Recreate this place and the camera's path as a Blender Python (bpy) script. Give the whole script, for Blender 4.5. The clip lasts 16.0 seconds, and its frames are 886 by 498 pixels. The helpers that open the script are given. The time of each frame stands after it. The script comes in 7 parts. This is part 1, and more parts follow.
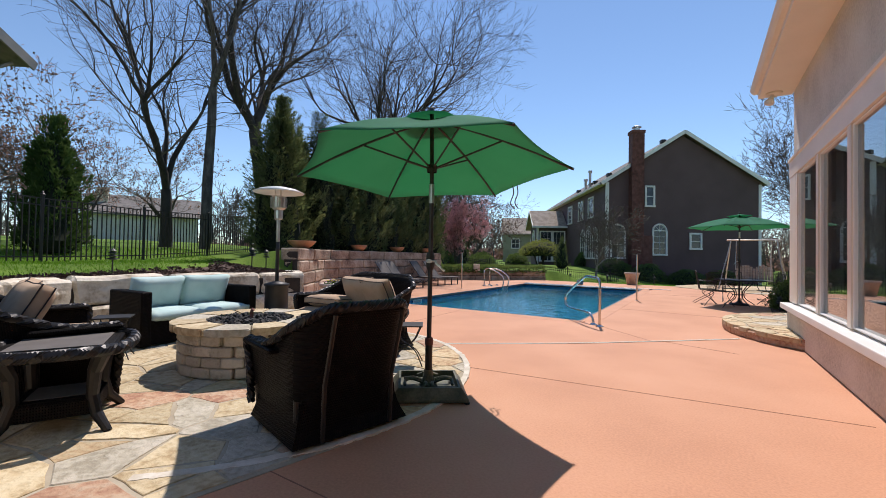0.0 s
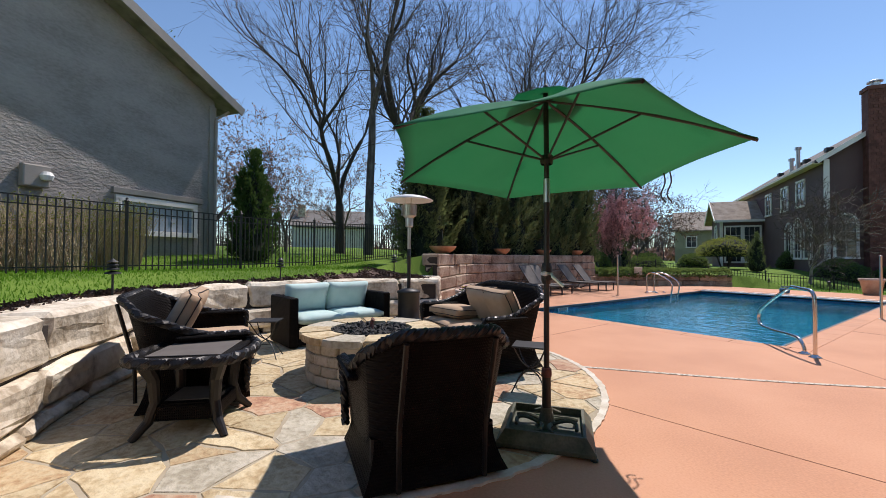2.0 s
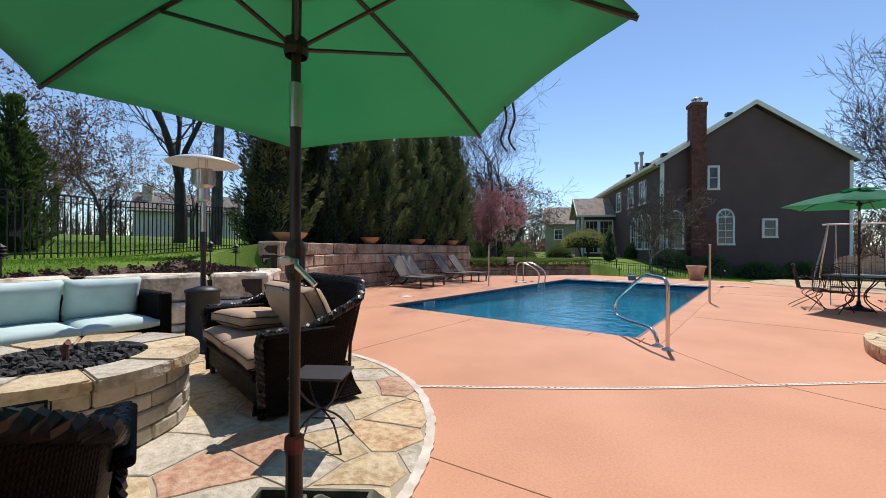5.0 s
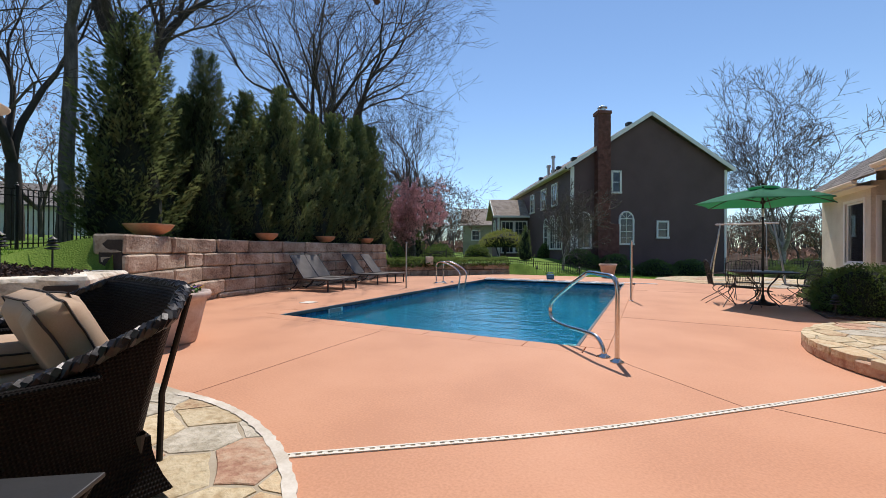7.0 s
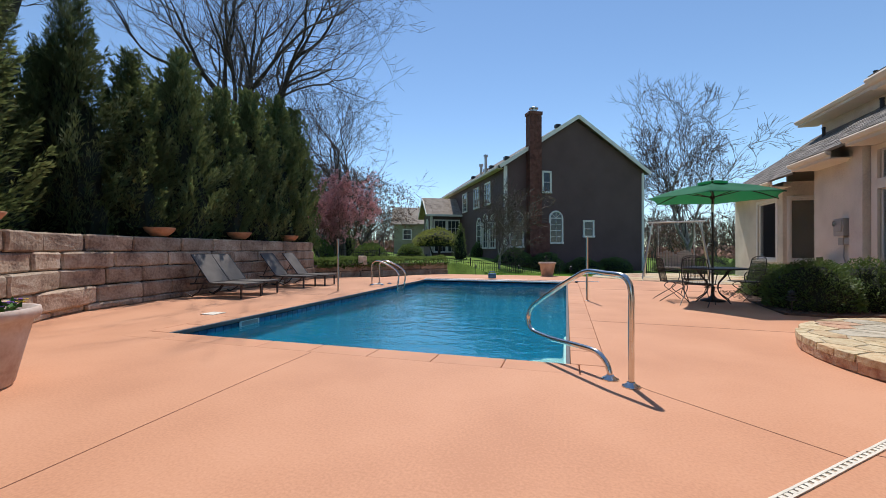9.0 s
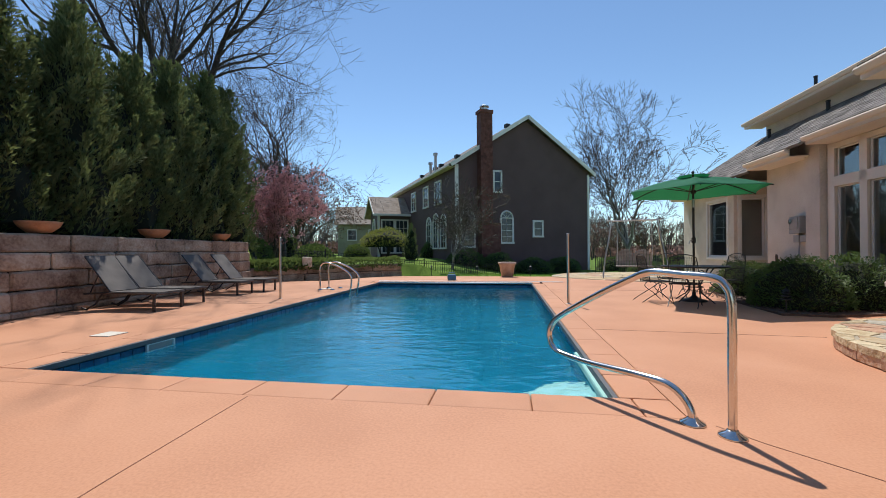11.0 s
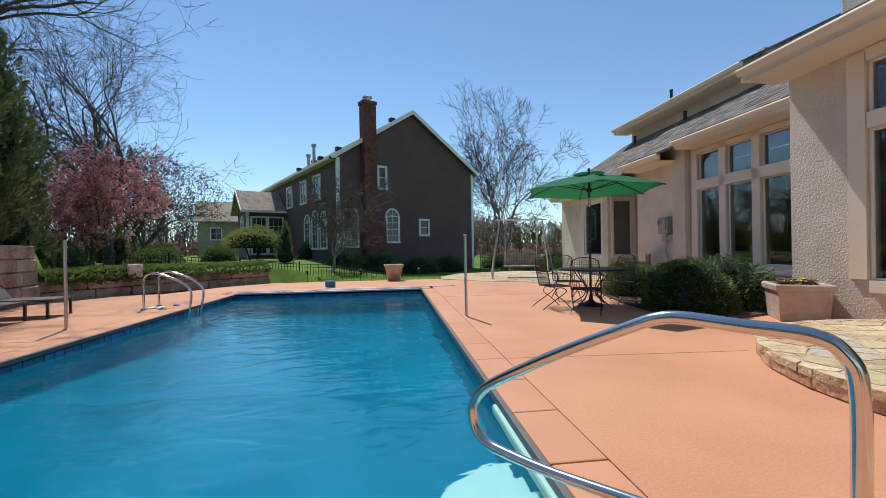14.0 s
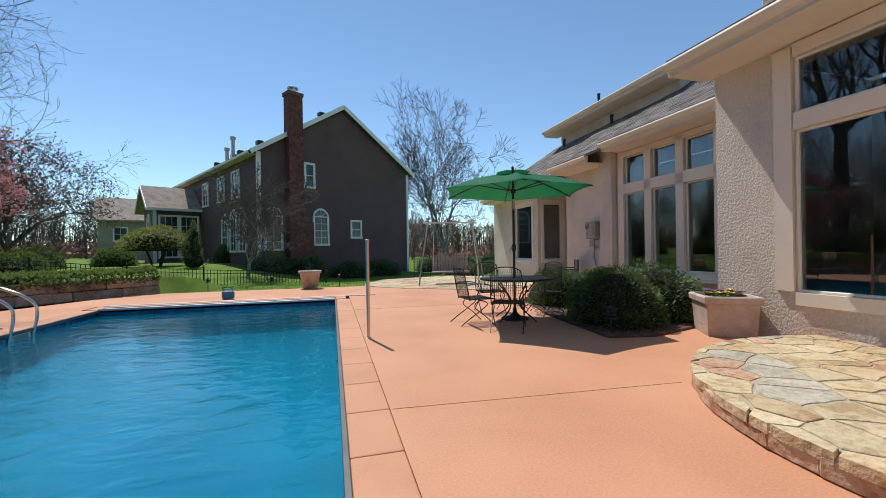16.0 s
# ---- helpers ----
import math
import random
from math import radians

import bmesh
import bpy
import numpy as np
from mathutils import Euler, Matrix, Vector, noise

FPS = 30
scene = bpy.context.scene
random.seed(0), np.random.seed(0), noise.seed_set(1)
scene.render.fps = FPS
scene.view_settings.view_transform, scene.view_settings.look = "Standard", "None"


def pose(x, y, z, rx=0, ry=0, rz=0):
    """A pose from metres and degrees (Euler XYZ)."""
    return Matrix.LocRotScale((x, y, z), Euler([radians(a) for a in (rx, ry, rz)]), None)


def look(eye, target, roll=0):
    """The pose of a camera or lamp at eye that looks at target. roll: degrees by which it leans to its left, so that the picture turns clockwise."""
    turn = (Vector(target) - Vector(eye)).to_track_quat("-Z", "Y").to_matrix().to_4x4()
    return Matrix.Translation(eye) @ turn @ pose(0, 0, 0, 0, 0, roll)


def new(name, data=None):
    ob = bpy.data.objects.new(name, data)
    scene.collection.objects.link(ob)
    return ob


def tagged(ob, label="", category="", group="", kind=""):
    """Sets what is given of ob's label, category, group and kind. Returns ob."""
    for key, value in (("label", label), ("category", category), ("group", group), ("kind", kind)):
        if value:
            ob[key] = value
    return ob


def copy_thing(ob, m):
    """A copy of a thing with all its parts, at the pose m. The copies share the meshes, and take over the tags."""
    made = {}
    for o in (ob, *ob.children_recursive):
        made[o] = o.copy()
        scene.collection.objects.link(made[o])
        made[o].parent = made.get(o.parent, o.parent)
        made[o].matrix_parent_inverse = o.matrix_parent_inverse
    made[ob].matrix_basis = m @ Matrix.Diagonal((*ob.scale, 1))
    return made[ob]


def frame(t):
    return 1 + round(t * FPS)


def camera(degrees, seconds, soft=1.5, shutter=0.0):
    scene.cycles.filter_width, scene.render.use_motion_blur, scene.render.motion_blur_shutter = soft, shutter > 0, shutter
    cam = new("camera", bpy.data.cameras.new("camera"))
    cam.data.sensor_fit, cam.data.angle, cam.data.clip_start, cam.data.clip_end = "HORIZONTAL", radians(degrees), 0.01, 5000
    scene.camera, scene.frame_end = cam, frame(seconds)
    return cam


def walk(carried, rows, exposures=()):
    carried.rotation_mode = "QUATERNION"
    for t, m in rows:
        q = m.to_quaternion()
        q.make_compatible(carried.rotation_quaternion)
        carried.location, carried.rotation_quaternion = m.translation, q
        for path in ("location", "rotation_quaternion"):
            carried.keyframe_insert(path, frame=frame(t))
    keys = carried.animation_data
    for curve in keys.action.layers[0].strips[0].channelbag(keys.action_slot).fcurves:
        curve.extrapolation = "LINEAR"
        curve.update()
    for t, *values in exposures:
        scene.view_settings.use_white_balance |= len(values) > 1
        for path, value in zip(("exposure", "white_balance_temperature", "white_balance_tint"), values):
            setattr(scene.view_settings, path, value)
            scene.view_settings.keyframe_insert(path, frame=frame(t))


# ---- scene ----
cam = camera(95.1, 16.0, soft=0.75)
PATH = [
    (0, (2.043, -8.553, 1.268), (0.973, -6.864, 1.303), 1.0),
    (0.5, (1.975, -8.436, 1.28), (0.681, -6.91, 1.316), 0.9),
    (1, (1.906, -8.292, 1.305), (0.451, -6.921, 1.345), 0.6),
    (1.5, (1.916, -8.083, 1.336), (0.356, -6.832, 1.374), 0.4),
    (2, (1.943, -7.866, 1.347), (0.328, -6.688, 1.382), 0.3),
    (2.5, (1.918, -7.617, 1.341), (0.288, -6.458, 1.368), 0.2),
    (3, (1.864, -7.372, 1.329), (0.258, -6.18, 1.35), 0.2),
    (3.5, (1.782, -7.092, 1.312), (0.235, -5.824, 1.328), 0.3),
    (4, (1.68, -6.842, 1.296), (0.222, -5.472, 1.304), 0.3),
    (4.5, (1.552, -6.606, 1.29), (0.2, -5.131, 1.292), 0.3),
    (5, (1.415, -6.333, 1.271), (0.174, -4.765, 1.269), 0.3),
    (5.2, (1.351, -6.224, 1.277), (0.151, -4.624, 1.275), 0.5),
    (7.5, (0.585, -4.938, 1.156), (-0.247, -3.12, 1.16), 0.1),
    (8, (0.392, -4.681, 1.151), (-0.363, -2.829, 1.154), 0.1),
    (8.5, (0.195, -4.419, 1.137), (-0.48, -2.536, 1.142), -0.2),
    (9, (-0.035, -4.17, 1.116), (-0.618, -2.256, 1.121), -0.0),
    (11.5, (-0.919, -2.833, 1.067), (-1.184, -0.85, 1.078), -0.6),
    (12, (-1.017, -2.576, 1.082), (-1.225, -0.587, 1.093), -0.8),
    (12.5, (-1.048, -2.338, 1.092), (-1.171, -0.342, 1.1), -0.9),
    (13, (-1.022, -2.067, 1.129), (-1.034, -0.067, 1.133), -1.0),
    (13.5, (-0.946, -1.813, 1.137), (-0.832, 0.184, 1.139), -1.0),
    (14, (-0.822, -1.546, 1.181), (-0.579, 0.44, 1.176), -1.0),
    (14.5, (-0.688, -1.281, 1.223), (-0.328, 0.686, 1.216), -1.0),
    (15, (-0.527, -1.039, 1.246), (-0.085, 0.912, 1.239), -1.0),
    (15.5, (-0.349, -0.82, 1.257), (0.151, 1.116, 1.251), -1.0),
    (16, (-0.082, -0.572, 1.262), (0.445, 1.358, 1.261), -0.9),
]
walk(cam, [(t, look(eye, target, roll)) for t, eye, target, roll in PATH], [(0, 0.11, 6600, 18), (5.0, 0.11, 6600, 18), (8.0, 0.05, 6560, 15), (12.0, 0.03, 6500, 12), (16.0, 0.04, 6500, 11)])

# ---------------------------------------------------------------- light
SUN_WAY = Vector((-0.16, 0.57, 1.0)).normalized()
world = bpy.data.worlds.new("world")
scene.world = world
world.use_nodes = True
wn = world.node_tree
sky = wn.nodes.new("ShaderNodeTexSky")
sky.sky_type, sky.sun_disc = "NISHITA", False
sky.sun_elevation, sky.sun_rotation = math.asin(SUN_WAY.z), math.atan2(SUN_WAY.x, SUN_WAY.y)
sky.air_density, sky.dust_density, sky.ozone_density, sky.altitude = 1.0, 0.0, 1.5, 600
tint = wn.nodes.new("ShaderNodeMix")
tint.data_type, tint.blend_type = "RGBA", "MULTIPLY"
tint.inputs[0].default_value = 1.0
tint.inputs[7].default_value = (0.90, 1.03, 1.06, 1)
wn.links.new(sky.outputs[0], tint.inputs[6])
wn.links.new(tint.outputs[2], wn.nodes["Background"].inputs[0])
wn.nodes["Background"].inputs[1].default_value = 0.135
sun = new("sun", bpy.data.lights.new("sun", "SUN"))
sun.data.energy, sun.data.angle, sun.data.color = 4.3, radians(0.5), (1.0, 0.955, 0.88)
sun.matrix_world = look(SUN_WAY * 60, (0, 0, 0))


# ---------------------------------------------------------------- mesh helpers
def add_box(bm, c, s, rz=0.0, m=None):
    """A box of size s centred at c."""
    t = Matrix.Translation(c) @ Matrix.Rotation(rz, 4, "Z")
    if m is not None:
        t = m @ t
    return bmesh.ops.create_cube(bm, size=1.0, matrix=t @ Matrix.Diagonal((*s, 1)))["verts"]


def soft_box(c, s, b=0.01, seg=2, rz=0.0, m=None):
    bm = bmesh.new()
    add_box(bm, c, s, rz, m)
    bmesh.ops.bevel(bm, geom=bm.edges[:], offset=min(b, min(s) * 0.45), segments=seg, affect="EDGES", profile=0.5)
    return bm


def add_tube(bm, pts, r, sides=8, close=False, caps=True):
    """A round bar along pts; r is one radius or one for each point."""
    pts = [Vector(p) for p in pts]
    n = len(pts)
    rs = r if hasattr(r, "__len__") else [r] * n
    rings, side = [], None
    for i, p in enumerate(pts):
        if close:
            d = pts[(i + 1) % n] - pts[i - 1]
        else:
            d = pts[min(i + 1, n - 1)] - pts[max(i - 1, 0)]
        d = d.normalized() if d.length > 1e-9 else Vector((0, 0, 1))
        if side is None:
            side = d.orthogonal().normalized()
        side = (side - d * side.dot(d))
        side = side.normalized() if side.length > 1e-6 else d.orthogonal().normalized()
        up = d.cross(side)
        rings.append([bm.verts.new(p + (side * math.cos(a) + up * math.sin(a)) * rs[i]) for a in [2 * math.pi * k / sides for k in range(sides)]])
    for i in range(n if close else n - 1):
        a, b = rings[i], rings[(i + 1) % n]
        for k in range(sides):
            bm.faces.new((a[k], a[(k + 1) % sides], b[(k + 1) % sides], b[k]))
    if caps and not close:
        bm.faces.new(rings[0][::-1])
        bm.faces.new(rings[-1])
    return bm


def tube(pts, r, sides=8, close=False):
    return add_tube(bmesh.new(), pts, r, sides, close)


def add_lathe(bm, profile, segs=24, c=(0, 0, 0)):
    """A turned body from (radius, height) pairs."""
    rings = []
    for r, z in profile:
        if r < 1e-5:
            rings.append([bm.verts.new((c[0], c[1], c[2] + z))])
        else:
            rings.append([bm.verts.new((c[0] + r * math.cos(a), c[1] + r * math.sin(a), c[2] + z)) for a in [2 * math.pi * k / segs for k in range(segs)]])
    for a, b in zip(rings, rings[1:]):
        for k in range(segs):
            j = (k + 1) % segs
            if len(a) == 1 and len(b) == 1:
                continue
            if len(a) == 1:
                bm.faces.new((a[0], b[j], b[k]))
            elif len(b) == 1:
                bm.faces.new((a[k], a[j], b[0]))
            else:
                bm.faces.new((a[k], a[j], b[j], b[k]))
    return bm


def lathe(profile, segs=24, c=(0, 0, 0)):
    return add_lathe(bmesh.new(), profile, segs, c)


def add_prism(bm, poly, z0, z1):
    """A flat slab with the outline poly, from z0 up to z1."""
    lo = [bm.verts.new((x, y, z0)) for x, y in poly]
    hi = [bm.verts.new((x, y, z1)) for x, y in poly]
    n = len(poly)
    bm.faces.new(lo[::-1])
    bm.faces.new(hi)
    for i in range(n):
        bm.faces.new((lo[i], lo[(i + 1) % n], hi[(i + 1) % n], hi[i]))
    return bm


def curve_points(pts, n):
    """n points along a smooth line through pts."""
    pts = [Vector(p) for p in pts]
    q = [2 * pts[0] - pts[1], *pts, 2 * pts[-1] - pts[-2]]
    out = []
    for i in range(n):
        u = i / (n - 1) * (len(pts) - 1)
        k = min(int(u), len(pts) - 2)
        t = u - k
        a, b, c, d = q[k : k + 4]
        out.append(0.5 * (2 * b + (c - a) * t + (2 * a - 5 * b + 4 * c - d) * t * t + (3 * b - a - 3 * c + d) * t**3))
    return out


def mesh_from(name, bm, material, smooth=False):
    bmesh.ops.recalc_face_normals(bm, faces=bm.faces[:])
    me = bpy.data.meshes.new(name)
    bm.to_mesh(me)
    bm.free()
    me.materials.append(material)
    if smooth:
        me.polygons.foreach_set("use_smooth", [True] * len(me.polygons))
        me.update()
    return me


def part(name, bm, material, parent=None, label="", smooth=False):
    """Links a bmesh as one mesh object, under a thing or a part."""
    ob = new(name, mesh_from(name, bm, material, smooth))
    ob.parent = parent
    return tagged(ob, label)


def piece(name, me, m, parent):
    """A piece that shares its mesh with others."""
    ob = new(name, me)
    ob.parent = parent
    ob.matrix_basis = m
    return ob


def thing(name, m, label, category, group=""):
    ob = new(name)
    ob.empty_display_size = 0.1
    ob.matrix_basis = m
    return tagged(ob, label, category, group)


def structure(name, bm, material, label, category, smooth=False):
    return tagged(part(name, bm, material, None, "", smooth), label, category, "", "structure")


# ---------------------------------------------------------------- materials
def material(name, colours, scale=3.0, fine=40.0, rough=0.7, metal=0.0, bump=0.2, depth=0.01, island=0.0, stretch=(1, 1, 1), mix=0.35, spec=0.5, coords="world", wash=0.0):
    """A surface whose colour wanders between the given colours at two scales, with fine relief.
    island: how much whole pieces differ in brightness from one another."""
    m = bpy.data.materials.new(name)
    m.use_nodes = True
    t = m.node_tree
    n, l = t.nodes, t.links
    p = n["Principled BSDF"]
    if coords == "world":
        src = n.new("ShaderNodeNewGeometry").outputs["Position"]
    else:
        src = n.new("ShaderNodeTexCoord").outputs["Object"]
    mp = n.new("ShaderNodeMapping")
    mp.inputs["Scale"].default_value = stretch
    l.new(src, mp.inputs[0])
    big = n.new("ShaderNodeTexNoise")
    big.inputs["Scale"].default_value, big.inputs["Detail"].default_value = scale, 5
    small = n.new("ShaderNodeTexNoise")
    small.inputs["Scale"].default_value, small.inputs["Detail"].default_value = fine, 4
    l.new(mp.outputs[0], big.inputs[0])
    l.new(mp.outputs[0], small.inputs[0])
    ramp = n.new("ShaderNodeValToRGB")
    e = ramp.color_ramp.elements
    while len(e) < len(colours):
        e.new(0.5)
    for i, c in enumerate(colours):
        e[i].position = 0.3 + 0.4 * i / max(1, len(colours) - 1)
        e[i].color = (*c, 1)
    add = n.new("ShaderNodeMath")
    add.operation = "MULTIPLY_ADD"
    sub = n.new("ShaderNodeMath")
    sub.operation = "SUBTRACT"
    sub.inputs[1].default_value = 0.5
    l.new(small.outputs[0], sub.inputs[0])
    l.new(sub.outputs[0], add.inputs[0])
    add.inputs[1].default_value = mix
    l.new(big.outputs[0], add.inputs[2])
    l.new(add.outputs[0], ramp.inputs[0])
    col = ramp.outputs[0]
    if island:
        info = n.new("ShaderNodeObjectInfo")
        geo = n.new("ShaderNodeNewGeometry")
        both = n.new("ShaderNodeMath")
        both.operation = "ADD"
        l.new(info.outputs["Random"], both.inputs[0])
        l.new(geo.outputs["Random Per Island"], both.inputs[1])
        fr = n.new("ShaderNodeMath")
        fr.operation = "FRACT"
        l.new(both.outputs[0], fr.inputs[0])
        rng = n.new("ShaderNodeMapRange")
        rng.inputs[3].default_value, rng.inputs[4].default_value = 1 - island, 1 + island
        l.new(fr.outputs[0], rng.inputs[0])
        hsv = n.new("ShaderNodeHueSaturation")
        l.new(rng.outputs[0], hsv.inputs["Value"])
        l.new(col, hsv.inputs["Color"])
        col = hsv.outputs[0]
    l.new(col, p.inputs["Base Color"])
    p.inputs["Roughness"].default_value, p.inputs["Metallic"].default_value = rough, metal
    p.inputs["Specular IOR Level"].default_value = spec
    if bump:
        b = n.new("ShaderNodeBump")
        b.inputs["Strength"].default_value, b.inputs["Distance"].default_value = bump, depth
        l.new(add.outputs[0], b.inputs["Height"])
        l.new(b.outputs[0], p.inputs["Normal"])
    return m


def glass_material(name, tint=(0.9, 0.95, 0.95)):
    m = bpy.data.materials.new(name)
    m.use_nodes = True
    p = m.node_tree.nodes["Principled BSDF"]
    p.inputs["Base Color"].default_value = (*tint, 1)
    p.inputs["Roughness"].default_value = 0.0
    p.inputs["Transmission Weight"].default_value = 1.0
    p.inputs["IOR"].default_value = 1.8
    return m


M = {}
M["deck"] = material("salmon_concrete", [(0.49, 0.225, 0.118), (0.56, 0.268, 0.145), (0.60, 0.30, 0.17)], 0.7, 60, 0.72, bump=0.25, depth=0.005, mix=0.75)
M["coping"] = material("salmon_coping", [(0.49, 0.225, 0.118), (0.56, 0.268, 0.145), (0.585, 0.285, 0.16)], 1.2, 70, 0.7, bump=0.12, depth=0.004, island=0.06)
M["joint"] = material("joint_filler", [(0.25, 0.115, 0.068), (0.33, 0.16, 0.095)], 5, 60, 0.9)
M["mortar"] = material("pale_mortar", [(0.36, 0.30, 0.21), (0.46, 0.40, 0.30)], 4, 50, 0.9, bump=0.4)
M["pale_edge"] = material("whitish_mortar", [(0.52, 0.46, 0.36), (0.72, 0.67, 0.58)], 6, 50, 0.9, bump=0.5)
M["flag_a"] = material("flagstone_buff", [(0.40, 0.29, 0.155), (0.54, 0.43, 0.26), (0.61, 0.51, 0.33)], 3.2, 20, 0.8, bump=0.9, depth=0.022, mix=0.95, island=0.12)
M["flag_b"] = material("flagstone_tan", [(0.38, 0.235, 0.12), (0.51, 0.37, 0.21), (0.56, 0.445, 0.275)], 3.5, 20, 0.8, bump=0.9, depth=0.022, mix=0.95, island=0.12)
M["flag_c"] = material("flagstone_grey", [(0.34, 0.30, 0.22), (0.46, 0.415, 0.32), (0.54, 0.49, 0.39)], 3.5, 20, 0.8, bump=0.9, depth=0.022, mix=0.95, island=0.1)
M["flag_d"] = material("flagstone_rust", [(0.36, 0.18, 0.11), (0.48, 0.29, 0.18), (0.53, 0.38, 0.26)], 3.5, 20, 0.8, bump=0.9, depth=0.022, mix=0.95, island=0.1)
M["lime"] = material("rough_limestone", [(0.36, 0.285, 0.195), (0.68, 0.59, 0.455), (0.82, 0.75, 0.62)], 3.0, 16, 0.88, bump=0.7, depth=0.04, mix=0.5, island=0.1)
M["sandstone"] = material("pink_sandstone", [(0.17, 0.11, 0.075), (0.37, 0.27, 0.19), (0.50, 0.41, 0.31)], 2.2, 20, 0.85, bump=0.9, depth=0.03, mix=0.5, island=0.24)
M["pitstone"] = material("split_face_stone", [(0.35, 0.30, 0.23), (0.50, 0.45, 0.36), (0.56, 0.51, 0.42)], 5, 40, 0.85, bump=0.7, depth=0.012, island=0.13)
M["grass"] = material("lawn_grass", [(0.06, 0.115, 0.014), (0.115, 0.20, 0.026), (0.165, 0.25, 0.042)], 0.6, 45, 0.9, bump=0.7, depth=0.03, mix=0.7, spec=0.15)
M["mulch"] = material("dark_mulch", [(0.05, 0.03, 0.022), (0.10, 0.06, 0.045), (0.16, 0.10, 0.075)], 14, 60, 0.95, bump=1.0, depth=0.03)
M["stucco"] = material("tan_stucco", [(0.56, 0.495, 0.415), (0.67, 0.60, 0.505), (0.73, 0.66, 0.565)], 1.2, 30, 0.85, bump=0.8, depth=0.03, mix=0.6)
M["trim"] = material("cream_trim", [(0.76, 0.67, 0.55), (0.82, 0.73, 0.61)], 1.5, 40, 0.55, bump=0.05)
M["white_trim"] = material("white_paint", [(0.74, 0.72, 0.68), (0.80, 0.78, 0.74)], 2, 40, 0.5, bump=0.05)
M["shingle"] = material("grey_shingle", [(0.10, 0.09, 0.08), (0.17, 0.155, 0.14), (0.22, 0.20, 0.18)], 3, 60, 0.9, bump=0.5, depth=0.01, island=0.35)
M["dark_siding"] = material("dark_brown_siding", [(0.100, 0.058, 0.056), (0.116, 0.068, 0.066), (0.128, 0.076, 0.073)], 0.6, 20, 0.8, bump=0.2)
M["grey_stucco"] = material("grey_stucco", [(0.25, 0.228, 0.205), (0.315, 0.288, 0.26), (0.355, 0.325, 0.295)], 0.8, 9, 0.85, bump=1.0, depth=0.05, mix=0.6, stretch=(1, 1, 2.2))
M["green_siding"] = material("olive_siding", [(0.28, 0.27, 0.19), (0.34, 0.33, 0.24)], 1, 15, 0.8)
M["brown_roof"] = material("brown_shingle", [(0.24, 0.19, 0.15), (0.34, 0.28, 0.22), (0.40, 0.34, 0.28)], 2, 20, 0.9, bump=0.4)
M["brick"] = material("dark_red_brick", [(0.10, 0.035, 0.028), (0.15, 0.055, 0.042), (0.18, 0.075, 0.06)], 3, 30, 0.85, bump=0.4, island=0.2)
M["room"] = material("dim_room", [(0.28, 0.25, 0.21), (0.35, 0.31, 0.26)], 1, 20, 0.9)
M["dark_room"] = material("dark_curtain", [(0.035, 0.035, 0.035), (0.06, 0.06, 0.06)], 1, 20, 0.9)
M["iron"] = material("black_iron", [(0.012, 0.012, 0.012), (0.022, 0.021, 0.020)], 8, 80, 0.5, bump=0.1)
M["steel"] = material("stainless_steel", [(0.62, 0.60, 0.57), (0.72, 0.70, 0.67)], 4, 60, 0.16, metal=1.0, bump=0.02)
M["dull_steel"] = material("brushed_steel", [(0.50, 0.47, 0.43), (0.62, 0.58, 0.53)], 4, 60, 0.33, metal=1.0, bump=0.05)
M["liner"] = material("blue_pool_liner", [(0.002, 0.105, 0.190), (0.003, 0.135, 0.240), (0.006, 0.175, 0.300)], 0.5, 42, 0.9, bump=0.05, mix=0.8, spec=0.03)
M["tile"] = material("blue_pool_tile", [(0.012, 0.09, 0.20), (0.03, 0.17, 0.33)], 9, 40, 0.25, bump=0.05, island=0.3)
M["step_white"] = material("white_step", [(0.35, 0.63, 0.59), (0.41, 0.69, 0.65)], 3, 30, 0.8, bump=0.02, spec=0.05)
M["grey_rail"] = material("grey_cover_track", [(0.10, 0.10, 0.10), (0.14, 0.14, 0.14)], 4, 50, 0.5)
M["white_metal"] = material("white_aluminium", [(0.70, 0.70, 0.68), (0.78, 0.78, 0.76)], 3, 50, 0.4)
M["glass"] = glass_material("window_glass", (0.68, 0.73, 0.73))

water = bpy.data.materials.new("pool_water")
water.use_nodes = True
wt = water.node_tree
wp = wt.nodes["Principled BSDF"]
wp.inputs["Base Color"].default_value = (0.75, 0.95, 1.0, 1)
wp.inputs["Roughness"].default_value, wp.inputs["IOR"].default_value, wp.inputs["Transmission Weight"].default_value = 0.0, 1.33, 1.0
wg = wt.nodes.new("ShaderNodeNewGeometry")
wmap = wt.nodes.new("ShaderNodeMapping")
wmap.inputs["Scale"].default_value = (1.0, 1.6, 1.0)
wa = wt.nodes.new("ShaderNodeTexNoise")
wa.inputs["Scale"].default_value, wa.inputs["Detail"].default_value, wa.inputs["Distortion"].default_value = 2.4, 3, 0.6
wb = wt.nodes.new("ShaderNodeBump")
wb.inputs["Strength"].default_value, wb.inputs["Distance"].default_value = 0.4, 0.05
wt.links.new(wg.outputs["Position"], wmap.inputs[0])
wt.links.new(wmap.outputs[0], wa.inputs[0])
wf = wt.nodes.new("ShaderNodeTexNoise")
wf.inputs["Scale"].default_value, wf.inputs["Detail"].default_value = 7.0, 2
wt.links.new(wmap.outputs[0], wf.inputs[0])
wsum = wt.nodes.new("ShaderNodeMath")
wsum.operation = "MULTIPLY_ADD"
wsum.inputs[1].default_value = 0.12
wt.links.new(wf.outputs[0], wsum.inputs[0])
wt.links.new(wa.outputs[0], wsum.inputs[2])
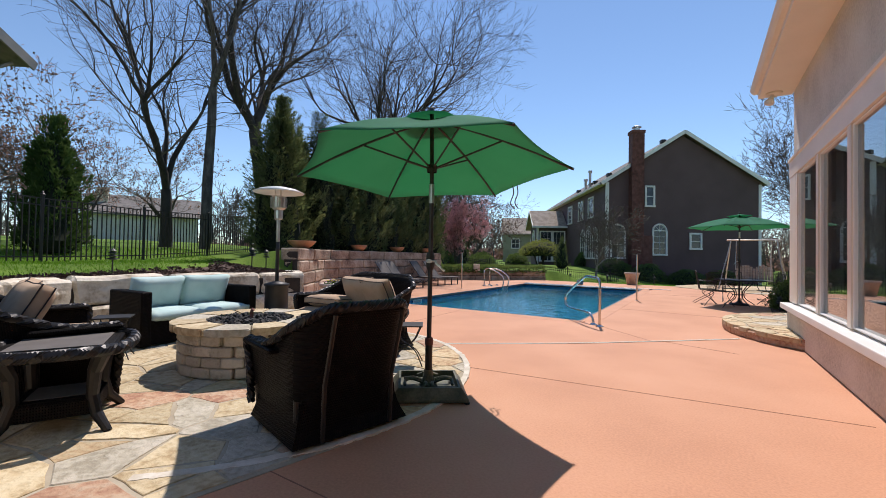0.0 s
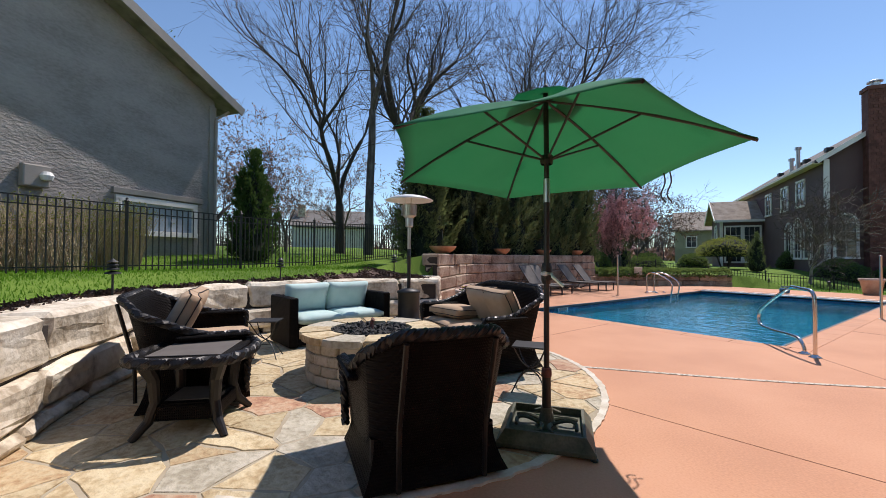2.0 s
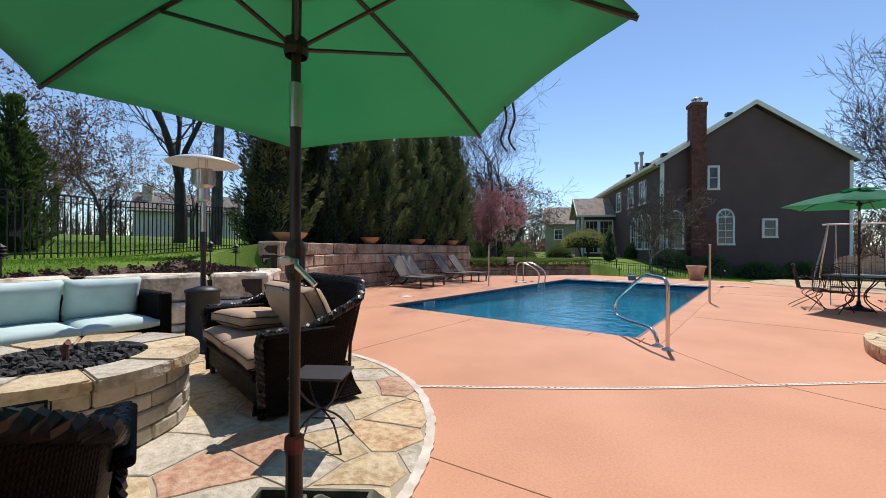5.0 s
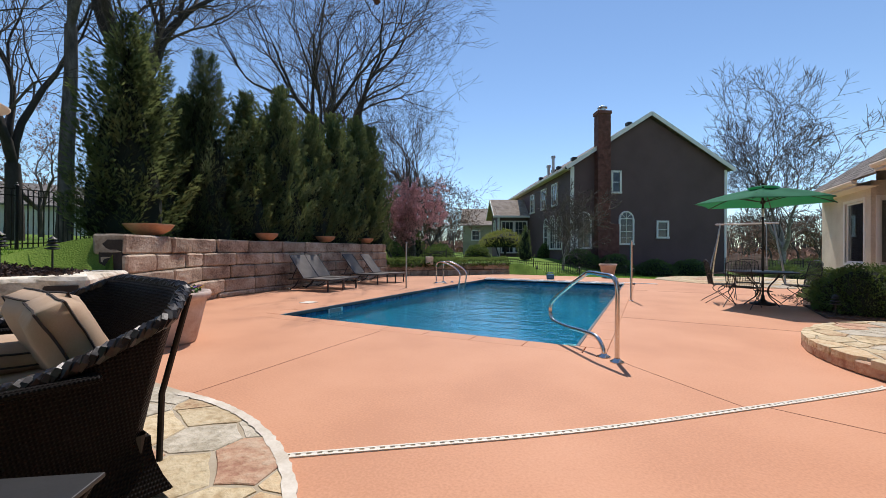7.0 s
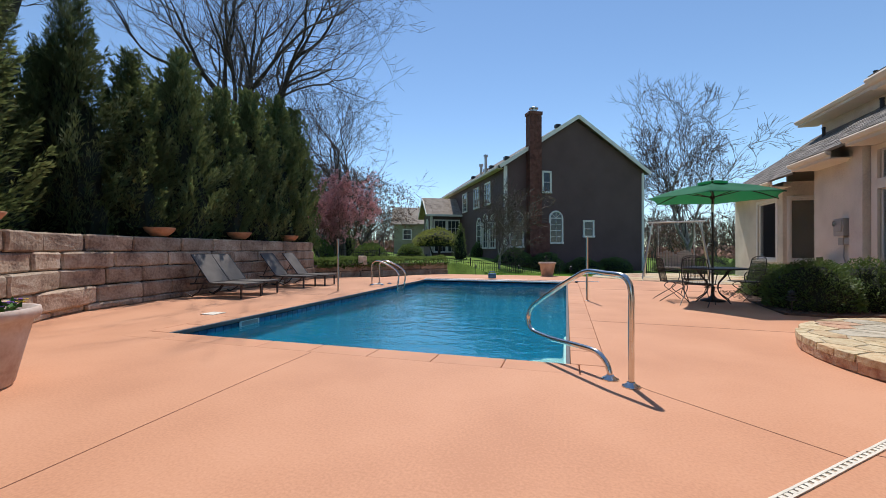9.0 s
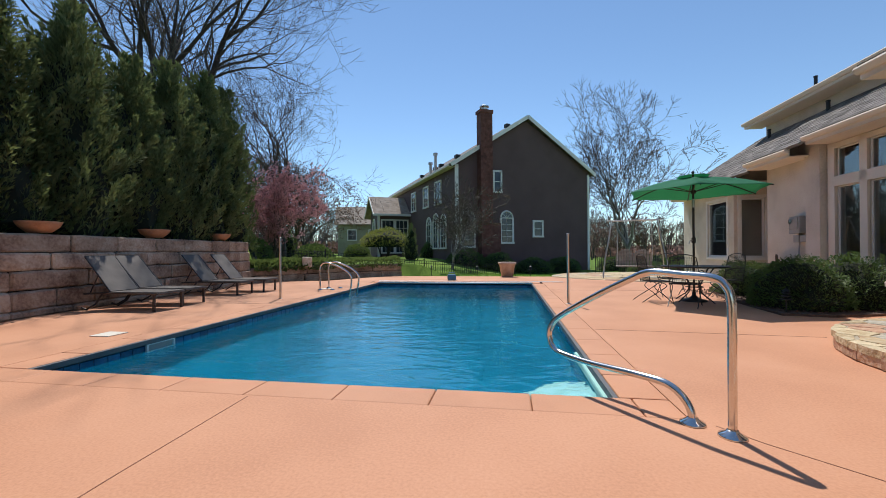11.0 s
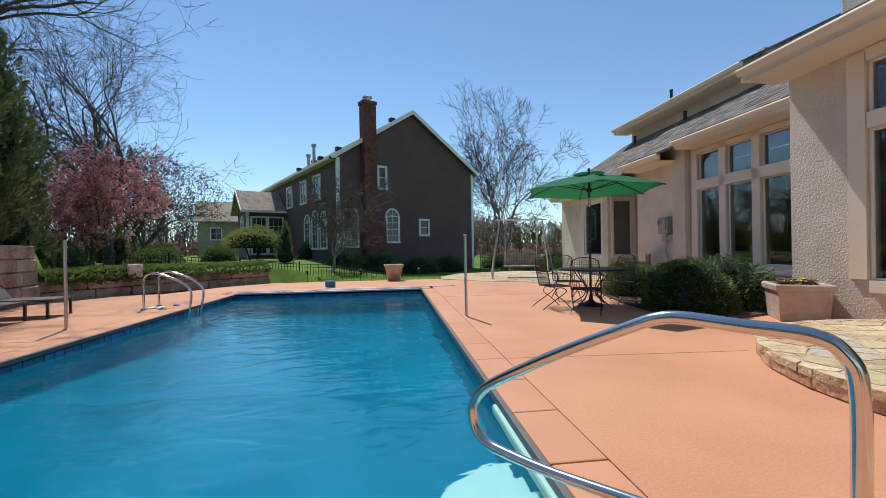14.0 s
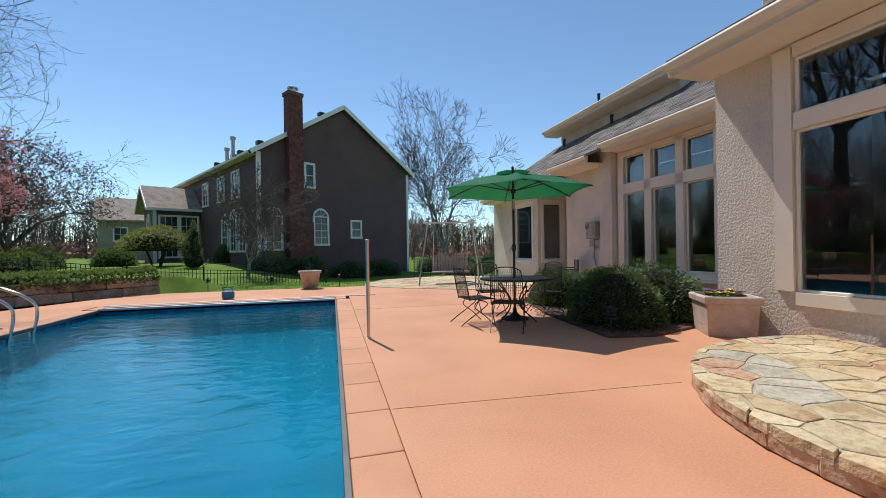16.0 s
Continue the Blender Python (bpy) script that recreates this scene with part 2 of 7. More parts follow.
wt.links.new(wsum.outputs[0], wb.inputs["Height"])
wt.links.new(wb.outputs[0], wp.inputs["Normal"])
# the body of the water, which scatters light back
w_body, w_mix = wt.nodes.new("ShaderNodeBsdfPrincipled"), wt.nodes.new("ShaderNodeMixShader")
w_body.inputs["Base Color"].default_value = (0.001, 0.215, 0.35, 1)
w_body.inputs["Roughness"].default_value, w_body.inputs["IOR"].default_value = 0.02, 1.33
w_mix.inputs[0].default_value = 0.3
wt.links.new(wb.outputs[0], w_body.inputs["Normal"])
wt.links.new(wp.outputs[0], w_mix.inputs[1])
wt.links.new(w_body.outputs[0], w_mix.inputs[2])
wt.links.new(w_mix.outputs[0], wt.nodes["Material Output"].inputs[0])
M["water"] = water

# ---------------------------------------------------------------- plan
PW, PL, COPE = 5.2, 10.29, 0.34            # pool width, length, coping
PATIO, PATIO_R = (-2.35, -5.75), 2.5       # round flagstone patio
LOW = [(3.6, -9.9), (1.5, -9.5), (-0.2, -9.05), (-1.56, -8.7), (-2.4, -8.5), (-3.7, -8.05), (-4.8, -7.4), (-5.45, -6.5), (-5.65, -5.4), (-5.5, -4.2), (-4.95, -2.9)]
BACK = [(-4.95, -2.9), (-5.7, -2.35), (-6.5, -1.75)]
TALL = [(-6.5, -1.75), (-7.4, -0.5), (-8.1, 0.25), (-8.5, 1.2), (-8.75, 3.0), (-9.0, 5.5), (-9.2, 7.5), (-9.45, 9.55)]
BED = [(-9.45, 9.55), (-8.9, 10.6), (-8.0, 11.8), (-6.7, 13.2), (-5.4, 14.3)]
LOW_TOP, TALL_TOP, BED_TOP = 0.86, 1.42, 0.52


def smooth_line(pts, step=0.1):
    dense = curve_points([(x, y, 0) for x, y in pts], 12 * len(pts))
    out, run = [dense[0]], 0.0
    for a, b in zip(dense, dense[1:]):
        run += (b - a).length
        if run >= step:
            out.append(b)
            run = 0.0
    return out


EDGE = smooth_line(LOW) + smooth_line(BACK)[1:] + smooth_line(TALL)[1:] + smooth_line(BED)[1:]
EDGE_XY = np.array([(p.x, p.y) for p in EDGE])
EDGE_TOP = np.array([LOW_TOP] * len(smooth_line(LOW)) + [LOW_TOP] * (len(smooth_line(BACK)) - 1) + [TALL_TOP] * (len(smooth_line(TALL)) - 1) + [BED_TOP] * (len(smooth_line(BED)) - 1))


def behind_wall(x, y):
    """How far a place lies behind the front of the stone walls (negative: in front), and the wall top there."""
    d = np.hypot(EDGE_XY[:, 0] - x, EDGE_XY[:, 1] - y)
    i = int(d.argmin())
    j, k = max(i - 1, 0), min(i + 1, len(d) - 1)
    tx, ty = EDGE_XY[k] - EDGE_XY[j]
    side = tx * (y - EDGE_XY[i, 1]) - ty * (x - EDGE_XY[i, 0])
    return (d[i] if side > 0 else -d[i]), EDGE_TOP[i]


def ease(a, b, v):
    t = min(1.0, max(0.0, (v - a) / (b - a)))
    return t * t * (3 - 2 * t)


def ground_height(x, y):
    far = -0.06 - 0.62 * ease(14.2, 27.0, y) + 1.15 * ease(16.0, 26.0, y) * ease(1.0, -8.0, x)
    if x > 8 and y < 20:
        far = -0.06
    if -30 < y < 13.7 and -12 < x < 14:
        low = -2.6
    else:
        low = far
    if x < 4.2 and y < 60:
        s, top = behind_wall(x, y)
        if s > 0.22:
            lawn = 1.0 + 0.35 * ease(-9.5, -13.5, x) + 0.8 * ease(-14, -40, x)
            bed = top - 0.06
            up = bed + (lawn - bed) * ease(0.4, 2.2, s)
            if y > 9.5:
                up = bed + (far - bed) * ease(0.6, 7.0 - 4.4 * ease(12.8, 14.4, y), s) * ease(9.5, 13.0, y) + (lawn - bed) * ease(0.4, 3.5, s) * (1 - ease(9.5, 13.0, y))
            return up + 0.02 * noise.noise((x * 0.6, y * 0.6, 0))
    return low


def spread(lo, hi, step, out):
    v = list(np.arange(lo, hi + 1e-6, step))
    g, e = step, hi
    while e < out:
        g *= 1.35
        e += g
        v.append(e)
    g, e = step, lo
    while e > -out:
        g *= 1.35
        e -= g
        v.insert(0, e)
    return v


gx, gy = spread(-16.0, 4.4, 0.2, 900), spread(-11.0, 16.0, 0.2, 900)
verts = [(x, y, ground_height(x, y)) for y in gy for x in gx]
nx = len(gx)
faces = [(j * nx + i, j * nx + i + 1, (j + 1) * nx + i + 1, (j + 1) * nx + i) for j in range(len(gy) - 1) for i in range(nx - 1)]
me = bpy.data.meshes.new("ground")
me.from_pydata(verts, [], faces)
me.materials.append(M["grass"])
me.polygons.foreach_set("use_smooth", [True] * len(me.polygons))
tagged(new("ground", me), "spring lawn of short bright green grass", "lawn", "", "structure")

# deck: four slabs round the pool and its coping
bm = bmesh.new()
X0, X1, Y0, Y1 = -PW - COPE, COPE, -COPE, PL + 0.62
bm_x, bm_y = [-11, X0, X1, 13], [-13, Y0, Y1, 13.9]
for i in range(3):
    for j in range(3):
        if (i, j) == (1, 1):
            continue
        x0, x1, y0, y1 = bm_x[i], bm_x[i + 1], bm_y[j], bm_y[j + 1]
        if j == 2 and i == 0:
            add_prism(bm, [(-7.4, y0), (x1, y0), (x1, y1), (-5.9, y1)], -0.16, 0)
        else:
            add_prism(bm, [(x0, y0), (x1, y0), (x1, y1), (x0, y1)], -0.16, 0)
bmesh.ops.remove_doubles(bm, verts=bm.verts[:], dist=1e-4)
deck = structure("pool_deck", bm, M["deck"], "salmon-coloured textured concrete pool deck", "deck")

# pool basin
bm = bmesh.new()
WALL = 0.25
for a, b in (((-PW - WALL, -WALL), (WALL, 0)), ((-PW - WALL, PL), (WALL, PL + WALL)), ((-PW - WALL, 0), (-PW, PL)), ((0, 0), (WALL, PL))):
    add_prism(bm, [(a[0], a[1]), (b[0], a[1]), (b[0], b[1]), (a[0], b[1])], -2.4, -0.065)
basin = structure("pool_basin", bm, M["liner"], "blue vinyl-lined swimming pool basin", "pool")
bm = bmesh.new()
prof = [(0.0, -1.05), (3.2, -1.1), (6.5, -2.1), (PL, -2.1)]
for (ya, za), (yb, zb) in zip(prof, prof[1:]):
    bm.faces.new([bm.verts.new(v) for v in ((-PW, ya, za), (0, ya, za), (0, yb, zb), (-PW, yb, zb))])
part("pool_floor", bm, M["liner"], basin)
me = bpy.data.meshes.new("water")
me.from_pydata([(-PW + 0.001, 0.001, -0.135), (-0.001, 0.001, -0.135), (-0.001, PL - 0.001, -0.135), (-PW + 0.001, PL - 0.001, -0.135)], [], [(0, 1, 2, 3)])
me.materials.append(M["water"])
wat = tagged(new("water", me), "clear blue rippling pool water", "water", "", "structure")
wat.visible_shadow = False

# ---------------------------------------------------------------- own house
def wall_panel(bm, axis, at, thick, a0, a1, z0, z1, holes=()):
    """A wall in the plane axis = at (its outer face), with thickness along the axis, and rectangular holes (a0, a1, z0, z1)."""
    av = sorted({a0, a1, *[h[0] for h in holes], *[h[1] for h in holes]})
    zv = sorted({z0, z1, *[h[2] for h in holes], *[h[3] for h in holes]})
    av = [v for v in av if a0 <= v <= a1]
    zv = [v for v in zv if z0 <= v <= z1]
    for p, q in zip(av, av[1:]):
        for r, s in zip(zv, zv[1:]):
            cm, zm = (p + q) / 2, (r + s) / 2
            if any(h[0] < cm < h[1] and h[2] < zm < h[3] for h in holes):
                continue
            if axis == "x":
                add_box(bm, (at + thick / 2, cm, zm), (abs(thick), q - p, s - r))
            else:
                add_box(bm, (cm, at + thick / 2, zm), (q - p, abs(thick), s - r))
    bmesh.ops.remove_doubles(bm, verts=bm.verts[:], dist=1e-4)
    inner = {}
    for f in bm.faces:
        k = tuple(round(v, 3) for v in f.calc_center_median())
        inner.setdefault(k, []).append(f)
    bmesh.ops.delete(bm, geom=[f for fs in inner.values() if len(fs) > 1 for f in fs], context="FACES")
    return bm


WINDOWS = []


def window(axis, at, out, a0, a1, z0, z1, frame_mat, label, bars=(), w=0.06, casing=0.0, pane_mat=None):
    """A window in an opening: frame, panes, casing and sill. out: +1 or -1, the way its outside faces along the axis."""
    WINDOWS.append(label)
    win = tagged(new("window_%d" % len(WINDOWS)), label, "window", "", "structure")

    def slab(c, za, zb, ca, cb, near, far):
        bm = bmesh.new()
        mid, dep = at + out * (near + far) / 2, abs(far - near)
        if axis == "x":
            add_box(bm, (mid, (ca + cb) / 2, (za + zb) / 2), (dep, cb - ca, zb - za))
        else:
            add_box(bm, ((ca + cb) / 2, mid, (za + zb) / 2), (cb - ca, dep, zb - za))
        if dep > 0.015:
            bmesh.ops.bevel(bm, geom=bm.edges[:], offset=0.006, segments=1, affect="EDGES")
        return bm
    fm = frame_mat
    near, far = -0.11, -0.03
    part("window_frame", slab(0, z0, z1, a0, a0 + w, near, far), fm, win)
    part("window_frame", slab(0, z0, z1, a1 - w, a1, near, far), fm, win)
    part("window_frame", slab(0, z0, z0 + w, a0 + w, a1 - w, near, far), fm, win)
    part("window_frame", slab(0, z1 - w, z1, a0 + w, a1 - w, near, far), fm, win)
    for kind, v in bars:
        if kind == "h":
            part("glazing_bar", slab(0, v - 0.02, v + 0.02, a0 + w, a1 - w, -0.09, -0.04), fm, win)
        else:
            part("glazing_bar", slab(0, z0 + w, z1 - w, v - 0.02, v + 0.02, -0.088, -0.042), fm, win)
    g = part("pane", slab(0, z0 + w, z1 - w, a0 + w, a1 - w, -0.072, -0.062), pane_mat or M["glass"], win)
    g.visible_shadow = False
    if casing:
        c = casing
        part("casing", slab(0, z0 - c, z1 + c, a0 - c, a0, -0.02, 0.03), fm, win)
        part("casing", slab(0, z0 - c, z1 + c, a1, a1 + c, -0.02, 0.03), fm, win)
        part("casing", slab(0, z1, z1 + c, a0, a1, -0.02, 0.03), fm, win)
        part("window_sill", slab(0, z0 - c, z0, a0, a1, -0.02, 0.05), fm, win)
    return win


T = 0.2
# sunroom wall along x = 3.4
sun_holes = [(-0.05 - 1.36 * (k + 1) + 0.055, -0.05 - 1.36 * k - 0.055, 0.60, 2.70) for k in range(7)]
bm = wall_panel(bmesh.new(), "x", 3.4, T, -13.0, 0.5, 0.0, 4.2, sun_holes)
structure("wall_sunroom", bm, M["stucco"], "tan stucco wall with a long row of windows", "wall")
structure("wall_sunroom_end", wall_panel(bmesh.new(), "y", 0.5, -T, 3.6, 5.59, 0.0, 4.2), M["stucco"], "tan stucco end wall", "wall")
for a0, a1, z0, z1 in sun_holes:
    window("x", 3.335, -1, a0, a1, z0, z1, M["white_trim"], "tall fixed window with a white frame, reflecting the yard", w=0.022)
bm = bmesh.new()
for k in range(8):
    yb = -0.05 - 1.36 * k
    add_box(bm, (3.372, yb, 1.65), (0.05, 0.115, 2.1))
add_box(bm, (3.372, 0.26, 1.65), (0.05, 0.48, 2.1))
add_box(bm, (3.37, -6.25, 2.84), (0.06, 13.5, 0.27))
part("trim", soft_box((3.36, -6.25, 2.99), (0.09, 13.5, 0.05), 0.008), M["trim"])["kind"] = "structure"
structure("trim_sunroom", bm, M["trim"], "cream painted window trim and header board", "trim")
structure("sill_sunroom", soft_box((3.32, -6.24, 0.53), (0.2, 13.52, 0.09), 0.012), M["white_trim"], "cream painted window ledge", "sill")
bm = soft_box((3.395, -6.25, 0.22), (0.17, 13.46, 0.44), 0.02)
structure("plinth_sunroom", bm, M["stucco"], "stucco plinth under the windows", "plinth")

# garden room wall along x = 5.6
b_holes = [(2.2, 3.22, 0.64, 2.70), (2.2, 3.22, 2.91, 3.62), (0.95, 1.95, 0.64, 2.70), (0.95, 1.95, 2.91, 3.62)]
structure("wall_garden_room", wall_panel(bmesh.new(), "x", 5.6, T, 0.25, 4.3, 0.0, 4.3, b_holes), M["stucco"], "tan rough-trowelled stucco wall", "wall")
structure("wall_garden_room_end", wall_panel(bmesh.new(), "y", 4.3, -T, 5.8, 9.0, 0.0, 4.4), M["stucco"], "tan stucco end wall", "wall")
for a0, a1, z0, z1 in b_holes:
    window("x", 5.6, -1, a0, a1, z0, z1, M["white_trim"], "large fixed window with a cream frame and dark glass", w=0.035)
bm = bmesh.new()
for y, w in ((3.33, 0.22), (2.075, 0.25), (0.82, 0.26)):
    add_box(bm, (5.585, y, 2.2), (0.05, w, 3.1))
for z, h in ((2.805, 0.21), (3.7, 0.16), (0.56, 0.16)):
    add_box(bm, (5.583, 2.05, z), (0.046, 2.3, h))
structure("trim_garden_room", bm, M["trim"], "cream painted window trim boards", "trim")

# middle wall along x = 7.2
c_holes = [(y0, y1, z0, z1) for y0, y1 in ((7.53, 8.25), (6.61, 7.33), (5.69, 6.41), (4.77, 5.49)) for z0, z1 in ((0.68, 2.6), (2.84, 3.54))]
structure("wall_middle", wall_panel(bmesh.new(), "x", 7.2, T, 4.3, 10.95, 0.0, 4.1, c_holes), M["stucco"], "tan stucco wall with tall windows", "wall")
structure("wall_middle_end", wall_panel(bmesh.new(), "y", 10.95, -T, 7.4, 8.4, 0.0, 4.1), M["stucco"], "tan stucco return wall", "wall")
for a0, a1, z0, z1 in c_holes:
    window("x", 7.2, -1, a0, a1, z0, z1, M["white_trim"], "tall window with a cream frame and dark glass", w=0.03)
bm = bmesh.new()
for y, w in ((8.35, 0.2), (7.43, 0.2), (6.51, 0.2), (5.59, 0.2), (4.67, 0.2)):
    add_box(bm, (7.18, y, 2.15), (0.06, w, 3.05))
for z, h in ((2.72, 0.24), (3.6, 0.12), (0.62, 0.12)):
    add_box(bm, (7.178, 6.51, z), (0.056, 3.6, h))
structure("trim_middle", bm, M["trim"], "cream painted window trim boards", "trim")
structure("sill_middle", soft_box((7.13, 6.45, 0.53), (0.16, 3.8, 0.07), 0.01), M["trim"], "cream painted window ledge", "sill")
structure("pilaster", soft_box((7.12, 8.8, 2.05), (0.18, 0.5, 4.1), 0.01), M["stucco"], "tan stucco pilaster", "pilaster")

# far wing, with a window in each of two faces
d1 = [(13.3, 14.75, 0.78, 2.9)]
d2 = [(7.42, 8.2, 0.78, 2.9)]
structure("wall_wing", wall_panel(bmesh.new(), "x", 7.2, T, 12.85, 17.0, 0.0, 3.5, d1), M["stucco"], "cream stucco wing wall", "wall")
structure("wall_wing_end", wall_panel(bmesh.new(), "y", 12.85, T, 7.4, 10.4, 0.0, 3.5, d2), M["stucco"], "cream stucco wing wall", "wall")
window("x", 7.2, -1, *d1[0], M["white_trim"], "tall cream-framed window with dark glass", casing=0.1)
window("y", 12.85, -1, *d2[0], M["white_trim"], "tall cream-framed window with dark glass", casing=0.1)
structure("wall_recess", wall_panel(bmesh.new(), "x", 8.4, T, 10.75, 13.0, 0.0, 4.1), M["stucco"], "tan stucco wall", "wall")

# rooms behind the glass
bm = bmesh.new()
for a, b in (((3.62, -13.0), (8.6, 0.03)), ((5.82, 0.1), (8.6, 4.08)), ((7.42, 4.32), (10.3, 10.7)), ((7.42, 13.07), (10.3, 16.9))):
    add_prism(bm, [a, (b[0], a[1]), b, (a[0], b[1])], 0.004, 0.03)
    add_box(bm, (b[0] + 0.1, (a[1] + b[1]) / 2, 2.0), (0.1, b[1] - a[1], 3.9))
    add_box(bm, ((a[0] + b[0]) / 2, a[1] + 0.01, 2.0), (b[0] - a[0], 0.06, 3.9))
    add_box(bm, ((a[0] + b[0]) / 2, b[1] - 0.01, 2.0), (b[0] - a[0], 0.06, 3.9))
structure("room_shell", bm, M["room"], "dim rooms behind the windows", "wall")
bm = bmesh.new()
for a, b, z in (((3.62, -13.0), (8.6, 0.03), 3.4), ((5.82, 0.1), (8.6, 4.08), 4.0), ((7.42, 4.32), (10.3, 10.7), 3.95), ((7.42, 13.07), (10.3, 16.9), 3.3)):
    add_prism(bm, [a, (b[0], a[1]), b, (a[0], b[1])], z, z + 0.06)
structure("ceiling", bm, M["room"], "ceilings of the rooms behind the windows", "ceiling")


def roof_slab(name, quad, thick, label):
    """A roof plane through four corners, given along the eave first."""
    bm = bmesh.new()
    q = [Vector(v) for v in quad]
    nrm = (q[1] - q[0]).cross(q[3] - q[0]).normalized()
    if nrm.z < 0:
        nrm = -nrm
    hi = [bm.verts.new(v) for v in q]
    lo = [bm.verts.new(v - nrm * thick) for v in q]
    bm.faces.new(hi)
    bm.faces.new(lo[::-1])
    for i in range(4):
        bm.faces.new((hi[i], lo[i], lo[(i + 1) % 4], hi[(i + 1) % 4]))
    return structure(name, bm, M["shingle"], label, "roof")


def shingle_rows(roof, quad, rows, tab=0.28, lift=0.008, seed=1):
    """Overlapping shingle tabs laid on a roof plane, joined in one part."""
    rnd = random.Random(seed)
    q = [Vector(v) for v in quad]
    nrm = (q[1] - q[0]).cross(q[3] - q[0]).normalized()
    if nrm.z < 0:
        nrm = -nrm
    vs, fs = [], []
    n = max(1, int((q[1] - q[0]).length / tab))
    for r in range(rows):
        v0, v1 = r / rows, min(1.0, (r + 1.25) / rows)
        for k in range(n):
            u0 = (k + (0.5 if r % 2 else 0)) / n
            u1 = min(1.0, u0 + 0.96 / n)
            if u0 >= 0.995:
                continue
            drop = rnd.choice((0, 0, 0.12, 0.2)) / rows

            def at(u, v, h):
                return (q[0].lerp(q[1], u)).lerp(q[3].lerp(q[2], u), v) + nrm * h
            i = len(vs)
            va = max(0.0, v0 - drop)
            h = lift + rnd.random() * 0.006
            vs += [at(u0, va, h + 0.008), at(u1, va, h + 0.008), at(u1, v1, h * 0.6), at(u0, v1, h * 0.6), at(u0, va, 0), at(u1, va, 0)]
            fs += [(i, i + 1, i + 2, i + 3), (i + 4, i + 5, i + 1, i), (i + 4, i, i + 3), (i + 1, i + 5, i + 2)]
    me = bpy.data.meshes.new("shingles")
    me.from_pydata(vs, [], fs)
    me.materials.append(M["shingle"])
    ob = new("shingles", me)
    ob.parent = roof
    tagged(ob, "overlapping grey asphalt shingle tabs", "", "", "stuff")


def eave(name, x, xw, y0, y1, z, end=0.0):
    """Soffit, fascia and gutter of an eave that runs along y; x: outer edge, xw: wall."""
    bm = bmesh.new()
    add_box(bm, ((x + xw) / 2, (y0 + y1) / 2, z + 0.015), (abs(xw - x), y1 - y0, 0.03))
    ob = structure(name, bm, M["trim"], "cream painted soffit and fascia", "eave")
    part("fascia", soft_box((x + 0.015, (y0 + y1) / 2, z + 0.11), (0.03, y1 - y0 + 0.01, 0.19), 0.005), M["trim"], ob)
    bm = bmesh.new()
    prof = [(-0.0, 0.20), (-0.11, 0.20), (-0.12, 0.17), (-0.09, 0.12), (-0.06, 0.09), (0.0, 0.09)]
    a = [bm.verts.new((x + px, y0 - 0.02, z + pz)) for px, pz in prof]
    b = [bm.verts.new((x + px, y1 + 0.02, z + pz)) for px, pz in prof]
    for i in range(len(prof)):
        j = (i + 1) % len(prof)
        bm.faces.new((a[i], a[j], b[j], b[i]))
    bm.faces.new(a)
    bm.faces.new(b[::-1])
    part("gutter", bm, M["trim"], ob, "cream metal gutter")
    bm = bmesh.new()
    add_box(bm, ((x + xw) / 2, y1 + 0.012, z + 0.11), (abs(xw - x), 0.024, 0.19))
    part("end_board", bm, M["trim"], ob)
    return ob


eave("eave_sunroom", 2.92, 3.4, -13.0, 0.62, 4.2)
eave("eave_garden_room", 4.9, 5.6, 0.85, 4.45, 3.8)
eave("eave_middle", 6.6, 7.2, 4.5, 8.35, 3.68)
eave("eave_recess", 6.55, 7.2, 8.9, 10.8, 3.5)
eave("eave_wing", 6.65, 7.2, 12.3, 17.0, 3.25)
q = [(2.85, -13.0, 4.42), (2.85, 0.62, 4.42), (8.8, 0.62, 7.0), (8.8, -13.0, 7.0)]
roof_slab("roof_sunroom", q, 0.06, "grey shingle roof")
q = [(4.83, 0.85, 4.02), (4.83, 4.45, 4.02), (9.2, 4.45, 6.15), (9.2, 0.85, 6.15)]
shingle_rows(roof_slab("roof_garden_room", q, 0.06, "grey asphalt shingle roof"), q, 20, seed=2)
q = [(6.53, 4.47, 3.9), (6.53, 8.4, 3.9), (10.5, 8.4, 6.46), (10.5, 4.47, 6.46)]
shingle_rows(roof_slab("roof_middle", q, 0.05, "grey asphalt shingle roof"), q, 27, seed=3)
q = [(6.48, 8.41, 3.73), (6.48, 10.8, 3.73), (8.75, 10.8, 5.3), (8.75, 8.41, 5.3)]
shingle_rows(roof_slab("roof_recess", q, 0.05, "grey asphalt shingle roof"), q, 15, seed=5)
q = [(6.58, 10.81, 3.47), (6.58, 16.8, 3.47), (8.75, 13.9, 5.27), (8.75, 10.81, 5.29)]
shingle_rows(roof_slab("roof_wing", q, 0.05, "grey asphalt shingle roof"), q, 15, seed=4)
structure("wall_upper", wall_panel(bmesh.new(), "x", 8.7, T, 7.95, 13.6, 4.4, 5.65), M["stucco"], "tan stucco upper wall", "wall")
structure("wall_upper_end", wall_panel(bmesh.new(), "y", 7.95, T, 8.9, 11.2, 4.4, 6.3), M["stucco"], "tan stucco upper end wall", "wall")
eave("eave_upper", 8.1, 8.7, 7.8, 13.85, 5.6)
q = [(8.03, 7.8, 5.82), (8.03, 13.85, 5.82), (11.0, 12.5, 7.2), (11.0, 7.8, 7.2)]
roof_slab("roof_upper", q, 0.06, "grey asphalt shingle roof")
structure("chimney_own", soft_box((7.3, 4.03, 6.6), (0.9, 0.95, 4.0), 0.02), M["stucco"], "grey stucco chimney above the roof", "chimney")
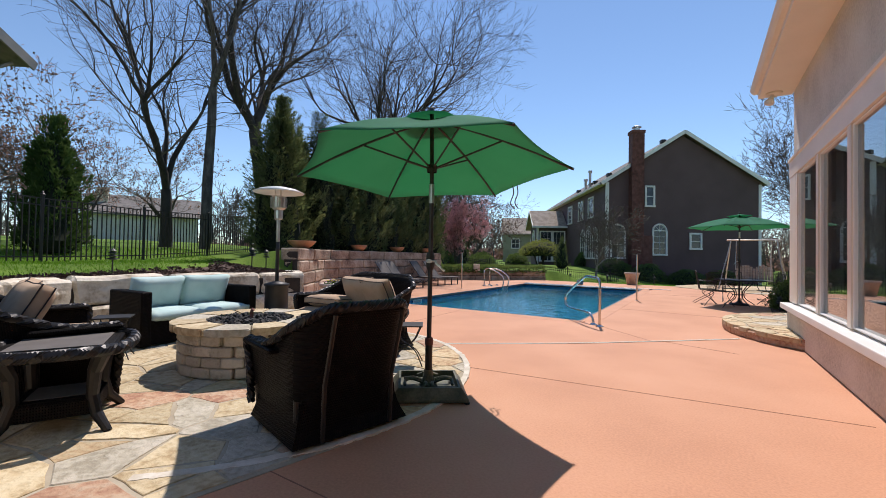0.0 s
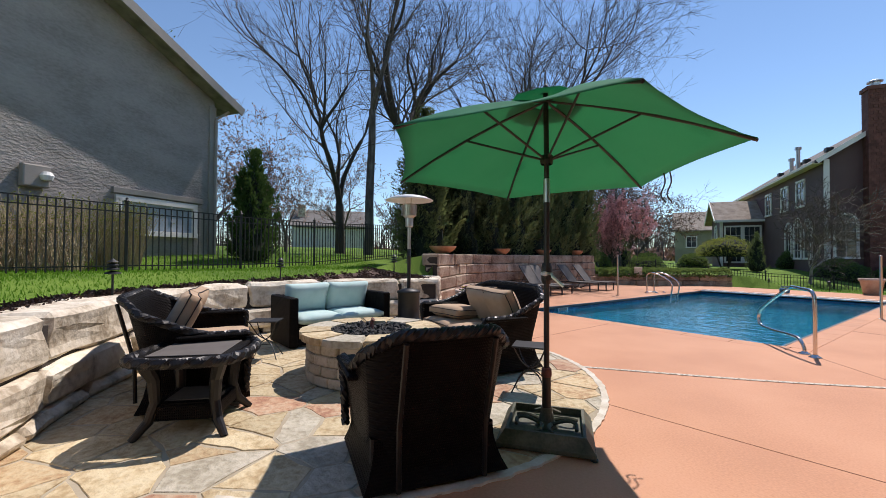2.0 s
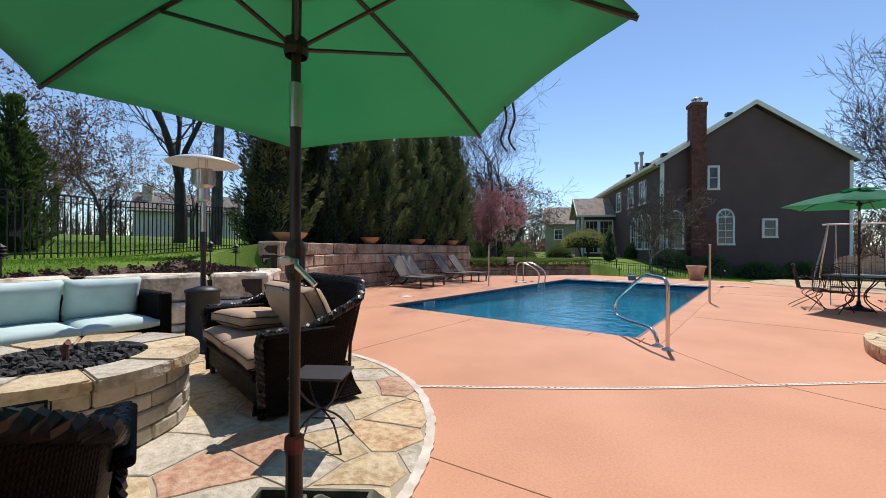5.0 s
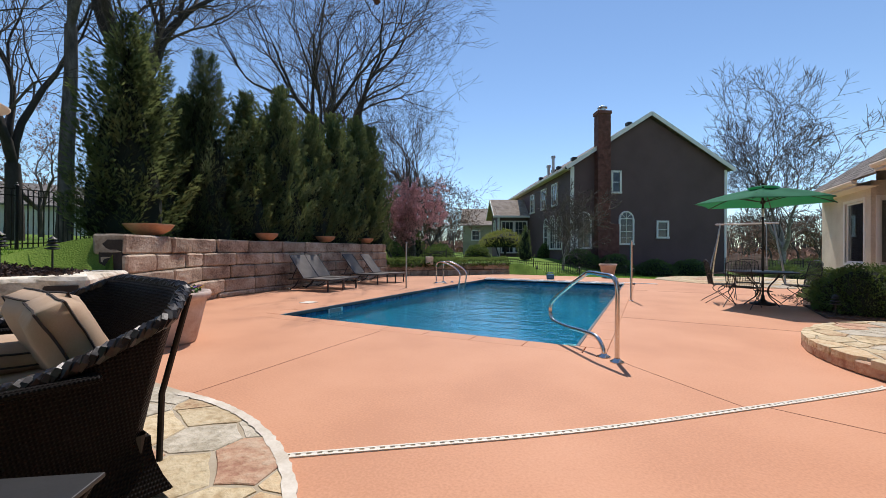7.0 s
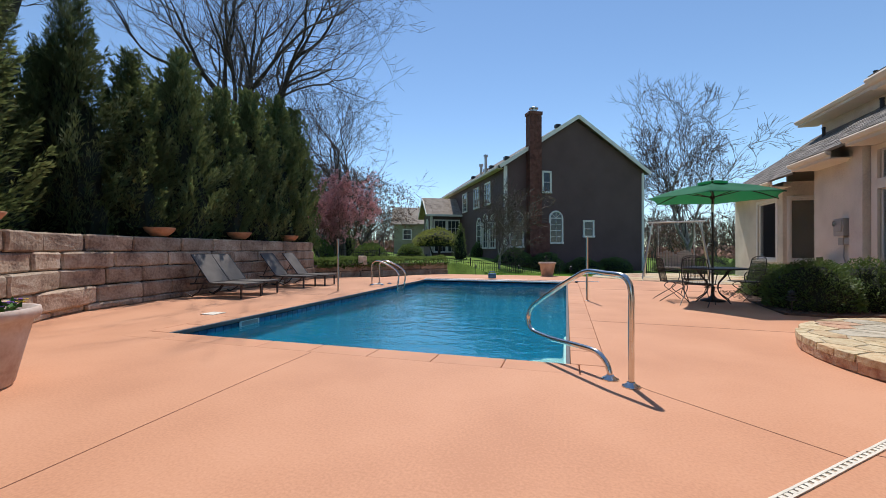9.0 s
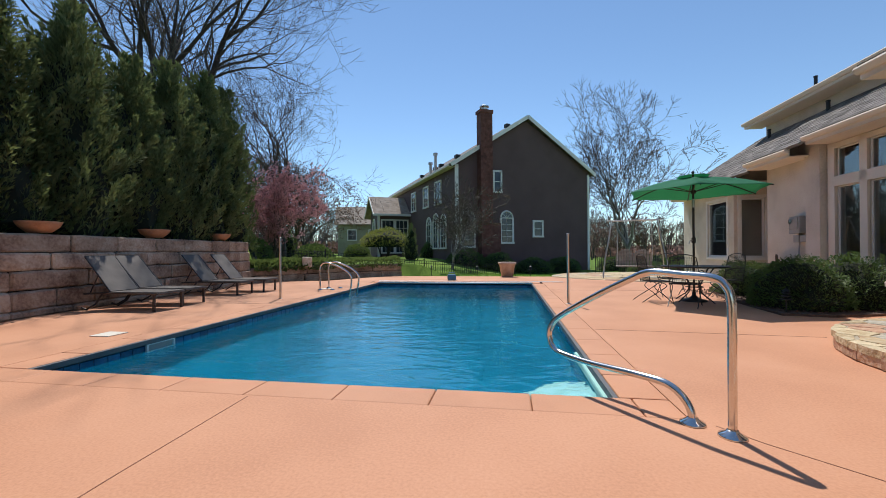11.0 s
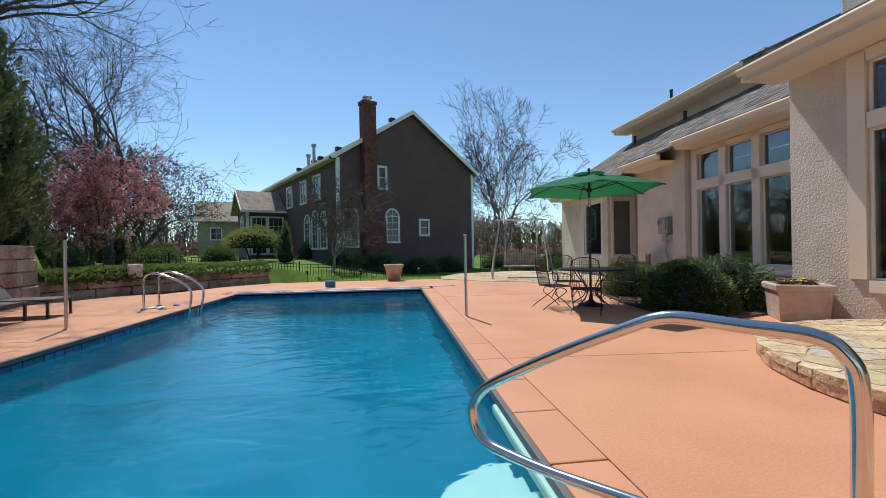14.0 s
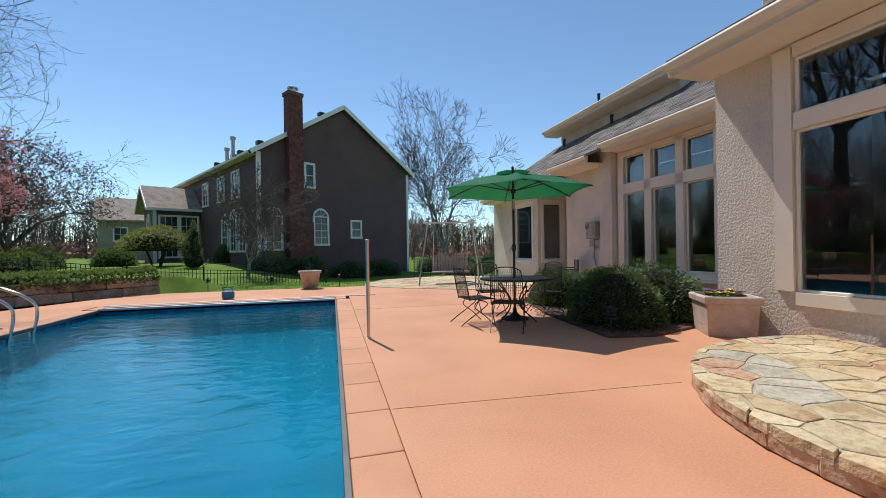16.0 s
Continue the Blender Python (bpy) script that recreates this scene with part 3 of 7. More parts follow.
for y, x, z in ((12.2, 9.4, 6.5), (13.0, 8.45, 5.0), (10.3, 8.45, 5.05)):
    v = thing("roof_vent", pose(x, y, z), "small dark roof vent pipe", "vent", "roof vents")
    part("pipe", lathe([(0.05, -0.2), (0.05, 0.3), (0.06, 0.3), (0.06, 0.34), (0, 0.34)], 10), M["iron"], v)

# ---------------------------------------------------------------- neighbouring houses
def far_window(house, m, w, h, arched=False, rows=2, cols=1, pane=None):
    """A white-framed sash window on a far wall; m: centre of the sill, y outward."""
    win = part("window", soft_box((0, -0.03, h / 2), (w - 0.1, 0.04, h - 0.1), 0.005), pane or M["pane_far"], house)
    win.matrix_basis = m
    bm = bmesh.new()
    f = 0.15
    add_box(bm, (-w / 2, 0, h / 2), (f, 0.12, h))
    add_box(bm, (w / 2, 0, h / 2), (f, 0.12, h))
    add_box(bm, (0, 0.02, 0), (w + 0.2, 0.14, f))
    if arched:
        add_tube(bm, [(w / 2 * math.cos(a), 0, h + w / 2 * math.sin(a)) for a in [math.pi * k / 12 for k in range(13)]], 0.075, 6)
        add_box(bm, (0, 0, h), (w, 0.09, 0.07))
        for a in (0.25, 0.5, 0.75):
            add_tube(bm, [(0, 0, h), (w / 2 * math.cos(math.pi * a), 0, h + w / 2 * math.sin(math.pi * a))], 0.02, 4)
    else:
        add_box(bm, (0, 0, h), (w + f, 0.12, f))
    part("frame", bm, M["white_trim"], win)
    if arched:
        bm = bmesh.new()
        vs = [bm.verts.new((w / 2 * math.cos(math.pi * k / 12), -0.02, h + w / 2 * math.sin(math.pi * k / 12))) for k in range(13)]
        bm.faces.new(vs)
        part("pane", bm, M["pane_far"], win)
    for r in range(1, rows):
        part("glazing_bar", soft_box((0, 0, h * r / rows), (w, 0.05, 0.05 if r * 2 == rows else 0.03), 0.004, 1), M["white_trim"], win)
    for c in range(1, cols):
        part("glazing_bar", soft_box((-w / 2 + w * c / cols, 0, h / 2), (0.03, 0.045, h), 0.004, 1), M["white_trim"], win)
    return win


M["pane_far"] = material("dark_window_pane", [(0.02, 0.022, 0.026), (0.07, 0.08, 0.095)], 0.9, 6, 0.06, bump=0, spec=0.5)
# pale base colour stands in for the sky reflected in the glass
M["pane_pale"] = material("sky_reflection_pane", [(0.30, 0.36, 0.42), (0.42, 0.48, 0.53)], 1.5, 10, 0.06, bump=0, spec=1.0)
house = thing("dark_house", pose(-4.82, 28.4, 0, 0, 0, 29.8), "two-storey dark brown gabled house with white trim", "house")
HW, HD, G, EZ, AP = 12.9, 25.6, -2.0, 8.05, 12.2
AX = HW / 2
bm = bmesh.new()
prof = [(0, G), (HW, G), (HW, EZ), (AX, AP - 0.25), (0, EZ)]
a = [bm.verts.new((x, 0, z)) for x, z in prof]
b = [bm.verts.new((x, HD, z)) for x, z in prof]
for i in range(5):
    bm.faces.new((a[i], a[(i + 1) % 5], b[(i + 1) % 5], b[i]))
bm.faces.new(a)
bm.faces.new(b[::-1])
part("wall", bm, M["dark_siding"], house)
SL = (AP - EZ) / AX
for x0 in (-0.5, HW + 0.5):
    z0 = EZ - 0.5 * SL
    bm = bmesh.new()
    vs = [(x0, -0.35, z0), (x0, HD, z0), (AX, HD, AP), (AX, -0.35, AP)]
    hi = [bm.verts.new((x, y, z + 0.16)) for x, y, z in vs]
    lo = [bm.verts.new(v) for v in vs]
    bm.faces.new(hi)
    bm.faces.new(lo[::-1])
    for i in range(4):
        bm.faces.new((hi[i], lo[i], lo[(i + 1) % 4], hi[(i + 1) % 4]))
    part("roof", bm, M["shingle"], house)
    d = Vector((AX - x0, 0, AP - z0))
    mid = Vector(((x0 + AX) / 2, -0.38, (z0 + AP) / 2 + 0.02))
    bm = bmesh.new()
    add_box(bm, (0, 0, 0), (d.length, 0.06, 0.3), 0, Matrix.Translation(mid) @ Matrix.Rotation(-math.atan2(d.z, d.x), 4, "Y"))
    part("rake_board", bm, M["white_trim"], house, "white painted rake board")
part("corner_board", soft_box((0.1, -0.03, 3.4), (0.3, 0.08, 9.0), 0.01), M["white_trim"], house)
part("corner_board", soft_box((HW - 0.05, -0.03, 3.2), (0.22, 0.08, 9.2), 0.01), M["white_trim"], house)
part("gutter", soft_box((-0.55, HD / 2, EZ - 0.3), (0.16, HD, 0.2), 0.02), M["trim"], house)
part("soffit", soft_box((-0.26, HD / 2, EZ - 0.36), (0.5, HD - 0.1, 0.04), 0.005), M["trim"], house)
CX = 2.42
ch = part("chimney", soft_box((CX, -0.3, 5.2), (1.0, 0.8, 14.0), 0.02), M["brick"], house, "dark red brick chimney")
part("cap", soft_box((CX, -0.3, 12.1), (1.14, 0.94, 0.26), 0.02), M["brick"], ch)
part("flue", lathe([(0.26, 12.2), (0.26, 12.5), (0.38, 12.52), (0.38, 12.6), (0.1, 12.72), (0, 12.72)], 12, (CX, -0.3, 0)), M["dull_steel"], ch)
bm = bmesh.new()
for r in range(62):
    for k in range(6):
        xx = CX - 0.5 + (k - (0.5 if r % 2 else 0.0)) * 0.24
        x0, x1 = max(xx, CX - 0.5), min(xx + 0.225, CX + 0.5)
        if x1 - x0 > 0.03:
            add_box(bm, ((x0 + x1) / 2, -0.71, -0.3 + r * 0.2), (x1 - x0, 0.03, 0.18))
tagged(part("bricks", bm, M["brick"], ch), "rows of dark red bricks", "", "", "stuff")
part("brick_shoulder", soft_box((CX + 0.85, -0.25, 0.6), (0.9, 0.7, 5.4), 0.05), M["brick"], ch)
front = Matrix.Rotation(math.pi, 4, "Z")
for s0, s1, z, h, ar in ((0.41, 1.66, 1.37, 2.3, True), (3.93, 5.16, 1.7, 2.05, True), (7.05, 8.05, 2.25, 1.3, False), (3.3, 4.1, 5.85, 1.7, False)):
    far_window(house, Matrix.Translation(((s0 + s1) / 2, -0.04, z)) @ front, s1 - s0 - 0.1, h, ar, 4 if ar else 2, 2 if ar else 1)
left = Matrix.Rotation(math.pi / 2, 4, "Z")
for y, z, w, h, ar in ((3.9, 5.2, 1.5, 1.9, False), (7.2, 5.2, 1.5, 1.9, False), (11.3, 5.2, 1.5, 1.9, False), (17.5, 5.3, 2.4, 1.5, False), (2.6, 1.3, 1.3, 2.2, True), (4.5, 1.3, 1.3, 2.4, True), (6.4, 1.3, 1.3, 2.2, True)):
    far_window(house, Matrix.Translation((-0.04, y, z)) @ left, w, h, ar, 4, 2)
bm = bmesh.new()
add_prism(bm, [(-3.4, 13.0), (-0.01, 13.0), (-0.01, 17.4), (-3.4, 17.4)], G, 5.1)
bm.faces.new([bm.verts.new(p) for p in ((-3.4, 13.0, 5.09), (-3.4, 17.4, 5.09), (-3.4, 15.2, 6.85))])
part("bay_wall", bm, M["dark_siding"], house)
for y0 in (12.5, 17.9):
    bm = bmesh.new()
    vs = [(-4.0, y0, 4.95), (-0.01, y0, 4.95), (-0.01, 15.2, 7.1), (-4.0, 15.2, 7.1)]
    hi = [bm.verts.new(p) for p in vs]
    lo = [bm.verts.new((x, y, z - 0.16)) for x, y, z in vs]
    bm.faces.new(hi)
    bm.faces.new(lo[::-1])
    for k in range(4):
        bm.faces.new((hi[k], lo[k], lo[(k + 1) % 4], hi[(k + 1) % 4]))
    part("bay_roof", bm, M["brown_roof"], house)
    dv = Vector((0, 15.2 - y0, 2.15))
    bm = bmesh.new()
    add_box(bm, (0, 0, 0), (0.05, dv.length, 0.24), 0, Matrix.Translation((-4.03, (15.2 + y0) / 2, 5.95)) @ Matrix.Rotation(math.atan2(dv.z, dv.y) if dv.y > 0 else math.atan2(-dv.z, -dv.y), 4, "X"))
    part("bay_rake", bm, M["white_trim"], house)
bm = bmesh.new()
add_box(bm, (-2.0, 12.46, 4.9), (4.0, 0.06, 0.22))
part("bay_fascia", bm, M["white_trim"], house)
far_window(house, Matrix.Translation((-3.44, 15.2, 2.3)) @ left, 1.2, 1.7, True, 2, 2)
part("bay_corner", soft_box((-3.38, 12.97, 2.2), (0.25, 0.1, 5.6), 0.01), M["white_trim"], house)
for x in (-2.4, -0.9):
    far_window(house, Matrix.Translation((x, 12.96, 0.9)) @ front, 1.35, 3.5, False, 4, 3)
for x, y in ((AX - 1.1, 1.2), (AX - 3.0, 1.5), (0.6, 1.0), (0.7, 5.0), (1.2, 8.0), (0.8, 11.0)):
    part("roof_vent", soft_box((x, y, EZ + x * SL + 0.3), (0.4, 0.45, 0.28), 0.03), M["iron"], house)
for y, h in ((6.0, 1.9), (7.4, 1.3)):
    part("flue_pipe", lathe([(0.14, EZ), (0.14, EZ + h), (0.22, EZ + h), (0.22, EZ + h + 0.2), (0, EZ + h + 0.25)], 10, (0.5, y, 0)), M["dull_steel"], house)


def simple_house(name, m, w, d, eave_z, rise, wall_mat, label, roof_mat, over=0.45):
    """A gabled house; its gable end faces -y, width w along x, depth d along y."""
    ob = thing(name, m, label, "house")
    bm = bmesh.new()
    prof = [(-w / 2, -1.5), (w / 2, -1.5), (w / 2, eave_z), (0, eave_z + rise), (-w / 2, eave_z)]
    a = [bm.verts.new((x, 0, z)) for x, z in prof]
    b = [bm.verts.new((x, d, z)) for x, z in prof]
    for i in range(5):
        bm.faces.new((a[i], a[(i + 1) % 5], b[(i + 1) % 5], b[i]))
    bm.faces.new(a)
    bm.faces.new(b[::-1])
    part("wall", bm, wall_mat, ob)
    sl = rise / (w / 2)
    for s in (-1, 1):
        bm = bmesh.new()
        x0, zlo = s * (w / 2 + over), eave_z - over * sl
        vs = [(x0, -over, zlo), (x0, d + over, zlo), (0, d + over, eave_z + rise), (0, -over, eave_z + rise)]
        hi = [bm.verts.new((x, y, z + 0.2)) for x, y, z in vs]
        lo = [bm.verts.new((x, y, z + 0.02)) for x, y, z in vs]
        bm.faces.new(hi)
        bm.faces.new(lo[::-1])
        for i in range(4):
            bm.faces.new((hi[i], lo[i], lo[(i + 1) % 4], hi[(i + 1) % 4]))
        part("roof", bm, roof_mat, ob)
        bm = bmesh.new()
        dv = Vector((-x0, 0, eave_z + rise - zlo))
        mid = Vector((x0 / 2, -over - 0.03, (zlo + eave_z + rise) / 2 + 0.03))
        add_box(bm, (0, 0, 0), (dv.length, 0.05, 0.26), 0, Matrix.Translation(mid) @ Matrix.Rotation(-math.atan2(dv.z, dv.x), 4, "Y"))
        part("rake_board", bm, M["rake"], ob)
    return ob


M["pale_siding"] = material("pale_grey_siding", [(0.46, 0.45, 0.43), (0.55, 0.54, 0.52)], 1, 15, 0.8)
M["rake"] = material("taupe_paint", [(0.26, 0.24, 0.21), (0.32, 0.29, 0.26)], 2, 30, 0.6, bump=0.05)
# grey house beyond the fence: its gable wall runs to the corner at (-13.6, -6.1)
gh_dir = Vector((-0.5736, 0.8192))
GW = 13.0
mid = Vector((-13.6, -6.1)) - gh_dir * GW / 2
grey = simple_house("grey_house", pose(mid.x, mid.y, 0, 0, 0, 125.0), GW, 12.0, 6.5, 2.75, M["grey_stucco"], "grey stucco house with a gabled roof", M["shingle"], 0.6)
part("corner_board", soft_box((GW / 2 - 0.1, -0.03, 2.6), (0.24, 0.07, 7.4), 0.01), M["rake"], grey)
far_window(grey, Matrix.Translation((GW / 2 - 1.85, -0.02, 1.95)) @ front, 2.25, 0.92, False, 1, 3, M["pane_pale"])
part("band", soft_box((GW / 2 - 1.8, -0.05, 3.06), (2.65, 0.1, 0.16), 0.01), M["rake"], grey)
part("lamp_box", soft_box((GW / 2 - 4.75, -0.1, 3.1), (0.5, 0.18, 0.5), 0.03), M["rake"], grey)
part("lamp", lathe([(0, 0), (0.1, 0.02), (0.13, 0.12), (0.08, 0.2), (0, 0.22)], 12, (GW / 2 - 4.6, -0.24, 3.0)), M["white_trim"], grey, "white floodlight")
part("downspout", tube([(GW / 2 - 0.02, -0.1, -0.5), (GW / 2 - 0.02, -0.1, 5.9), (GW / 2 + 0.35, -0.25, 6.25)], 0.05, 8), M["rake"], grey)
green = simple_house("olive_house", pose(-20.6, 61.5, -1.0, 0, 0, 110), 7.5, 7.5, 6.4, 2.7, M["green_siding"], "olive green house with brown shingle roof", M["brown_roof"])
for y in (2.2, 5.4):
    far_window(green, Matrix.Translation((-3.77, y, 3.8)) @ Matrix.Rotation(radians(90), 4, "Z"), 1.3, 1.6, False, 2, 2)
far_house = simple_house("pale_house", pose(-52, 18, 0, 0, 0, 157.7), 8, 10, 5.3, 2.2, M["pale_siding"], "low pale house far behind the fence", M["shingle"])
part("chimney", soft_box((-1.5, 9.0, 6.9), (1.2, 1.0, 2.6), 0.05), M["flag_c"], far_house)

# ---------------------------------------------------------------- stone walls (rough cores; the stones come last)
def band(pts, z0, z1, near, far):
    """A band that follows a line, from near to far behind it."""
    bm = bmesh.new()
    line = smooth_line(pts, 0.25)
    rows = []
    for i, p in enumerate(line):
        d = (line[min(i + 1, len(line) - 1)] - line[max(i - 1, 0)]).normalized()
        nrm = Vector((-d.y, d.x, 0))
        a, b = p + nrm * near, p + nrm * far
        rows.append([bm.verts.new((v.x, v.y, z)) for v, z in ((a, z0), (b, z0), (b, z1), (a, z1))])
    for r, s in zip(rows, rows[1:]):
        for k in range(4):
            bm.faces.new((r[k], r[(k + 1) % 4], s[(k + 1) % 4], s[k]))
    bm.faces.new(rows[0])
    bm.faces.new(rows[-1][::-1])
    return bm


M["earth"] = material("dark_earth", [(0.03, 0.022, 0.018), (0.06, 0.045, 0.035)], 4, 40, 0.95, bump=0.5)
low_wall = structure("wall_low_stone", band(LOW, 0.0, LOW_TOP - 0.1, 0.1, 0.42), M["earth"], "low curved retaining wall of big rough limestone blocks", "stone wall")
back_wall = structure("wall_return_stone", band(BACK, 0.0, LOW_TOP - 0.1, 0.1, 0.42), M["earth"], "return of the low limestone retaining wall", "stone wall")
tall_wall = structure("wall_tall_stone", band(TALL, 0.0, TALL_TOP - 0.1, 0.12, 0.45), M["earth"], "tall retaining wall of pinkish sandstone blocks", "stone wall")
bed_wall = structure("wall_bed_stone", band(BED, -0.2, BED_TOP - 0.1, 0.1, 0.4), M["earth"], "low sandstone wall of the planting bed", "stone wall")

# ---------------------------------------------------------------- pool fittings
M["tan_cloth"] = material("tan_cushion_cloth", [(0.40, 0.28, 0.185), (0.46, 0.33, 0.225), (0.50, 0.365, 0.255)], 5, 180, 0.9, bump=0.15, depth=0.004, spec=0.2)
M["teal_cloth"] = material("pale_teal_cloth", [(0.42, 0.58, 0.55), (0.50, 0.65, 0.615), (0.55, 0.69, 0.655)], 4, 160, 0.9, bump=0.15, depth=0.004, spec=0.2)
M["piping"] = material("dark_piping", [(0.03, 0.022, 0.018), (0.05, 0.035, 0.028)], 8, 90, 0.8)
M["canopy"] = material("green_canopy", [(0.05, 0.225, 0.135), (0.068, 0.275, 0.17), (0.085, 0.32, 0.20)], 1.6, 140, 0.85, bump=0.08, depth=0.004, spec=0.2)
# light that the thin cloth lets through
ct = M["canopy"].node_tree
c_mix, c_thin = ct.nodes.new("ShaderNodeMixShader"), ct.nodes.new("ShaderNodeBsdfTranslucent")
c_thin.inputs["Color"].default_value = (0.13, 0.50, 0.29, 1)
c_mix.inputs[0].default_value = 0.52
ct.links.new(ct.nodes["Principled BSDF"].outputs[0], c_mix.inputs[1])
ct.links.new(c_thin.outputs[0], c_mix.inputs[2])
ct.links.new(c_mix.outputs[0], ct.nodes["Material Output"].inputs[0])
M["bronze"] = material("green_bronze_iron", [(0.03, 0.04, 0.024), (0.075, 0.08, 0.05), (0.14, 0.135, 0.09)], 7, 60, 0.6, bump=0.3, depth=0.006)
M["bronze_pole"] = material("dark_bronze_pole", [(0.016, 0.013, 0.011), (0.03, 0.025, 0.021)], 6, 60, 0.45, bump=0.05)
M["terracotta"] = material("terracotta", [(0.42, 0.19, 0.095), (0.52, 0.25, 0.13), (0.55, 0.30, 0.18)], 5, 40, 0.85, bump=0.2)
M["cast_stone"] = material("cast_stone_pink", [(0.42, 0.30, 0.24), (0.52, 0.41, 0.34), (0.60, 0.51, 0.45)], 4, 30, 0.85, bump=0.4)
M["sling"] = material("grey_brown_sling", [(0.10, 0.088, 0.077), (0.135, 0.118, 0.104)], 6, 200, 0.75, bump=0.2, depth=0.003)
M["lounger_frame"] = material("dark_brown_aluminium", [(0.045, 0.035, 0.03), (0.065, 0.052, 0.045)], 6, 60, 0.45)
M["lava"] = material("black_lava_rock", [(0.012, 0.012, 0.012), (0.03, 0.03, 0.03), (0.07, 0.065, 0.06)], 20, 60, 0.8, bump=0.8, island=0.4)
M["weathered_wood"] = material("weathered_grey_wood", [(0.22, 0.19, 0.16), (0.32, 0.28, 0.24), (0.38, 0.34, 0.30)], 3, 40, 0.85, bump=0.4, stretch=(1, 1, 6))
M["dark_wood"] = material("dark_slat_wood", [(0.07, 0.055, 0.045), (0.11, 0.09, 0.075)], 3, 40, 0.8)
M["soil"] = material("potting_soil", [(0.03, 0.02, 0.015), (0.06, 0.045, 0.035)], 20, 80, 0.95, bump=0.8)
M["drain"] = material("white_drain_plastic", [(0.66, 0.62, 0.52), (0.74, 0.70, 0.60)], 5, 60, 0.6)
M["drain_slot"] = material("drain_slot", [(0.36, 0.28, 0.20), (0.46, 0.37, 0.27)], 5, 60, 0.9)
M["blue_plastic"] = material("blue_plastic", [(0.02, 0.12, 0.24), (0.03, 0.16, 0.30)], 5, 60, 0.4)
M["grey_plastic"] = material("grey_meter_box", [(0.33, 0.32, 0.29), (0.40, 0.39, 0.36)], 5, 60, 0.5)
M["hose"] = material("green_hose", [(0.05, 0.22, 0.13), (0.08, 0.30, 0.19)], 5, 60, 0.4)


def weave_material():
    """Near-black woven wicker: strands crossing at right angles."""
    m = bpy.data.materials.new("black_wicker")
    m.use_nodes = True
    t = m.node_tree
    n, l = t.nodes, t.links
    p = n["Principled BSDF"]
    tc = n.new("ShaderNodeTexCoord")
    h = []
    for rot, sc in (((0, 0, 0), (75, 75, 0.01)), ((0, 0, 0), (0.01, 0.01, 60))):
        mp = n.new("ShaderNodeMapping")
        mp.inputs["Scale"].default_value = sc
        l.new(tc.outputs["Object"], mp.inputs[0])
        w = n.new("ShaderNodeTexWave")
        w.bands_direction = "DIAGONAL"
        w.inputs["Scale"].default_value, w.inputs["Distortion"].default_value = 0.6, 0.3
        l.new(mp.outputs[0], w.inputs[0])
        h.append(w.outputs["Fac"])
    mx = n.new("ShaderNodeMath")
    mx.operation = "MULTIPLY"
    l.new(h[0], mx.inputs[0])
    l.new(h[1], mx.inputs[1])
    no = n.new("ShaderNodeTexNoise")
    no.inputs["Scale"].default_value = 9
    l.new(tc.outputs["Object"], no.inputs[0])
    ramp = n.new("ShaderNodeValToRGB")
    ramp.color_ramp.elements[0].color, ramp.color_ramp.elements[1].color = (0.004, 0.0035, 0.003, 1), (0.013, 0.010, 0.009, 1)
    l.new(no.outputs[0], ramp.inputs[0])
    l.new(ramp.outputs[0], p.inputs["Base Color"])
    p.inputs["Roughness"].default_value = 0.5
    p.inputs["Specular IOR Level"].default_value = 0.06
    b = n.new("ShaderNodeBump")
    b.inputs["Strength"].default_value, b.inputs["Distance"].default_value = 0.9, 0.006
    l.new(mx.outputs[0], b.inputs["Height"])
    l.new(b.outputs[0], p.inputs["Normal"])
    return m


M["wicker"] = weave_material()
M["wicker_rope"] = material("black_wicker_braid", [(0.005, 0.004, 0.0035), (0.016, 0.012, 0.010)], 12, 60, 0.4, coords="object", spec=0.4)

# coping
cope_me = {}
for key, size in (("near", (0.707, COPE - 0.004)), ("side", (COPE - 0.004, 0.690))):
    bm = soft_box((0, 0, -0.033), (size[0], size[1], 0.066), 0.012, 2)
    cope_me[key] = mesh_from("coping_slab", bm, M["coping"], False)
coping = tagged(new("coping"), "salmon concrete coping slabs round the pool", "coping", "", "structure")
for k in range(9):
    x = 0.08 - 0.711 * k - 0.3555
    if x > -PW - COPE:
        piece("coping_slab", cope_me["near"], pose(x, -COPE / 2, 0.001), coping)
part("coping_slab", soft_box((0.211, -COPE / 2, -0.032), (0.25, COPE - 0.008, 0.066), 0.012, 2), M["coping"], coping)
for x in (COPE / 2, -PW - COPE / 2):
    part("coping_slab", soft_box((x, 0.281, -0.0315), (COPE - 0.008, 0.552, 0.066), 0.012, 2), M["coping"], coping)
    for k in range(1, 16):
        y = -0.13 + 0.694 * k + 0.347
        if y + 0.3 < Y1:
            piece("coping_slab", cope_me["side"], pose(x, y, 0.0015), coping)
bm = bmesh.new()
for a, b in (((X0, Y0), (X1, 0)), ((X0, 0), (-PW, Y1 - 0.63)), ((0, 0), (X1, Y1 - 0.63))):
    add_prism(bm, [a, (b[0], a[1]), b, (a[0], b[1])], -0.12, -0.069)
structure("coping_bed", bm, M["joint"], "mortar bed under the coping", "mortar")
for x in (-PW + 0.02, -0.02):
    structure("cover_track", soft_box((x, PL / 2, -0.032), (0.04, PL, 0.06), 0.006), M["grey_rail"], "grey aluminium pool cover track", "track")

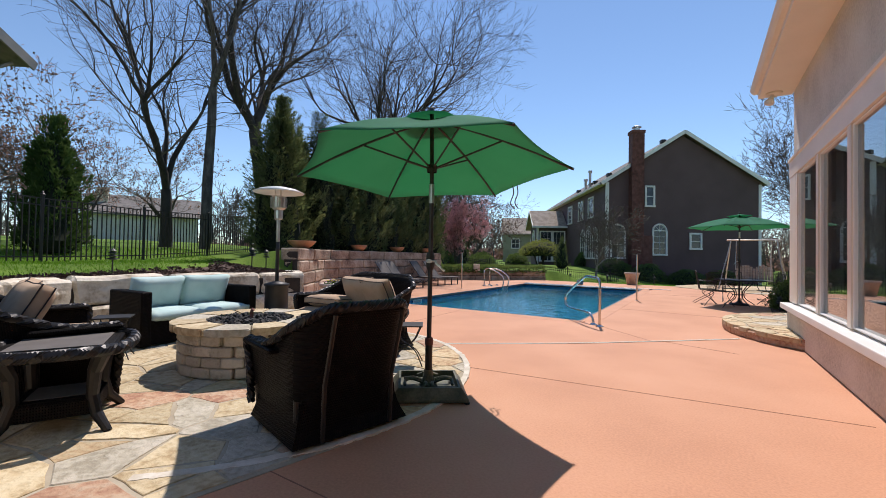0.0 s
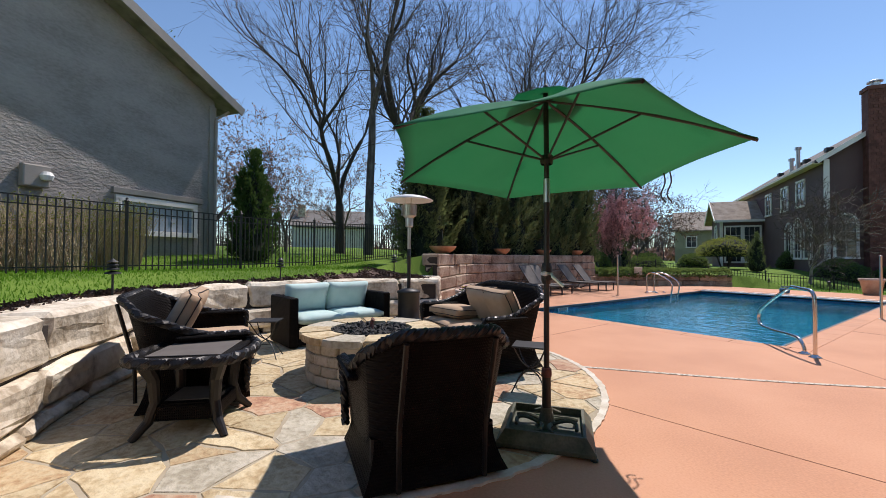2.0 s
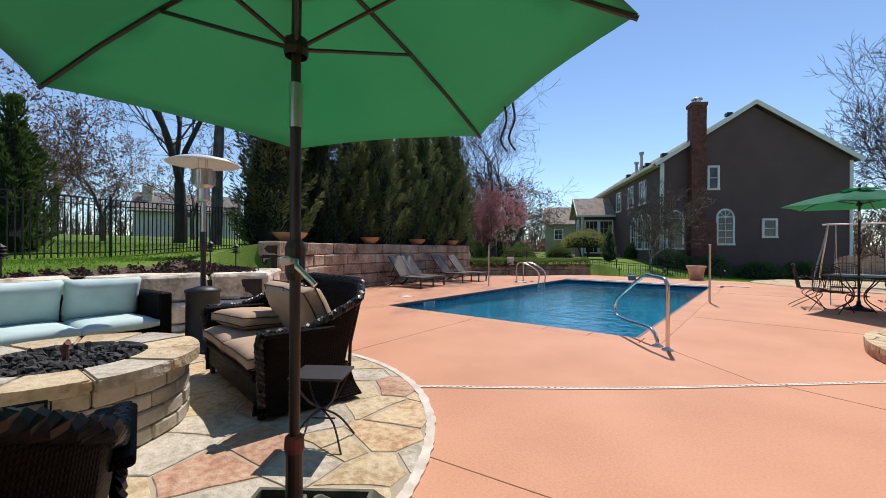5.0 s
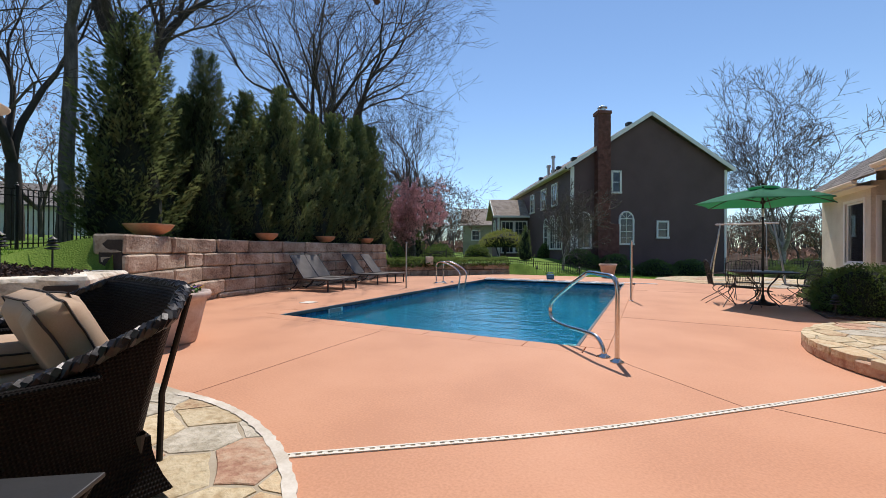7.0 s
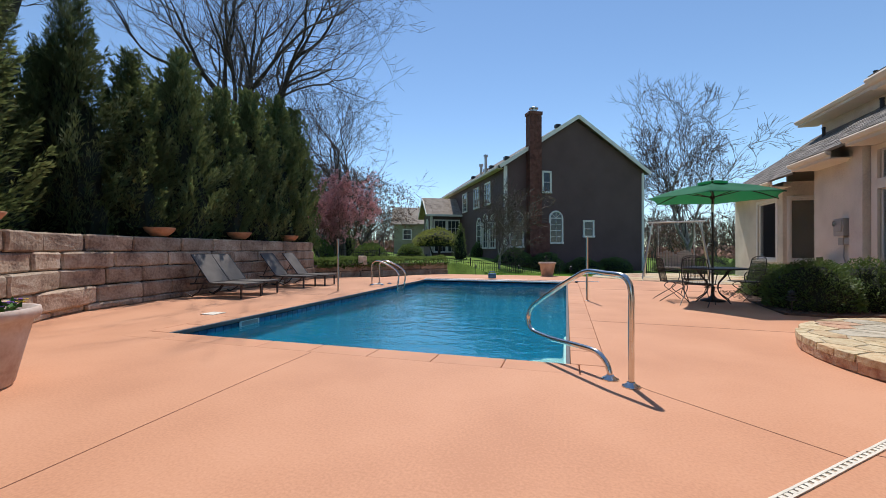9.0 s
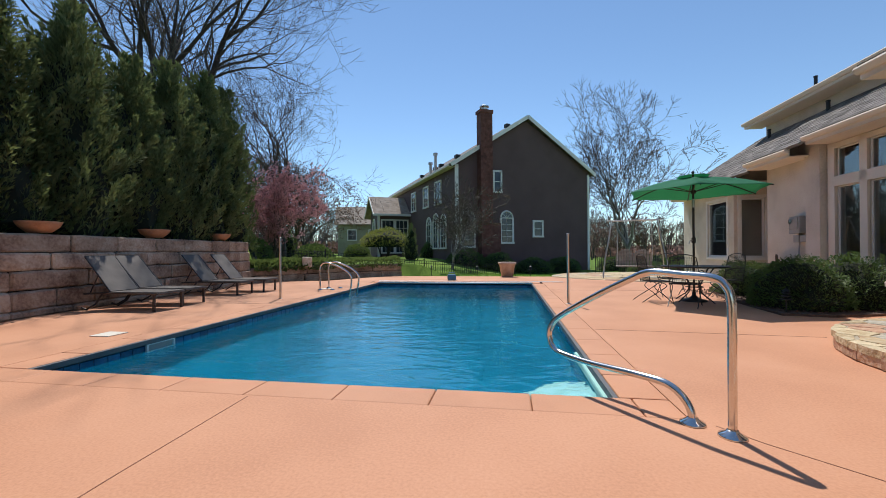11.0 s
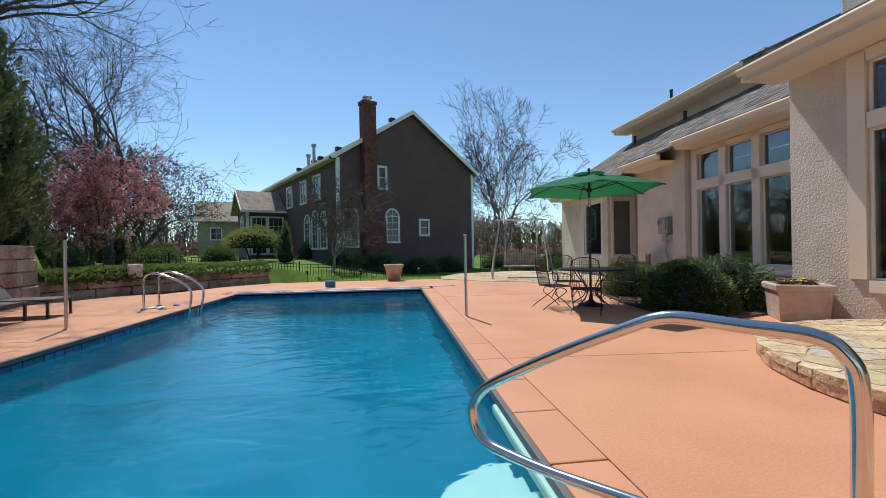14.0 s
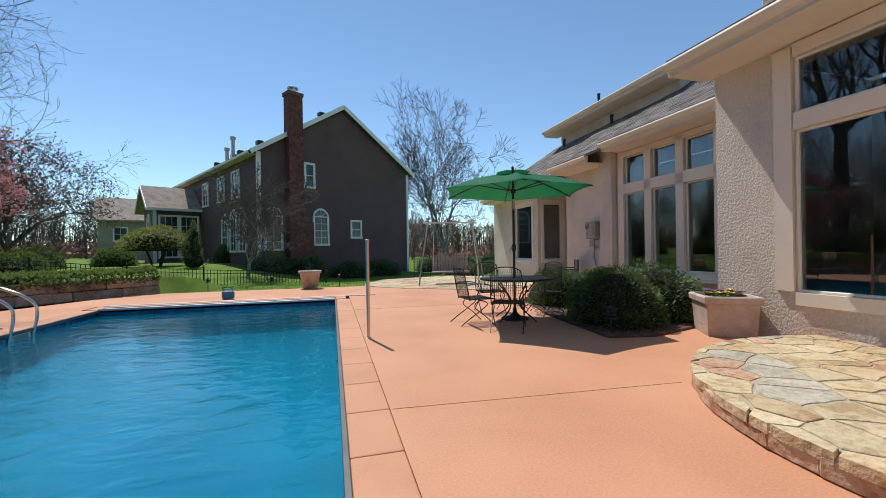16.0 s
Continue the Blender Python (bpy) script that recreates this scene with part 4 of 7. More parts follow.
# tiles along the waterline, each a piece of its own
tile_me = mesh_from("tile", soft_box((0, 0, 0), (0.145, 0.012, 0.115), 0.004, 1), M["tile"])
band_tiles = tagged(new("waterline_tiles"), "band of dark blue tiles at the waterline", "tiles", "", "structure")
count = int(PL / 0.152)
for k in range(count):
    piece("tile", tile_me, pose(-PW + 0.006, 0.08 + k * 0.152, -0.135, 0, 0, 90), band_tiles)
    if k > 6:
        piece("tile", tile_me, pose(-0.006, 0.08 + k * 0.152, -0.135, 0, 0, 90), band_tiles)
for k in range(int(PW / 0.152)):
    piece("tile", tile_me, pose(-PW + 0.09 + k * 0.152, PL - 0.006, -0.135), band_tiles)

# moulded corner steps under the water
for i, (r, z) in enumerate(((0.44, -0.3), (0.66, -0.52), (0.88, -0.76))):
    bm = bmesh.new()
    pts = [(-0.002, 0.002)] + [(-0.002 - r * math.sin(a), 0.002 + 1.6 * r * math.cos(a)) for a in [math.pi / 2 * k / 14 for k in range(15)]]
    add_prism(bm, pts, -1.1, z)
    bmesh.ops.bevel(bm, geom=[e for e in bm.edges if all(abs(v.co.z - z) < 1e-5 for v in e.verts)], offset=0.03, segments=2, affect="EDGES")
    if i == 0:
        steps = tagged(part("pool_steps", bm, M["step_white"]), "moulded white corner steps under water", "pool steps", "", "structure")
    else:
        part("step", bm, M["step_white"], steps)
structure("liner_lip", soft_box((-0.045, 0.8, -0.1), (0.05, 1.6, 0.08), 0.02), M["step_white"], "white moulded lip beside the pool steps", "pool lip")

# skimmers and return fittings in the left wall
for y in (1.45, 7.9):
    sk = thing("skimmer", pose(-PW + 0.02, y, -0.13), "square white pool skimmer mouth", "skimmer", "pool skimmers")
    for s in (-1, 1):
        part("frame", soft_box((0, s * 0.2, -0.02), (0.035, 0.03, 0.2), 0.006), M["white_metal"], sk)
        part("frame", soft_box((0, 0, -0.02 + s * 0.09), (0.034, 0.4, 0.03), 0.006), M["white_metal"], sk)
    part("flap", soft_box((-0.005, 0, -0.02), (0.012, 0.36, 0.15), 0.004), M["grey_plastic"], sk)
    lid = thing("access_cover", pose(-PW - 0.75, y, 0.0), "square off-white plastic lid set in the deck", "lid", "deck access covers")
    part("plate", soft_box((0, 0, 0.006), (0.28, 0.28, 0.012), 0.004), M["drain"], lid)

# cover housing across the far end
cov = thing("cover_housing", pose(-PW / 2, PL, 0), "white and grey aluminium housing of the pool cover", "pool cover")
part("lid", soft_box((0, 0.31, 0.0), (PW + 0.5, 0.6, 0.02), 0.006), M["deck"], cov)
part("front_rail", soft_box((0, 0.03, 0.0), (PW, 0.07, 0.05), 0.012), M["white_metal"], cov)
part("middle_rail", soft_box((0, 0.2, 0.012), (PW, 0.03, 0.03), 0.008), M["grey_rail"], cov)
part("back_rail", soft_box((0.45, 0.6, 0.008), (PW + 1.2, 0.06, 0.035), 0.01), M["white_metal"], cov)


def rail(name, m, legs, path, label, r=0.024):
    ob = thing(name, m, label, "handrail", "pool rails")
    part("bar", tube(curve_points(path, 130), r, 14), M["steel"], ob, smooth=True)
    for x, y in legs:
        part("flange", lathe([(0.0, 0.0), (0.075, 0.0), (0.07, 0.012), (0.035, 0.03), (0.03, 0.04), (0.0, 0.04)], 20, (x, y, 0.0)), M["steel"], ob, smooth=True)
    return ob


# grab rail at the steps: post, sloping top, loop over the water and foot
gp = [(0, 0), (0, 0.4), (0, 0.78), (0.03, 0.89), (0.1, 0.935), (0.27, 0.945), (0.43, 0.955), (0.51, 0.945), (0.6, 0.905), (0.87, 0.765), (1.17, 0.59), (1.29, 0.505), (1.35, 0.42), (1.36, 0.36), (1.34, 0.29), (1.29, 0.245), (1.2, 0.225), (0.95, 0.21), (0.63, 0.218), (0.42, 0.217), (0.33, 0.195), (0.26, 0.14), (0.222, 0.07), (0.215, 0)]
rail("grab_rail", pose(0, 0, 0), [(0.47, -0.56), (0.325, -0.401)], [(0.47 - 0.673 * s, -0.56 + 0.739 * s, z * 0.965) for s, z in gp], "polished stainless steel grab rail beside the pool steps")
for dy in (0.0, 0.55):
    y = 7.55 + dy
    rail("ladder_rail", pose(0, 0, 0), [(-5.98, y), (-5.62, y)],
         [(-5.98, y, 0), (-5.98, y, 0.35), (-5.98, y, 0.62), (-5.9, y, 0.74), (-5.75, y, 0.76), (-5.5, y, 0.68), (-5.25, y, 0.56), (-5.08, y, 0.4), (-5.06, y, 0.2), (-5.12, y, -0.2), (-5.12, y, -0.9)],
         "curved stainless steel pool ladder rail")
for x, y in ((0.40, 5.30), (-5.95, 5.5)):
    net_pole = thing("net_pole", pose(x, y, 0), "plain steel net pole standing at the pool edge", "pole", "net poles")
    part("post", lathe([(0.024, 0.0), (0.024, 1.38), (0.03, 1.385), (0.03, 1.41), (0.0, 1.415)], 14), M["dull_steel"], net_pole, smooth=True)
    part("collar", lathe([(0.05, 0.0), (0.05, 0.008), (0.03, 0.014), (0.0, 0.014)], 14), M["dull_steel"], net_pole)

# channel drain: a slotted strip in an arc, one grate after another
drain = tagged(new("channel_drain"), "cream slotted channel drain set in the deck", "drain", "", "structure")
dl = curve_points([(-1.18, -3.64, 0), (0.35, -2.46, 0), (1.49, -1.42, 0), (2.45, -0.5, 0), (2.62, -0.3, 0)], 400)
run, cells = 0.0, [dl[0]]
for a, b in zip(dl, dl[1:]):
    run += (b - a).length
    if run > 0.045:
        cells.append(b)
        run = 0.0
slot = bmesh.new()
grate = bmesh.new()
for i, (a, b) in enumerate(zip(cells, cells[1:])):
    d = (b - a).normalized()
    ang = math.atan2(d.y, d.x)
    c = (a + b) / 2
    for side in (-1, 1):
        o = Vector((-d.y, d.x, 0)) * side * 0.018
        add_box(grate, (c.x + o.x, c.y + o.y, 0.003), ((b - a).length + 0.001, 0.013, 0.01), ang)
    add_box(grate, (a.x, a.y, 0.0025), (0.031, 0.026, 0.008), ang)
    add_box(slot, (c.x, c.y, 0.001), ((b - a).length, 0.036, 0.0025), ang)
tagged(part("grate", grate, M["drain"], drain), "", "", "", "stuff")
part("slot", slot, M["drain_slot"], drain)

# control joints in the deck
bm = bmesh.new()
for pts in ([(-2.70, -0.36), (-2.66, -1.4), (-2.55, -3.2)], [(0.45, -0.42), (0.6, -0.62), (1.42, -1.46)], [(-0.25, -4.45), (1.2, -4.3), (3.2, -4.08)], [(-0.1, -7.07), (3.2, -7.05)], [(0.35, 2.63), (3.0, 2.45)], [(-9.0, 4.6), (-5.6, 4.6)], [(0.35, 8.2), (7.0, 8.2)], [(1.5, -1.35), (2.5, -1.7)]):
    for (xa, ya), (xb, yb) in zip(pts, pts[1:]):
        L = math.hypot(xb - xa, yb - ya)
        add_box(bm, ((xa + xb) / 2, (ya + yb) / 2, 0.0012), (L, 0.007, 0.0024), math.atan2(yb - ya, xb - xa))
structure("deck_joints", bm, M["joint"], "thin control joints in the concrete", "joints")

# ---------------------------------------------------------------- umbrellas
def umbrella(name, m, r, rim_z, top_z, phase, tilt, label, tie=False, pole_low=0.0):
    """A six-panel market umbrella; tilt: how much the canopy leans, as a matrix about its hub."""
    ob = thing(name, m, label, "umbrella", "market umbrellas")
    lean = Matrix.Translation((0, 0, rim_z)) @ tilt @ Matrix.Translation((0, 0, -rim_z))
    tips = [Vector((r * math.cos(phase + k * math.pi / 3), r * math.sin(phase + k * math.pi / 3), rim_z)) for k in range(6)]
    top = Vector((0, 0, top_z - 0.06))
    bm = bmesh.new()
    N = 8
    for k in range(6):
        a, b = tips[k], tips[(k + 1) % 6]
        grid = []
        for i in range(N + 1):
            u = 0.08 + 0.92 * i / N
            row = []
            for j in range(N + 1):
                v = j / N
                p = top.lerp(a.lerp(b, v), u)
                sag = 4 * v * (1 - v)
                p.z += 0.05 * math.sin(math.pi * u) - 0.045 * sag * math.sin(math.pi * min(1, u * 0.9)) + 0.006 * noise.noise((p.x * 6, p.y * 6, k))
                if i == N:
                    mid = (a + b) / 2
                    p += (Vector((0, 0, p.z)) - Vector((mid.x, mid.y, p.z))) * 0.045 * sag + Vector((0, 0, 0.02 * sag))
                row.append(bm.verts.new(lean @ p))
            grid.append(row)
        for i in range(N):
            for j in range(N):
                bm.faces.new((grid[i][j], grid[i][j + 1], grid[i + 1][j + 1], grid[i + 1][j]))
    bmesh.ops.remove_doubles(bm, verts=bm.verts[:], dist=0.002)
    can = part("canopy", bm, M["canopy"], ob, "green fabric canopy", True)
    sol = can.modifiers.new("thick", "SOLIDIFY")
    sol.thickness = 0.004
    bm = bmesh.new()
    for k in range(6):
        a, b = tips[k], tips[(k + 1) % 6]
        cap = Vector((0, 0, top_z))
        c0, c1 = cap.lerp(a, 0.24) + Vector((0, 0, 0.035)), cap.lerp(b, 0.24) + Vector((0, 0, 0.035))
        mid = (c0 + c1) / 2 + Vector((0, 0, 0.015))
        f = [bm.verts.new(lean @ v) for v in (cap, c0, mid, c1)]
        bm.faces.new(f)
    bmesh.ops.remove_doubles(bm, verts=bm.verts[:], dist=0.002)
    vent = part("vent", bm, M["canopy"], can, "small vent cap on top of the canopy")
    vent.modifiers.new("thick", "SOLIDIFY").thickness = 0.004
    hub = Vector((0, 0, rim_z + 0.02))
    for k in range(6):
        tip = tips[k]
        mid = top.lerp(tip, 0.5)
        bow = [top + Vector((0, 0, -0.01)), top.lerp(tip, 0.25) + Vector((0, 0, 0.02)), mid + Vector((0, 0, 0.03)), top.lerp(tip, 0.75) + Vector((0, 0, 0.02)), tip + Vector((0, 0, -0.015))]
        rib = part("rib", tube([lean @ v for v in bow], 0.011, 6), M["bronze_pole"], ob)
        part("strut", tube([lean @ hub, lean @ (mid + Vector((0, 0, 0.02)))], 0.009, 6), M["bronze_pole"], rib)
    part("hub", lathe([(0.045, -0.03), (0.05, 0), (0.045, 0.04), (0.02, 0.05)], 12, tuple(lean @ hub)), M["bronze_pole"], ob)
    part("finial", lathe([(0.015, 0), (0.03, 0.02), (0.022, 0.05), (0, 0.075)], 10, tuple(lean @ Vector((0, 0, top_z)))), M["bronze_pole"], ob)
    part("pole", lathe([(0.022, pole_low), (0.022, rim_z - 0.16)], 14), M["bronze_pole"], ob, smooth=True)
    part("pole_joint", lathe([(0.026, rim_z - 0.3), (0.026, rim_z - 0.12)], 14), M["dull_steel"], ob, "bare metal tilt joint")
    part("upper_pole", tube([(0, 0, rim_z - 0.14), lean @ Vector((0, 0, rim_z + 0.06)), lean @ Vector((0, 0, top_z))], 0.02, 12), M["bronze_pole"], ob)
    return ob, lean, tips


deg = radians
umb, ulean, utips = umbrella("market_umbrella", pose(-0.085, -5.41, 0), 1.305, 2.06, 2.62, deg(28), Matrix.Rotation(deg(3.7), 4, Vector((-0.6, -0.8, 0))), "green market umbrella with a bronze pole, open", True, 0.06)
part("crank_housing", lathe([(0.03, 1.14), (0.04, 1.17), (0.04, 1.27), (0.03, 1.3)], 12), M["bronze_pole"], umb)
ck = part("crank", tube([(0.03, -0.03, 1.22), (0.09, -0.05, 1.22), (0.1, -0.055, 1.2), (0.17, -0.02, 1.13)], 0.011, 8), M["dull_steel"], umb, "grey crank handle")
part("knob", lathe([(0.0, 0.0), (0.026, 0.008), (0.026, 0.03), (0.0, 0.04)], 12, (0.02, -0.05, 1.2)), M["white_metal"], ck)
part("sleeve", lathe([(0.034, 0.06), (0.034, 0.46), (0.03, 0.47)], 14), M["bronze_pole"], umb, "thick lower pole sleeve")
part("sleeve_ring", lathe([(0.037, 0.44), (0.04, 0.46), (0.037, 0.5), (0.025, 0.51)], 14), M["brick"], umb, "rusty ring on the pole")
tie = utips[0].lerp(utips[1], 0.66)
tie = ulean @ Vector((tie.x * 0.955, tie.y * 0.955, tie.z + 0.03))
for dx in (-0.02, 0.03):
    part("tie_strap", tube(curve_points([tie + Vector((dx, 0, 0)), tie + Vector((dx + 0.01, 0.01, -0.1)), tie + Vector((dx - 0.02, 0, -0.2)), tie + Vector((dx + 0.02, 0, -0.27))], 10), 0.006, 5), M["piping"], umb)

base = thing("umbrella_base", pose(-0.085, -5.41, 0.012, 0, 0, 37), "square cast iron umbrella base with scrollwork, greenish", "umbrella base")
bm = bmesh.new()
w0, w1, h = 0.33, 0.275, 0.115
lo = [bm.verts.new((x * w0, y * w0, 0.035)) for x, y in ((-1, -1), (1, -1), (1, 1), (-1, 1))]
hi = [bm.verts.new((x * w1, y * w1, h)) for x, y in ((-1, -1), (1, -1), (1, 1), (-1, 1))]
lip = [bm.verts.new((x * (w1 - 0.02), y * (w1 - 0.02), h)) for x, y in ((-1, -1), (1, -1), (1, 1), (-1, 1))]
inn = [bm.verts.new((x * (w1 - 0.02), y * (w1 - 0.02), 0.06)) for x, y in ((-1, -1), (1, -1), (1, 1), (-1, 1))]
for a, b in ((lo, hi), (hi, lip), (lip, inn)):
    for i in range(4):
        bm.faces.new((a[i], a[(i + 1) % 4], b[(i + 1) % 4], b[i]))
bm.faces.new(inn)
bm.faces.new(lo[::-1])
part("body", bm, M["bronze"], base)
part("plinth", soft_box((0, 0, 0.02), (0.67, 0.67, 0.035), 0.008), M["bronze"], base)
for k in range(4):
    a0 = k * math.pi / 2 + math.pi / 4
    for s in (-1, 1):
        sp = []
        for i in range(16):
            t = i / 15
            rr = 0.05 + 0.22 * t
            aa = a0 + s * (0.15 + 0.5 * math.sin(t * 2.6))
            sp.append((rr * math.cos(aa), rr * math.sin(aa), 0.085 + 0.035 * math.sin(t * 3.1)))
        sp = [(max(-0.215, min(0.215, x)), max(-0.215, min(0.215, y)), z) for x, y, z in sp]
        part("scroll", tube(sp, 0.014, 6), M["bronze"], base)
part("socket", lathe([(0.09, 0.06), (0.06, 0.1), (0.042, 0.16), (0.04, 0.2), (0.036, 0.2)], 14), M["bronze"], base)
for s, t in ((-1, -1), (1, -1), (1, 1), (-1, 1)):
    part("foot", lathe([(0.025, -0.008), (0.025, 0.006), (0, 0.006)], 8, (s * 0.32, t * 0.32, 0)), M["iron"], base)

# ---------------------------------------------------------------- wicker furniture
def rope(pts, r, strands=3, twist=28.0, close=False):
    """A braid of strands along pts."""
    bm = bmesh.new()
    dense = curve_points(pts, max(16, int(sum((Vector(b) - Vector(a)).length for a, b in zip(pts, pts[1:])) / 0.016)))
    run = 0.0
    for s in range(strands):
        out, run = [], 0.0
        for i, p in enumerate(dense):
            d = (dense[min(i + 1, len(dense) - 1)] - dense[max(i - 1, 0)]).normalized()
            side = d.cross(Vector((0.1, 0.2, 1))).normalized()
            up = side.cross(d)
            if i:
                run += (p - dense[i - 1]).length
            a = run * twist * 2 + s * 2 * math.pi / strands
            out.append(p + (side * math.cos(a) + up * math.sin(a)) * r * 0.55)
        add_tube(bm, out, r * 0.62, 5)
    return bm


def cushion(name, parent, m, w, d, h, mat, piping=True, label="", puff=0.35):
    """A stuffed cushion w x d, h thick, with piped seams."""
    bm = bmesh.new()
    N = 10
    rings = {}
    for s in (1, -1):
        for i in range(N + 1):
            for j in range(N + 1):
                u, v = i / N * 2 - 1, j / N * 2 - 1
                e = (1 - abs(u) ** 4) * (1 - abs(v) ** 4)
                pinch = 1 - 0.035 * (1 - abs(u)) * (abs(v) ** 6) - 0.03 * (abs(u) ** 6) * (1 - abs(v))
                z = s * h / 2 * (0.42 + 0.58 * max(0, e) ** puff) + 0.006 * noise.noise((u * 2.2, v * 2.2, s + w))
                rings[s, i, j] = bm.verts.new((u * w / 2 * pinch, v * d / 2 * pinch, z))
        for i in range(N):
            for j in range(N):
                q = (rings[s, i, j], rings[s, i + 1, j], rings[s, i + 1, j + 1], rings[s, i, j + 1])
                bm.faces.new(q if s > 0 else q[::-1])
    edge = [(i, 0) for i in range(N)] + [(N, j) for j in range(N)] + [(i, N) for i in range(N, 0, -1)] + [(0, j) for j in range(N, 0, -1)]
    for (a, b), (c, e) in zip(edge, edge[1:] + edge[:1]):
        bm.faces.new((rings[1, a, b], rings[-1, a, b], rings[-1, c, e], rings[1, c, e]))
    tops = [rings[1, a, b].co.copy() for a, b in edge]
    bots = [rings[-1, a, b].co.copy() for a, b in edge]
    ob = part(name, bm, mat, parent, label, True)
    ob.matrix_basis = m
    if piping:
        for line in (tops, bots):
            part("piping", tube(line, 0.006, 5, True), M["piping"], ob)
    return ob


def wicker_seat(name, m, w, depth, back_h, arm_h, label, category, group=""):
    """A wicker chair or loveseat that faces +y: wrap-round woven shell with a rolled braid rim, skirt and legs."""
    ob = thing(name, m, label, category, group)
    hw, hd = w / 2, depth / 2
    path = []
    n = 40
    for i in range(n + 1):
        t = i / n * 2 - 1
        s = -1 if t < 0 else 1
        a = abs(t)
        if a > 0.55:
            k = (a - 0.55) / 0.45
            x, y = s * hw * (0.97 + 0.03 * k), -hd + 0.12 + k * (depth - 0.22)
        else:
            k = a / 0.55
            x = s * hw * (1 - (1 - k) ** 1.0) * 0.97
            y = -hd + 0.12 * k**5
        rise = back_h if a < 0.34 else arm_h + (back_h - arm_h) * (1 - ease(0.34, 0.84, a))
        lean = 0.16 * (1 - ease(0.35, 0.8, a))
        flare = 0.05 * ease(0.4, 0.6, a)
        path.append((x, y, rise, lean, s * flare if a > 0.3 else 0))
    bm = bmesh.new()
    rows = 10
    grid = []
    for x, y, rise, lean, fl in path:
        col = []
        for r in range(rows + 1):
            v = r / rows
            z = 0.04 + (rise - 0.04) * v
            col.append(bm.verts.new((x * (0.93 + 0.07 * v) + fl * v, y - lean * v**1.3 + 0.04 * (1 - v), z)))
        grid.append(col)
    for a, b in zip(grid, grid[1:]):
        for r in range(rows):
            bm.faces.new((a[r], b[r], b[r + 1], a[r + 1]))
    top = [c[-1].co.copy() for c in grid]
    shell = part("shell", bm, M["wicker"], ob, "woven black wicker back and arms", True)
    shell.modifiers.new("thick", "SOLIDIFY").thickness = 0.022
    outer = [v + Vector((0, -0.015 if abs(v.x) < hw * 0.8 else 0, 0.0)) for v in top]
    part("rim", rope(outer, 0.032, 4, 26), M["wicker_rope"], ob, "braided wicker rim")
    for s in (-1, 1):
        p = top[0] if s < 0 else top[-1]
        part("arm_front", rope([p, p + Vector((0, 0.035, -0.05)), (p.x * 0.97, p.y + 0.02, 0.4), (p.x * 0.95, p.y, 0.12)], 0.03, 3, 26), M["wicker_rope"], ob)
        part("arm_pad", soft_box((s * (hw + 0.025), 0.1, arm_h - 0.005), (0.14, depth * 0.62, 0.035), 0.016, 3), M["wicker"], ob)
    bm = bmesh.new()
    rows = []
    for r in range(5):
        v = r / 4
        fl = 0.07 * (1 - v) ** 2
        z = 0.035 + 0.25 * v
        rows.append([bm.verts.new((x, y, z)) for x, y in ((-hw * 0.93 - fl, hd - 0.14), (-hw * 0.93 - fl, -hd + 0.06 - fl), (hw * 0.93 + fl, -hd + 0.06 - fl), (hw * 0.93 + fl, hd - 0.14))])
    for a, b in zip(rows, rows[1:]):
        for k in range(3):
            bm.faces.new((a[k], a[k + 1], b[k + 1], b[k]))
    part("base_skirt", bm, M["wicker"], ob, "flared woven skirt").modifiers.new("thick", "SOLIDIFY").thickness = 0.015
    part("skirt", soft_box((0, hd - 0.1, 0.22), (w * 0.92, 0.03, 0.24), 0.01), M["wicker"], ob)
    part("seat_deck", soft_box((0, 0.02, 0.3), (w * 0.9, depth * 0.82, 0.06), 0.02), M["wicker"], ob)
    for x in (-hw * 0.9, hw * 0.9):
        for y in (-hd + 0.1, hd - 0.12):
            part("leg", lathe([(0.022, 0.0), (0.026, 0.02), (0.03, 0.16), (0.03, 0.3)], 10, (x, y, 0)), M["wicker_rope"], ob)
        part("back_brace", tube([(x * 0.72, -hd - 0.05, 0.05), (x * 0.72, -hd - 0.06, 0.4), (x * 0.72, -hd - 0.19, back_h - 0.04)], 0.016, 8), M["wicker_rope"], ob)
    return ob


FZ = 0.014
lv = wicker_seat("wicker_loveseat", pose(-2.13, -4.38, FZ, 0, 0, 170), 1.62, 0.9, 0.95, 0.64, "black wicker loveseat with tan piped cushions beside the pool deck", "loveseat", "wicker patio seats")
for s in (-1, 1):
    cushion("seat_cushion", lv, pose(s * 0.36, 0.06, 0.41), 0.72, 0.72, 0.17, M["tan_cloth"])
cushion("back_cushion", lv, pose(0.02, -0.2, 0.69, 66, 0, 8), 0.56, 0.5, 0.23, M["tan_cloth"], label="tan back cushion leaning askew")
cushion("back_cushion", lv, pose(-0.42, -0.18, 0.69, 64, 0, -4), 0.56, 0.5, 0.23, M["tan_cloth"], label="tan back cushion leaning askew")
cushion("loose_cushion", lv, pose(0.4, 0.02, 0.565, 4, 0, 12), 0.6, 0.58, 0.17, M["tan_cloth"], label="tan cushion lying flat")
lv2 = wicker_seat("wicker_loveseat", pose(-2.88, -7.36, FZ, 0, 0, -9), 1.55, 0.9, 0.95, 0.64, "black wicker loveseat with tan piped cushions by the stone wall", "loveseat", "wicker patio seats")
for s in (-1, 1):
    cushion("seat_cushion", lv2, pose(s * 0.34, 0.06, 0.41), 0.68, 0.72, 0.17, M["tan_cloth"])
    cushion("back_cushion", lv2, pose(s * 0.3 + 0.05, -0.2, 0.72, 64, 0, s * 6), 0.56, 0.54, 0.2, M["tan_cloth"])
